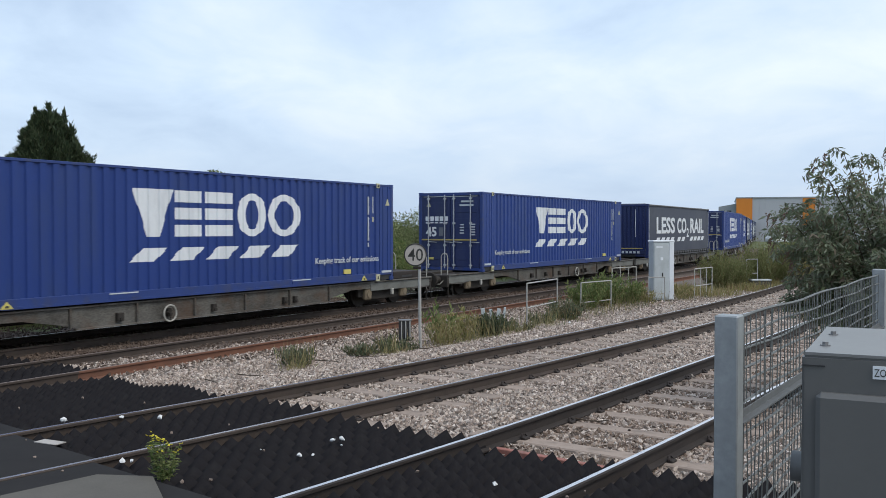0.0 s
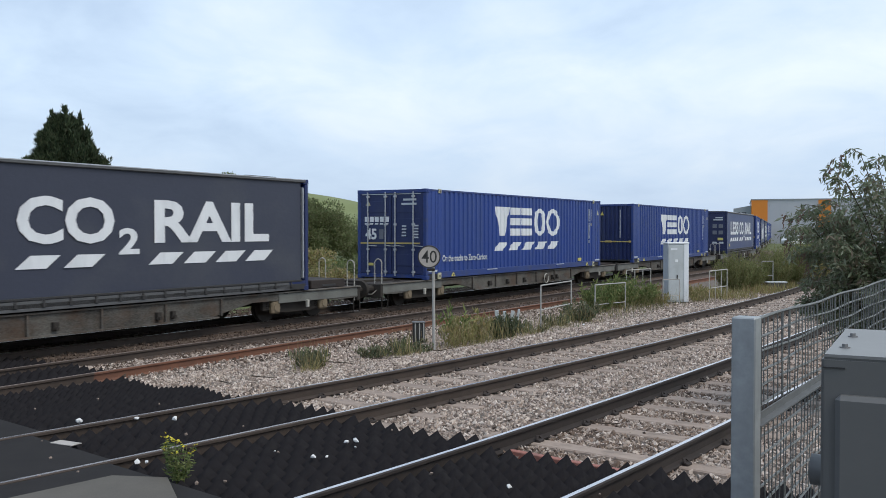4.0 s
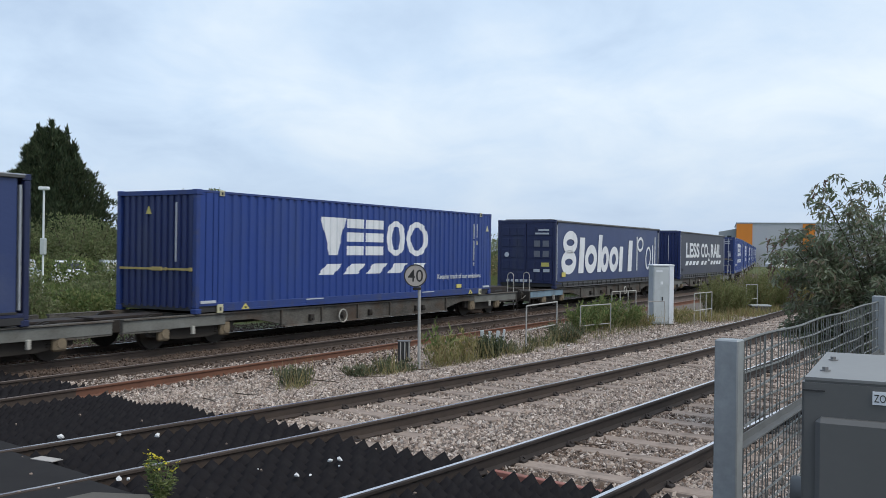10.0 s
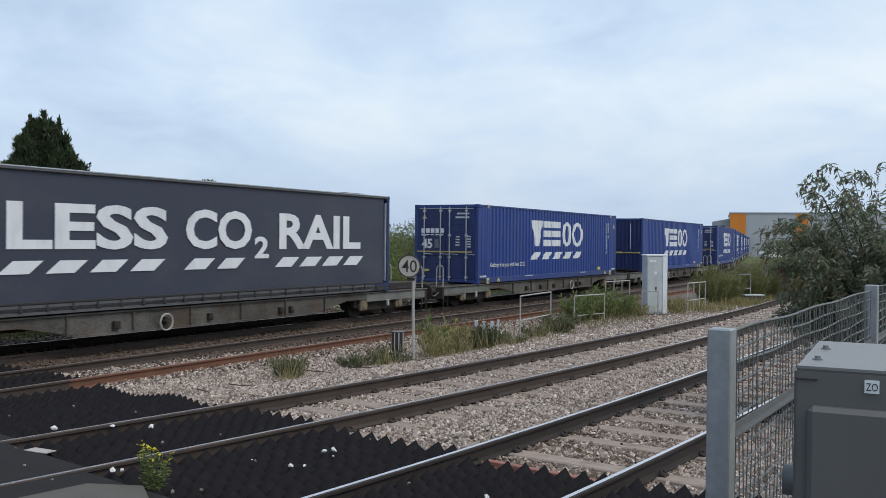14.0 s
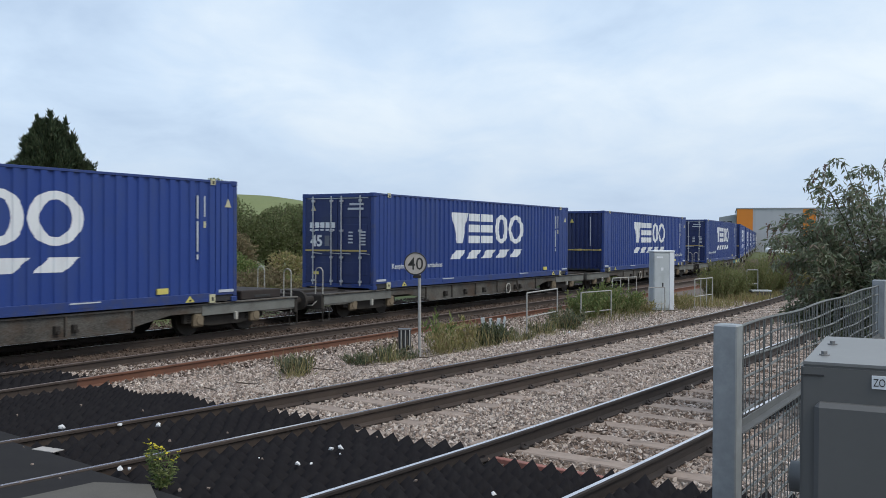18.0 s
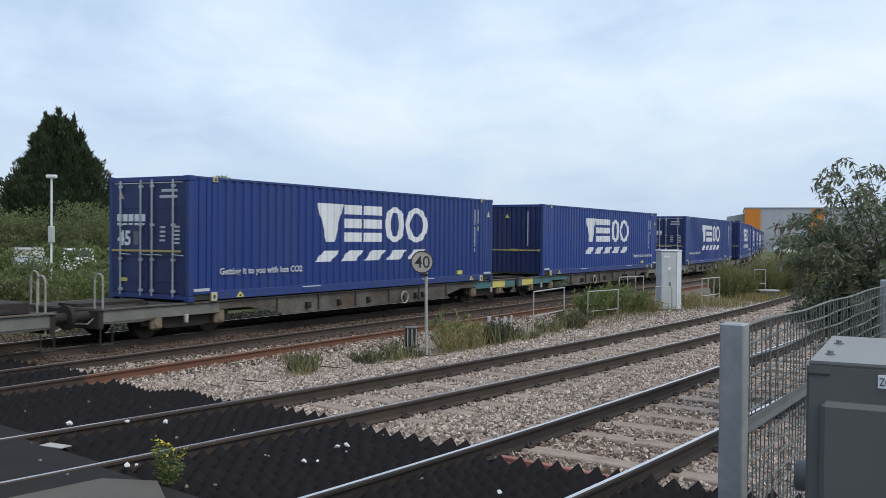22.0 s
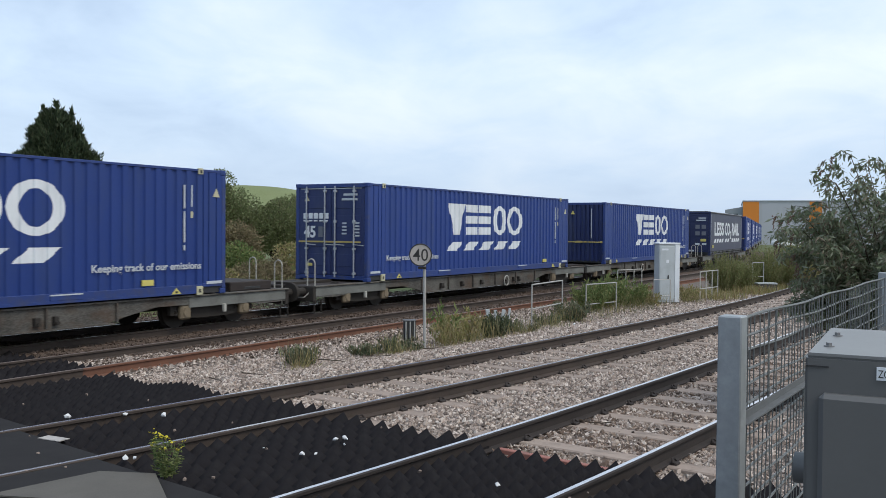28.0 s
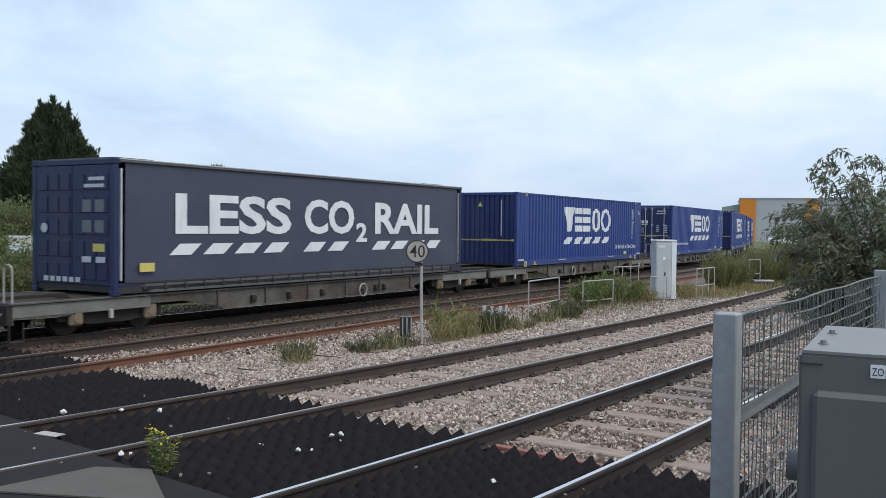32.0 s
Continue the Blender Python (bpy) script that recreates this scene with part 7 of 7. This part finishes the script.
big_bush()

# ------------------------------------------------------------------ beyond: lamp, cars, bank, warehouse


def lamp_post(x, y, h):
    root = thing("street_lamp", pose(x, y, -0.2), "slim white street lamp with a flat head and small box", "street lamp")
    part("pole", tubed([(0, 0, -0.2), (0, 0, h)], 0.042, 10), M_WHITE, root)
    part("lamp_head", boxed(-0.20, 0.20, -0.10, 0.10, h, h + 0.14, 0.03), M_WHITE, root, "flat white lamp head")
    part("control_box", boxed(-0.10, 0.10, -0.10, 0.10, h - 2.55, h - 1.90, 0.02), M_WHITECAB, root, "pale control box")


lamp_post(-15.76, 36.5, 4.28)


def car(m, mat, label, L=4.2, H=1.45):
    root = thing("parked_car", m, label, "car", "parked cars")
    bm = bmesh.new()
    prism(bm, [(-L / 2, 0.32), (L / 2, 0.32), (L / 2, 0.72), (L * 0.44, 0.86), (L * 0.24, 0.95), (-L * 0.45, 0.95), (-L / 2, 0.78)], -0.85, 0.85)
    bmesh.ops.bevel(bm, geom=list(bm.edges), offset=0.06, segments=2, affect="EDGES")
    body = part("body", bm, mat, root)
    bm = bmesh.new()
    prism(bm, [(-L * 0.44, 0.93), (L * 0.23, 0.93), (L * 0.08, H), (-L * 0.33, H)], -0.72, 0.72)
    bmesh.ops.bevel(bm, geom=list(bm.edges), offset=0.05, segments=2, affect="EDGES")
    part("cabin", bm, mat, root)
    for y in (-0.735, 0.725):
        for a, b in ((-L * 0.36, -L * 0.14), (-L * 0.11, L * 0.12)):
            part("side_window", boxed(a, b, y, y + 0.012, 1.0, H - 0.12, 0.003), M_GLASSDARK, root)
    bm = boxed(-0.02, 0.02, -0.62, 0.62, 0, 0.5, 0.004)
    w = part("windscreen", bm, M_GLASSDARK, root)
    w.matrix_basis = pose(L * 0.205, 0, 0.96, 0, -35, 0)
    for x in (-L * 0.31, L * 0.31):
        for y in (-0.80, 0.80):
            bm = bmesh.new()
            disc(bm, (x, y, 0.31), 0.31, 0.2, 20)
            t = part("tyre", bm, M_BLACK, root)
            bm = bmesh.new()
            disc(bm, (x, y - 0.11 if y < 0 else y + 0.11, 0.31), 0.19, 0.02, 14)
            part("rim", bm, M_ROD, t)
    for y in (-0.6, 0.6):
        part("headlight", boxed(L / 2 - 0.05, L / 2 + 0.01, y - 0.16, y + 0.16, 0.62, 0.76, 0.02), M_WHITE, root)
    return root


M_GLASSDARK = surface("dark_car_glass", (0.03, 0.035, 0.04), (0.04, 0.045, 0.05), 3, 0.1, 0, 40, 0.0)
M_CARWHITE = surface("white_car_paint", (0.72, 0.73, 0.74), (0.66, 0.67, 0.68), 2, 0.25, 0, 40, 0.0)
M_CARSILVER = surface("silver_car_paint", (0.42, 0.44, 0.46), (0.36, 0.38, 0.40), 2, 0.3, 0.4, 40, 0.0)
car(pose(-16.3, 46.4, -0.35, 0, 0, -62), M_CARSILVER, "silver parked car half hidden by scrub", 4.2, 1.55)
car(pose(-18.9, 46.9, -0.32, 0, 0, -66), M_CARWHITE, "white parked car half hidden by scrub")
car(pose(-21.6, 47.2, -0.29, 0, 0, -58), M_CARSILVER, "silver parked car half hidden by scrub")
car(pose(46.2, 126.0, -0.13, 0, 0, 30), M_CARWHITE, "white parked car near the warehouse")

M_BANK = surface("dry_grass_bank", (0.20, 0.225, 0.095), (0.135, 0.165, 0.062), 0.25, 0.95, 0, 4, 0.5, 0.2)


def bank():
    """The dry grassy bank behind the hedgerow."""
    nx, ny = 60, 24
    X, Y = np.meshgrid(np.linspace(-62, 4, nx), np.linspace(101, 154, ny))
    u = np.clip(1 - ((X + 27) / np.where(X < -27, 17.0, 23.0)) ** 2, 0, 1) * np.clip(1 - ((Y - 127.5) / 26.5) ** 2, 0, 1)
    bump = np.array([[noise.noise(Vector((a * 0.12, b * 0.12, 0.3))) for a, b in zip(r, q)] for r, q in zip(X, Y)])
    Z = -0.4 + 7.7 * u ** 0.6 + bump * 0.8 * (u > 0)
    v = np.stack([X, Y, Z], -1).reshape(-1, 3)
    i = np.arange(nx * ny).reshape(ny, nx)
    f = np.stack([i[:-1, :-1], i[:-1, 1:], i[1:, 1:], i[1:, :-1]], -1).reshape(-1, 4)
    tagged(arrays("grass_bank", v, f, M_BANK, smooth=True), "high dry grassy earth bank behind the trees", "bank", kind="structure")


bank()


def warehouse():
    root = thing("warehouse", pose(54.3, 170.0, -0.03, 0, 0, -17.0) @ Matrix.Scale(0.887, 4), "large grey clad warehouse with orange corner panels", "warehouse")
    part("wall", boxed(0, 46, 0, 30, -0.5, 8.55), M_GREYCLAD, root, "pale grey clad main wall")
    part("roof", boxed(-0.15, 46.2, -0.15, 30.2, 8.55, 8.78), M_ROOFCLAD, root)
    part("orange_panel", boxed(-0.06, 3.1, -0.10, 0.0, -0.4, 8.55), M_ORANGE, root, "bright orange corner cladding")
    part("orange_panel", boxed(12.8, 15.2, -0.10, 0.0, 3.0, 8.55), M_ORANGE, root, "bright orange cladding stripe")
    rib = None
    for i in range(38):
        x = 3.5 + i * 1.1
        if 12.4 < x < 15.4:
            continue
        if rib is None:
            rib = part("cladding_rib", boxed(-0.03, 0.03, -0.05, 0.0, 0, 8.5), M_GREYCLAD, root)
            rib.matrix_basis = pose(x, 0, 0)
        else:
            again(rib, root, pose(x, 0, 0))
    bm = bmesh.new()
    prism(bm, [(-3.6, -0.5), (-0.08, -0.5), (-0.08, 7.55), (-3.6, 6.9)], 3, 24)
    part("side_wing", bm, M_ROOFCLAD, root, "lower grey side wing")
    for i in range(2):
        part("wing_window", boxed(-3.2 + i * 1.3, -2.3 + i * 1.3, 2.94, 3.0, 5.1, 6.1), M_GLASSDARK, root)
    part("loading_door", boxed(18, 22, -0.08, 0.0, 0, 4.5), M_ROOFCLAD, root)


warehouse()

def twig(x, y, z, length, turn, seed):
    rnd = random.Random(seed)
    pts = [(length * (t - 0.5), rnd.uniform(-0.04, 0.04) * length, 0.012 + rnd.uniform(0, 0.03)) for t in (0, 0.35, 0.7, 1)]
    o = part("twig", tubed(pts, 0.010, 5, 0.005), M_BARK)
    o.matrix_basis = pose(x, y, z, 0, 0, turn)
    return tagged(o, "thin dark dead twig lying on pale ballast", "twig", "twigs on the ballast")


for i, (x, y, q, a) in enumerate(((-2.9, 14.1, 0.55, -20), (-1.9, 15.6, 0.7, -35), (-1.2, 15.9, 0.5, 10), (-3.4, 13.6, 0.4, -50), (-0.2, 16.4, 0.45, 25), (2.4, 11.6, 0.4, 40), (1.6, 9.8, 0.35, -15))):
    twig(x, y, float(ground_height(x, y)) + 0.03, q, a, 70 + i)

# ------------------------------------------------------------------ ballast stones


def stones(name, n, area, lo, hi, seed, label, mat=None):
    """Loose angular stones on the ground, more of them near the rails."""
    rng = np.random.default_rng(seed)
    xy = area(rng, n)
    n = len(xy)
    base = np.array([(1, 0, 0), (-1, 0, 0), (0, 1, 0), (0, -1, 0), (0, 0, 1), (0, 0, -1)], float)
    tri = np.array([(0, 2, 4), (2, 1, 4), (1, 3, 4), (3, 0, 4), (2, 0, 5), (1, 2, 5), (3, 1, 5), (0, 3, 5)])
    r = rng.uniform(lo, hi, n)
    sc = rng.uniform(0.6, 1.25, (n, 6, 1)) * r[:, None, None]
    a = rng.uniform(0, 2 * math.pi, (n, 3))
    c, s = np.cos(a), np.sin(a)
    v = base[None] * sc + rng.normal(size=(n, 6, 3)) * 0.26 * r[:, None, None]
    v = np.stack([v[..., 0] * c[:, None, 0] - v[..., 1] * s[:, None, 0], v[..., 0] * s[:, None, 0] + v[..., 1] * c[:, None, 0], v[..., 2]], -1)
    v = np.stack([v[..., 0], v[..., 1] * c[:, None, 1] - v[..., 2] * s[:, None, 1], v[..., 1] * s[:, None, 1] + v[..., 2] * c[:, None, 1]], -1)
    z = ground_height(xy[:, 0], xy[:, 1]) + rng.uniform(-0.4, 0.55, n) * r
    v = v + np.concatenate([xy, z[:, None]], 1)[:, None, :]
    f = (tri[None] + (np.arange(n) * 6)[:, None, None]).reshape(-1, 3)
    return tagged(arrays(name, v.reshape(-1, 3), f, mat or M_STONE), label, "ballast", kind="stuff")


def strip_area(a0, a1, s0, s1, power):
    """Spots across the main line between two offsets, denser at the near end."""
    def area(rng, n):
        s = s0 + (s1 - s0) * rng.random(n) ** power
        o = a0 + (a1 - a0) * rng.random(n)
        d = np.clip(s, 0, 30.4)
        off = 7.875 - 0.0636 * d + 0.003193 * d * d + (s - d) * (-0.0636 + 0.006386 * d)
        nn = off + o
        x, y = s * UX - nn * UY, s * UY + nn * UX
        # only beyond the toothed edge
        for base, first in ((off - 3.05 - 0.55 * np.exp(-((s / 12.0) ** 2)), FIRST_A), (off, FIRST_B)):
            across = np.abs(nn - base)
            phase = np.abs((s - first + 0.35) % 0.70 - 0.35)
            on = (across < 1.27) & (((phase < 0.135) & (s > first - 0.3)) | (np.abs(s - END_A) < 0.14) * (first == FIRST_A))
            xk = rng.random(n) < (0.06 if first == FIRST_A else 0.30)
            nn = np.where(on & ~xk, 999.0, nn)
            # little lies against the rails
            nn = np.where((np.abs(across - 0.7525) < 0.05), 999.0, nn)
        ok = nn < 900
        s, nn = s[ok], nn[ok]
        x, y = s * UX - nn * UY, s * UY + nn * UX
        o = nn - np.interp(s, np.linspace(-10, 60, 281), [b_off(q) for q in np.linspace(-10, 60, 281)])
        keep = EDGE_D.x * (y - EDGE_A.y) - EDGE_D.y * (x - EDGE_A.x) > 0.03 + np.where(o > 1.4, np.minimum(0.27 * (o - 1.4) + 0.10, 1.25), 0.0)
        return np.stack([x[keep], y[keep]], 1)
    return area


stones("ballast", 115000, strip_area(-6.6, 1.6, 4.0, 18, 1.3), 0.013, 0.031, 1, "loose pale grey-brown angular ballast stones")
stones("ballast", 34000, strip_area(-6.0, 1.8, 17, 40, 1.5), 0.022, 0.042, 2, "loose pale grey-brown angular ballast stones")
stones("ballast", 36000, strip_area(1.6, 4.9, 1, 16, 1.0), 0.014, 0.031, 3, "loose pale grey ballast stones beside the siding")
stones("ballast", 16000, strip_area(1.6, 4.4, 15, 36, 1.2), 0.024, 0.045, 6, "pale ballast stones among lineside grass")
stones("ballast", 19000, strip_area(4.4, 7.0, 3, 28, 1.0), 0.018, 0.038, 4, "sparse ballast stones between siding and goods line")
stones("brown_ballast", 14000, strip_area(-4.25, -2.55, 5, 20, 1.3), 0.015, 0.035, 7, "brown dusty ballast stones between the near rails", M_STONE_BROWN)
stones("dirty_ballast", 42000, strip_area(5.2, 14.0, -4, 32, 1.0), 0.018, 0.042, 5, "oily brown ballast stones along the goods line", M_STONE_DIRTY)

motions()
